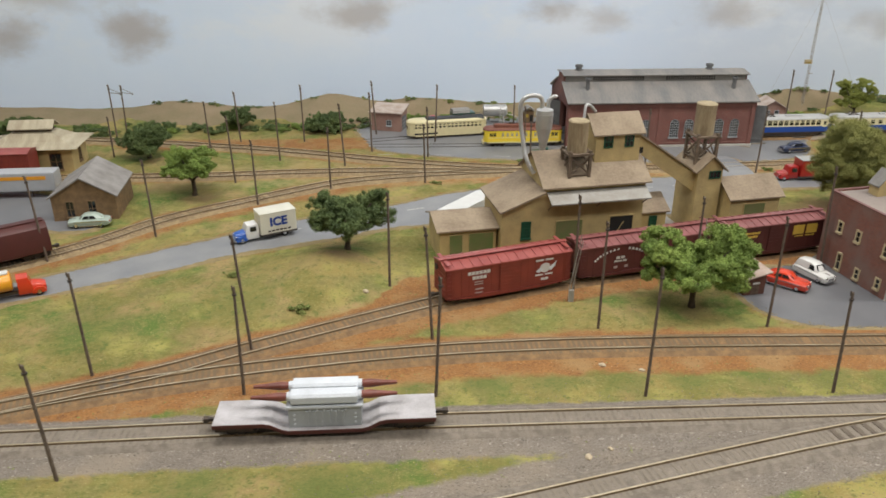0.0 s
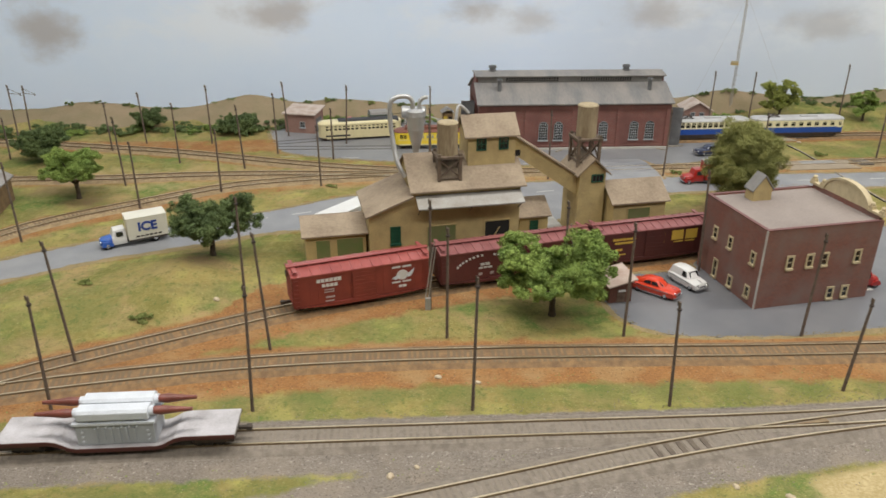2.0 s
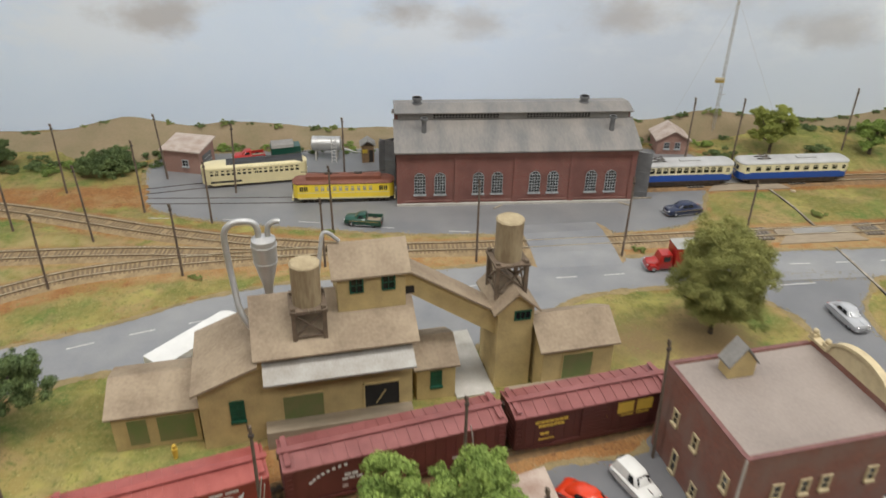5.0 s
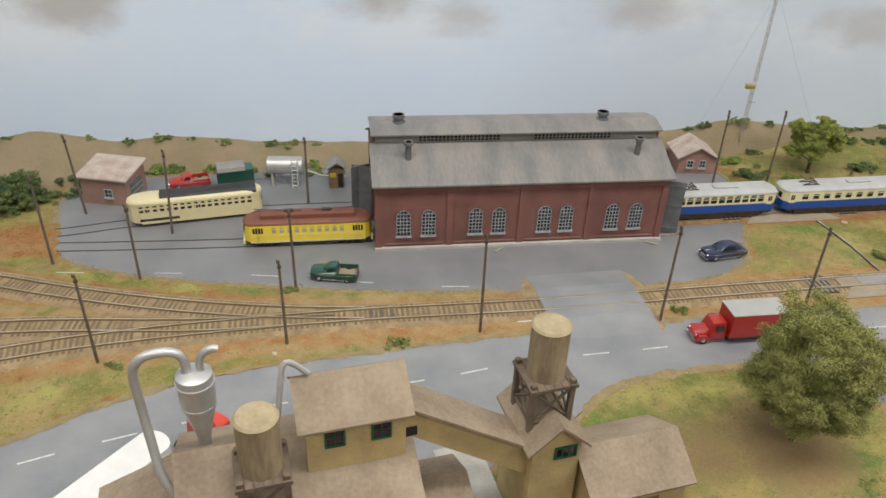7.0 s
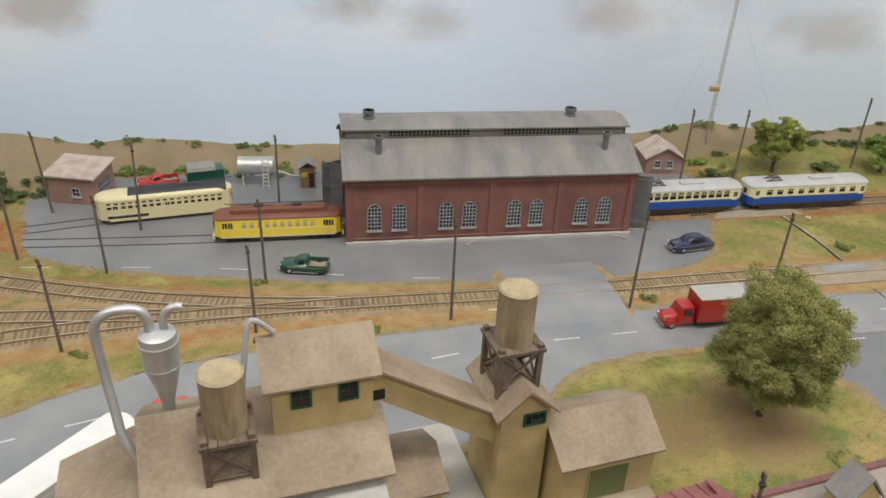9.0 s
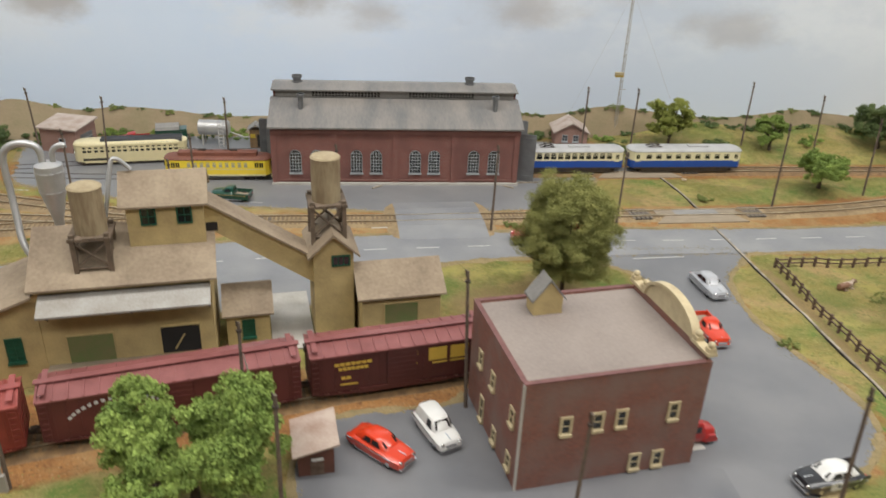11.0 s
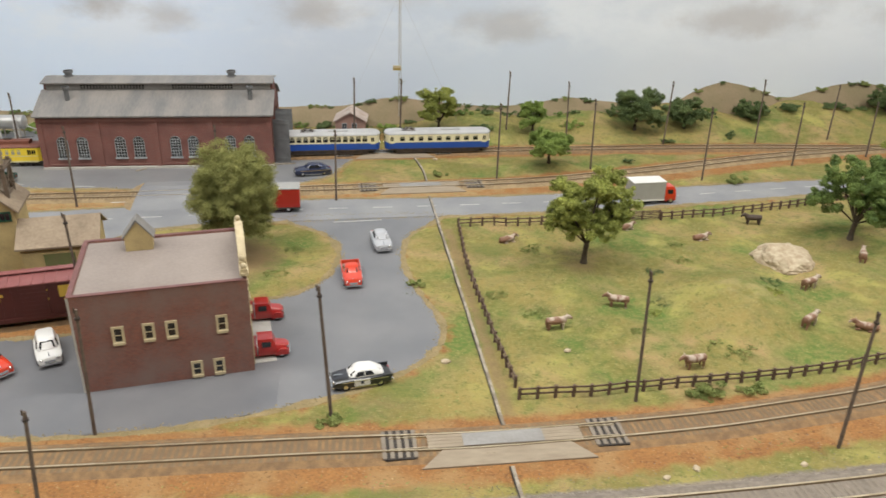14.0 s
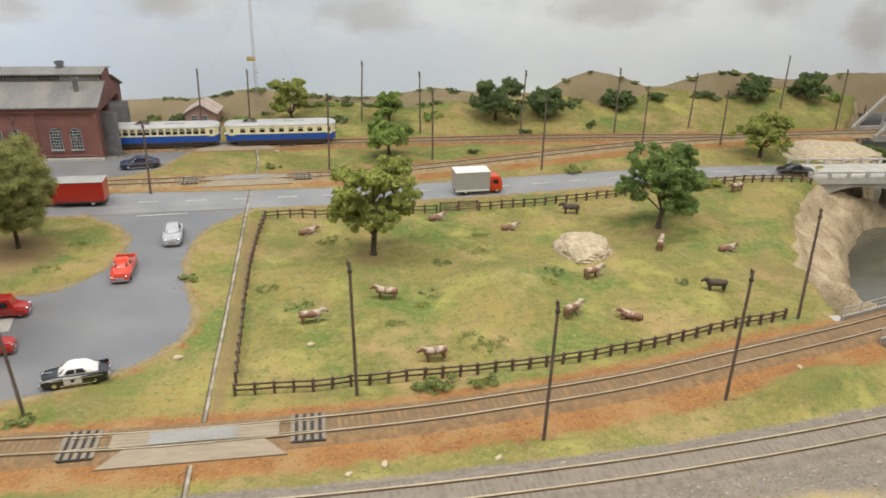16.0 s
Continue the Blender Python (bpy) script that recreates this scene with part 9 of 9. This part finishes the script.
def street_crossing():
    t = thing("street_crossing", 0, 0, 0, 0, "asphalt fill between the rails where the yard drive crosses", "level crossing", "level crossings", "structure")
    (cx, cy), rot, L = on_track("road_side", 68.9, 79.2)
    m = Matrix.Translation((cx, cy, 0)) @ Matrix.Rotation(radians(rot), 4, "Z")
    for y0, y1 in ((-2.4, -0.96), (-0.76, 0.76), (0.96, 2.6)):
        bm = B()
        box(bm, -L / 2, L / 2, y0, y1, -0.1, 0.5, m)
        part("asphalt_panel", bm, M["asphalt"], t)
    for a, b in ((-2.4, -5.6), (2.6, 5.6)):
        bm = B()
        prism(bm, [(a, 0.5), (b, 0.06), (b, -0.1), (a, -0.1)], "x", -L / 2, L / 2, m)
        part("asphalt_ramp", bm, M["asphalt"], t)
    for s in (-1, 1):
        bm = B()
        loft(bm, [[(*(m @ Vector((s * (L / 2 - 0.15), y, 0))).xy, z + 0.012), (*(m @ Vector((s * (L / 2 + 0.25 + 1.4 * z), y, 0))).xy, z * 0.4), (*(m @ Vector((s * (L / 2 + 0.9 + 1.6 * z), y, 0))).xy, -0.06)] for y, z in ((-5.4, 0.06), (-2.5, 0.48), (-1.2, 0.5))])
        part("earth_shoulder", bm, M["bed_tan"], t, "dusty earth shoulder")
        bm = B()
        loft(bm, [[(*(m @ Vector((s * (L / 2 - 0.15), y, 0))).xy, z + 0.012), (*(m @ Vector((s * (L / 2 + 0.25 + 1.4 * z), y, 0))).xy, z * 0.4), (*(m @ Vector((s * (L / 2 + 0.9 + 1.6 * z), y, 0))).xy, -0.06)] for y, z in ((1.2, 0.5), (2.7, 0.48), (5.4, 0.06))])
        part("earth_shoulder", bm, M["bed_tan"], t, "dusty earth shoulder")


street_crossing()


def seam_strip(pts, z, w, material, name, label):
    p = smooth_line(pts, 0.8)
    bm = B()
    secs = []
    for q in p:
        zz = max(ground_z(q[0], q[1]), z)
        secs.append([(q[0] - w / 2, q[1], zz - 0.1), (q[0] - w / 2, q[1], zz + 0.08), (q[0] + w / 2, q[1], zz + 0.08), (q[0] + w / 2, q[1], zz - 0.1)])
    loft(bm, secs)
    return solo(name, bm, material, label, "seam", kind="structure")


for k, (ya, yb) in enumerate(((34, 76.0), (80.2, 130.4), (135.6, 147.0))):
    seam_strip([(107.5, ya), (107.4, (ya + yb) / 2), (107.2 - 0.5 * (k == 2), yb)], 0.05, 0.10, M["seam"], "board_seam", "dark joint between two layout boards")
    seam_strip([(107.675, ya), (107.575, (ya + yb) / 2), (107.375 - 0.5 * (k == 2), yb)], 0.075, 0.25, M["seam_pale"], "board_seam_edge", "pale worn edge of a layout board")


# ---------------------------------------------------------------- pasture: figurines and rock
def cow_mesh(lying, material):
    bm = B()
    z = 0.42 if lying else 0.95
    prof = [(-1.08, 0.12, 0.14), (-0.98, 0.3, 0.34), (-0.45, 0.37, 0.36), (0.0, 0.39, 0.40), (0.35, 0.36, 0.36), (0.75, 0.3, 0.38), (0.98, 0.2, 0.26)]
    loft(bm, [[(x, ry * math.cos(a), z + rz * math.sin(a)) for a in (2 * math.pi * i / 10 for i in range(10))] for x, ry, rz in prof])
    head = [(0.7, 0.24, z + 0.12, 0.32), (1.05, 0.2, z + 0.3, 0.26), (1.3, 0.18, z + 0.32, 0.2), (1.6, 0.1, z + 0.1, 0.13)]
    loft(bm, [[(x, ry * math.cos(a), zz + rz * math.sin(a)) for a in (2 * math.pi * i / 8 for i in range(8))] for x, ry, zz, rz in head])
    for s in (-1, 1):
        if lying:
            cyl(bm, (0.5, s * 0.3, 0.12), (0.95, s * 0.38, 0.06), 0.09, 0.07, 6)
            cyl(bm, (-0.6, s * 0.35, 0.14), (-0.1, s * 0.45, 0.06), 0.1, 0.07, 6)
        else:
            cyl(bm, (0.62, s * 0.24, 0.75), (0.64, s * 0.22, 0.0), 0.14, 0.08, 6)
            cyl(bm, (-0.74, s * 0.26, 0.8), (-0.8, s * 0.24, 0.0), 0.17, 0.08, 6)
        cyl(bm, (1.08, s * 0.13, z + 0.5), (1.05, s * 0.3, z + 0.56), 0.05, 0.03, 5)
    cyl(bm, (-1.0, 0, z + 0.2), (-1.06, 0, z - 0.3), 0.035, 0.04, 5)
    return mesh_of("cow_figurine", bm, material, smooth=True)


def cows():
    up, down, dark = cow_mesh(False, M["cow"]), cow_mesh(True, M["cow"]), cow_mesh(False, M["cow_dark"])
    for x, y, rot, me, lab in [
        (115.4, 94.0, 5, up, "brown and white cow figurine standing"), (122.6, 97.4, 165, up, "brown and white cow figurine standing"), (125.8, 86.6, 190, up, "pale brown cow figurine behind the fence"), (139.4, 91.6, 30, up, "brown and white cow figurine standing"),
        (145.0, 91.0, 150, down, "brown and white cow figurine lying in grass"), (144.0, 99.2, 20, up, "brown and white cow figurine standing"), (153.8, 104.8, 60, up, "pale cow figurine under the tree"), (138.6, 113.4, 15, down, "brown and white cow figurine lying in grass"),
        (147.6, 117.8, 170, dark, "dark brown bull figurine standing"), (114.9, 114.4, 20, down, "brown and white cow figurine lying in grass"), (161.8, 104.6, 10, down, "brown cow figurine lying in grass"), (173.2, 123.6, 200, up, "brown and white cow figurine by the fence"),
        (130.2, 116.2, 25, down, "brown cow figurine lying near the gate"), (155.6, 95.2, 170, dark, "dark calf figurine standing in grass")]:
        o = new("cow_figurine", me)
        o.matrix_basis = at_cm(x, y, ground_z(x, y) - 0.03, rot)
        tagged(o, lab, "figurine", "cow figurines")


cows()


def rock_mound(x, y, rx, ry, h, seed, label):
    bm = B()
    bmesh.ops.create_icosphere(bm, subdivisions=5, radius=1.0)
    for v in bm.verts:
        k = 1 + 0.16 * noise.noise(v.co * 2.1 + Vector((seed, 0, 0))) + 0.07 * noise.noise(v.co * 9)+ 0.03 * noise.noise(v.co * 24)
        v.co = Vector((v.co.x * rx * k, v.co.y * ry * k, v.co.z * h * k))
    return solo("rock_mound", bm, M["rockpile"], label, "rock", smooth=True, at=at_cm(x, y, ground_z(x, y) - 0.2))


rock_mound(145.6, 106.6, 3.3, 3.6, 1.9, 2.0, "pale gravelly rock outcrop in the pasture")
rock_mound(198.0, 139.6, 8.5, 5.6, 1.7, 5.0, "pale sandy rock bluff beside the road bridge")


# ---------------------------------------------------------------- bridges over the river
def track_bridge():
    p = [q for q in LINES["middle"] if 165.6 < q[0] < 214]
    t = thing("girder_bridge", 0, 0, 0, 0, "grey girder bridge with pipe railings carrying the track", "bridge")
    d = np.gradient(np.array(p)[:, :2], axis=0)
    d /= np.linalg.norm(d, axis=1)[:, None]
    n = np.stack([-d[:, 1], d[:, 0]], 1)
    bm = B()
    loft(bm, [[(*(q[:2] + k * -2.0), -0.9), (*(q[:2] + k * -2.0), 0.02), (*(q[:2] + k * 2.0), 0.02), (*(q[:2] + k * 2.0), -0.9)] for q, k in zip(p, n)])
    part("deck", bm, M["plank"], t)
    for s in (-2.1, 2.1):
        bm = B()
        loft(bm, [[(*(q[:2] + k * (s - 0.12)), -1.6), (*(q[:2] + k * (s - 0.12)), 0.55), (*(q[:2] + k * (s + 0.12)), 0.55), (*(q[:2] + k * (s + 0.12)), -1.6)] for q, k in zip(p, n)])
        part("girder", bm, M["bridge_steel"], t)
        for hz in (0.95, 1.4):
            bm = B()
            tube(bm, [(*(q[:2] + k * (s + 0.1)), hz) for q, k in zip(p[::4], n[::4])], 0.06, 6)
            part("hand_rail", bm, M["bridge_steel"], t)
        for q, k in zip(p[::5], n[::5]):
            bm = B()
            c = q[:2] + k * (s + 0.1)
            cyl(bm, (*c, 0.4), (*c, 1.42), 0.06, seg=6)
            part("rail_post", bm, M["bridge_steel"], t)
    bm = B()
    box(bm, 164.2, 166.0, 83.5, 90.2, -6, -0.05)
    part("abutment", bm, M["concrete"], t, "concrete abutment")
    return t


track_bridge()


def road_bridge():
    t = thing("road_bridge", 187, 131, 0, -3, "pale concrete road bridge with low parapets over the river", "bridge")
    bm = B()
    box(bm, 0, 55, -3.2, 3.2, -0.9, 0.12)
    part("deck", bm, M["concrete"], t)
    for y in (-3.2, 3.0):
        bm = B()
        box(bm, 0, 55, y, y + 0.25, 0.75, 0.98)
        part("parapet_rail", bm, M["concrete"], t)
        for k in range(19):
            bm = B()
            box(bm, 0.1 + 3 * k, 0.6 + 3 * k, y - 0.05, y + 0.3, 0.1, 1.05)
            part("parapet_post", bm, M["concrete"], t)
    for k in range(3):
        bm = B()
        x0, x1 = 2 + 17 * k, 17 + 17 * k
        arc = [(x0 + (x1 - x0) * (1 - math.cos(a)) / 2, -4.8 + 3.4 * math.sin(a)) for a in np.linspace(0, math.pi, 13)]
        prism(bm, arc + [(x1, -0.9), (x0, -0.9)], "y", -2.9, 2.9)
        part("arch", bm, M["concrete"], t)
        bm = B()
        box(bm, x1 - 0.2, x1 + 2.2, -2.8, 2.8, -9.2, -0.9)
        part("pier", bm, M["concrete"], t)


road_bridge()


def truss_bridge():
    t = thing("truss_bridge", 211, 149.2, 0, 1, "grey riveted steel truss bridge carrying the rear tracks", "bridge")
    for y in (-3.0, 3.0):
        bm = B()
        box(bm, 0, 48, y - 0.25, y + 0.25, -0.4, 0.6)
        part("bottom_chord", bm, M["bridge_steel"], t)
        bm = B()
        box(bm, 6, 42, y - 0.22, y + 0.22, 6.4, 6.9)
        part("top_chord", bm, M["bridge_steel"], t)
        for a, b in (((0.2, 0.3), (6.0, 6.6)), ((42.0, 6.6), (47.8, 0.3))):
            bm = B()
            d = Vector((b[0] - a[0], 0, b[1] - a[1]))
            m = Matrix.Translation((a[0], y, a[1])) @ Matrix.Rotation(-math.atan2(d.z, d.x), 4, "Y")
            box(bm, 0, d.length, -0.3, 0.3, -0.25, 0.25, m)
            part("end_post", bm, M["bridge_steel"], t)
        for k in range(7):
            bm = B()
            box(bm, 6 + 6 * k - 0.15, 6 + 6 * k + 0.15, y - 0.15, y + 0.15, 0, 6.6)
            part("vertical", bm, M["bridge_steel"], t)
            if k < 6:
                bm = B()
                cyl(bm, (6 + 6 * k, y, 6.5 if k % 2 else 0.4), (12 + 6 * k, y, 0.4 if k % 2 else 6.5), 0.16, seg=6)
                part("diagonal", bm, M["bridge_steel"], t)
    for k in range(7):
        bm = B()
        box(bm, 6 + 6 * k - 0.15, 6 + 6 * k + 0.15, -3, 3, 6.4, 6.8)
        part("cross_strut", bm, M["bridge_steel"], t)
    bm = B()
    box(bm, 0, 48, -2.9, 2.9, -0.5, -0.1)
    part("deck", bm, M["plank"], t)


truss_bridge()


# ---------------------------------------------------------------- yard clutter behind the trams
def oil_tank():
    t = thing("oil_tank", 43.0, 160.4, 0.05, -4, "silver horizontal oil tank on legs with a white ladder", "tank")
    bm = B()
    loft(bm, [[(x, r * math.cos(a), 2.55 + r * math.sin(a)) for a in (2 * math.pi * i / 24 for i in range(24))] for x, r in ((-2.3, 0.6), (-2.1, 1.1), (2.1, 1.1), (2.3, 0.6))])
    part("tank", bm, M["silver"], t, smooth=True)
    for x in (-1.6, 1.5):
        for y in (-0.7, 0.7):
            bm = B()
            cyl(bm, (x, y, 0), (x, y, 2.0), 0.12, seg=8)
            part("leg", bm, M["concrete"], t)
    for x in (0.9, 1.6):
        bm = B()
        cyl(bm, (x, -1.35, 0), (x, -1.1, 3.9), 0.06, seg=6)
        part("ladder_rail", bm, M["white"], t)
    for z in np.linspace(0.4, 3.4, 7):
        bm = B()
        cyl(bm, (0.9, -1.33 + 0.06 * z, z), (1.6, -1.33 + 0.06 * z, z), 0.05, seg=5)
        part("ladder_rung", bm, M["white"], t)
    bm = B()
    tube(bm, [(2.2, 0, 2.0), (4.4, -0.2, 1.3), (7.4, -0.2, 1.2)], 0.08, 6)
    part("pipe", bm, M["white"], t)


oil_tank()


def watch_booth():
    t = thing("watch_booth", 49.2, 159.6, 0.05, 4, "tiny brown booth with a grey roof and yellow sign", "hut")
    bm = B()
    box(bm, -0.9, 0.9, -0.8, 0.8, 0, 2.7)
    part("wall", bm, M["stonewall"], t)
    bm = B()
    prism(bm, [(-1.2, 2.65), (0, 3.4), (1.2, 2.65), (1.2, 2.8), (0, 3.6), (-1.2, 2.8)], "y", -1.1, 1.1)
    part("roof", bm, M["grey_roof"], t)
    bm = B()
    box(bm, -0.8, -0.1, -0.87, -0.8, 1.5, 2.1)
    part("sign", bm, M["signyellow"], t, "small yellow sign")
    bm = B()
    box(bm, 0.15, 0.75, -0.84, -0.8, 0.1, 2.0)
    part("doorway", bm, M["dark"], t)


watch_booth()


def rail_wreck():
    car("truck_body", 31.2, 160.5, 195, P["truckred"], "small dark red truck parked behind the tram", kind="pickup", L=4.8, z=0.06)
    t = thing("covered_wagon", 36.8, 160.4, 0.06, 12, "dark green truck with a grey tarpaulin cover", "truck")
    bm = B()
    box(bm, -2.2, 2.2, -1.1, 1.1, 0.6, 2.4)
    part("body", bm, P["green"], t, bevel=0.08)
    bm = B()
    prism(bm, [(-1.15, 2.35), (1.15, 2.35), (1.0, 2.8), (0.5, 3.05), (-0.5, 3.05), (-1.0, 2.8)], "x", -2.1, 1.2)
    part("cover", bm, M["grey_roof"], t, "grey tarpaulin")
    wheels(t, (-1.4, 1.4), 1.05, 0.4)


rail_wreck()


def loose_boards():
    for x, y, rot, L in ((86.2, 144.6, 4, 5.0), (84.3, 143.0, -35, 1.6), (66.8, 142.8, 40, 1.6)):
        bm = B()
        box(bm, -L / 2, L / 2, -0.12, 0.12, 0, 0.14)
        solo("loose_board", bm, M["seam_pale"], "weathered loose timber lying on the ground", "board", "loose boards", at=at_cm(x, y, 0.06, rot))
    for x, y, lab, m in ((61.6, 107.2, "tiny white figure on the mill platform", "white"), (34.2, 98.6, "tiny yellow figure beside the mill door", "yellowlet")):
        bm = B()
        cyl(bm, (0, 0, 0), (0, 0, 1.0), 0.18, 0.26, 10)
        sphere(bm, (0, 0, 1.25), 0.2, 10)
        solo("figurine", bm, M[m], lab, "figurine", at=at_cm(x, y, 0.5 if x > 50 else 0.05), smooth=True)


loose_boards()


def pale_stones():
    """Loose pale stones and chips lying about, each a thing of its own."""
    rnd = random.Random(12)
    spots = [(38.6, 64.7, 0.35), (40.5, 65.6, 0.25), (21.1, 91.2, 0.4), (115.4, 89.9, 0.35), (104.4, 89.4, 0.45), (155.4, 80.4, 0.3), (132.8, 72.6, 0.3), (42.7, 76.9, 0.35), (110.0, 146.1, 0.45), (66.0, 61.0, 0.4), (62.7, 62.3, 0.3), (43.5, 126.9, 0.3), (118.0, 73.5, 0.3), (120.5, 74.2, 0.35), (128.5, 73.8, 0.3), (46.0, 75.9, 0.3)]
    for x, y, r in spots:
        bm = B()
        bmesh.ops.create_icosphere(bm, subdivisions=2, radius=1.0)
        for v in bm.verts:
            k = 1 + 0.3 * noise.noise(v.co * 1.6 + Vector((x, y, 0)))
            v.co = Vector((v.co.x * r * k, v.co.y * r * 0.75 * k, v.co.z * r * 0.45 * k))
        solo("stone", bm, M["rockpile"], "loose pale stone lying on the ground", "stone", "loose stones", at=at_cm(x, y, ground_z(x, y) + r * 0.15, rnd.uniform(0, 180)))


pale_stones()
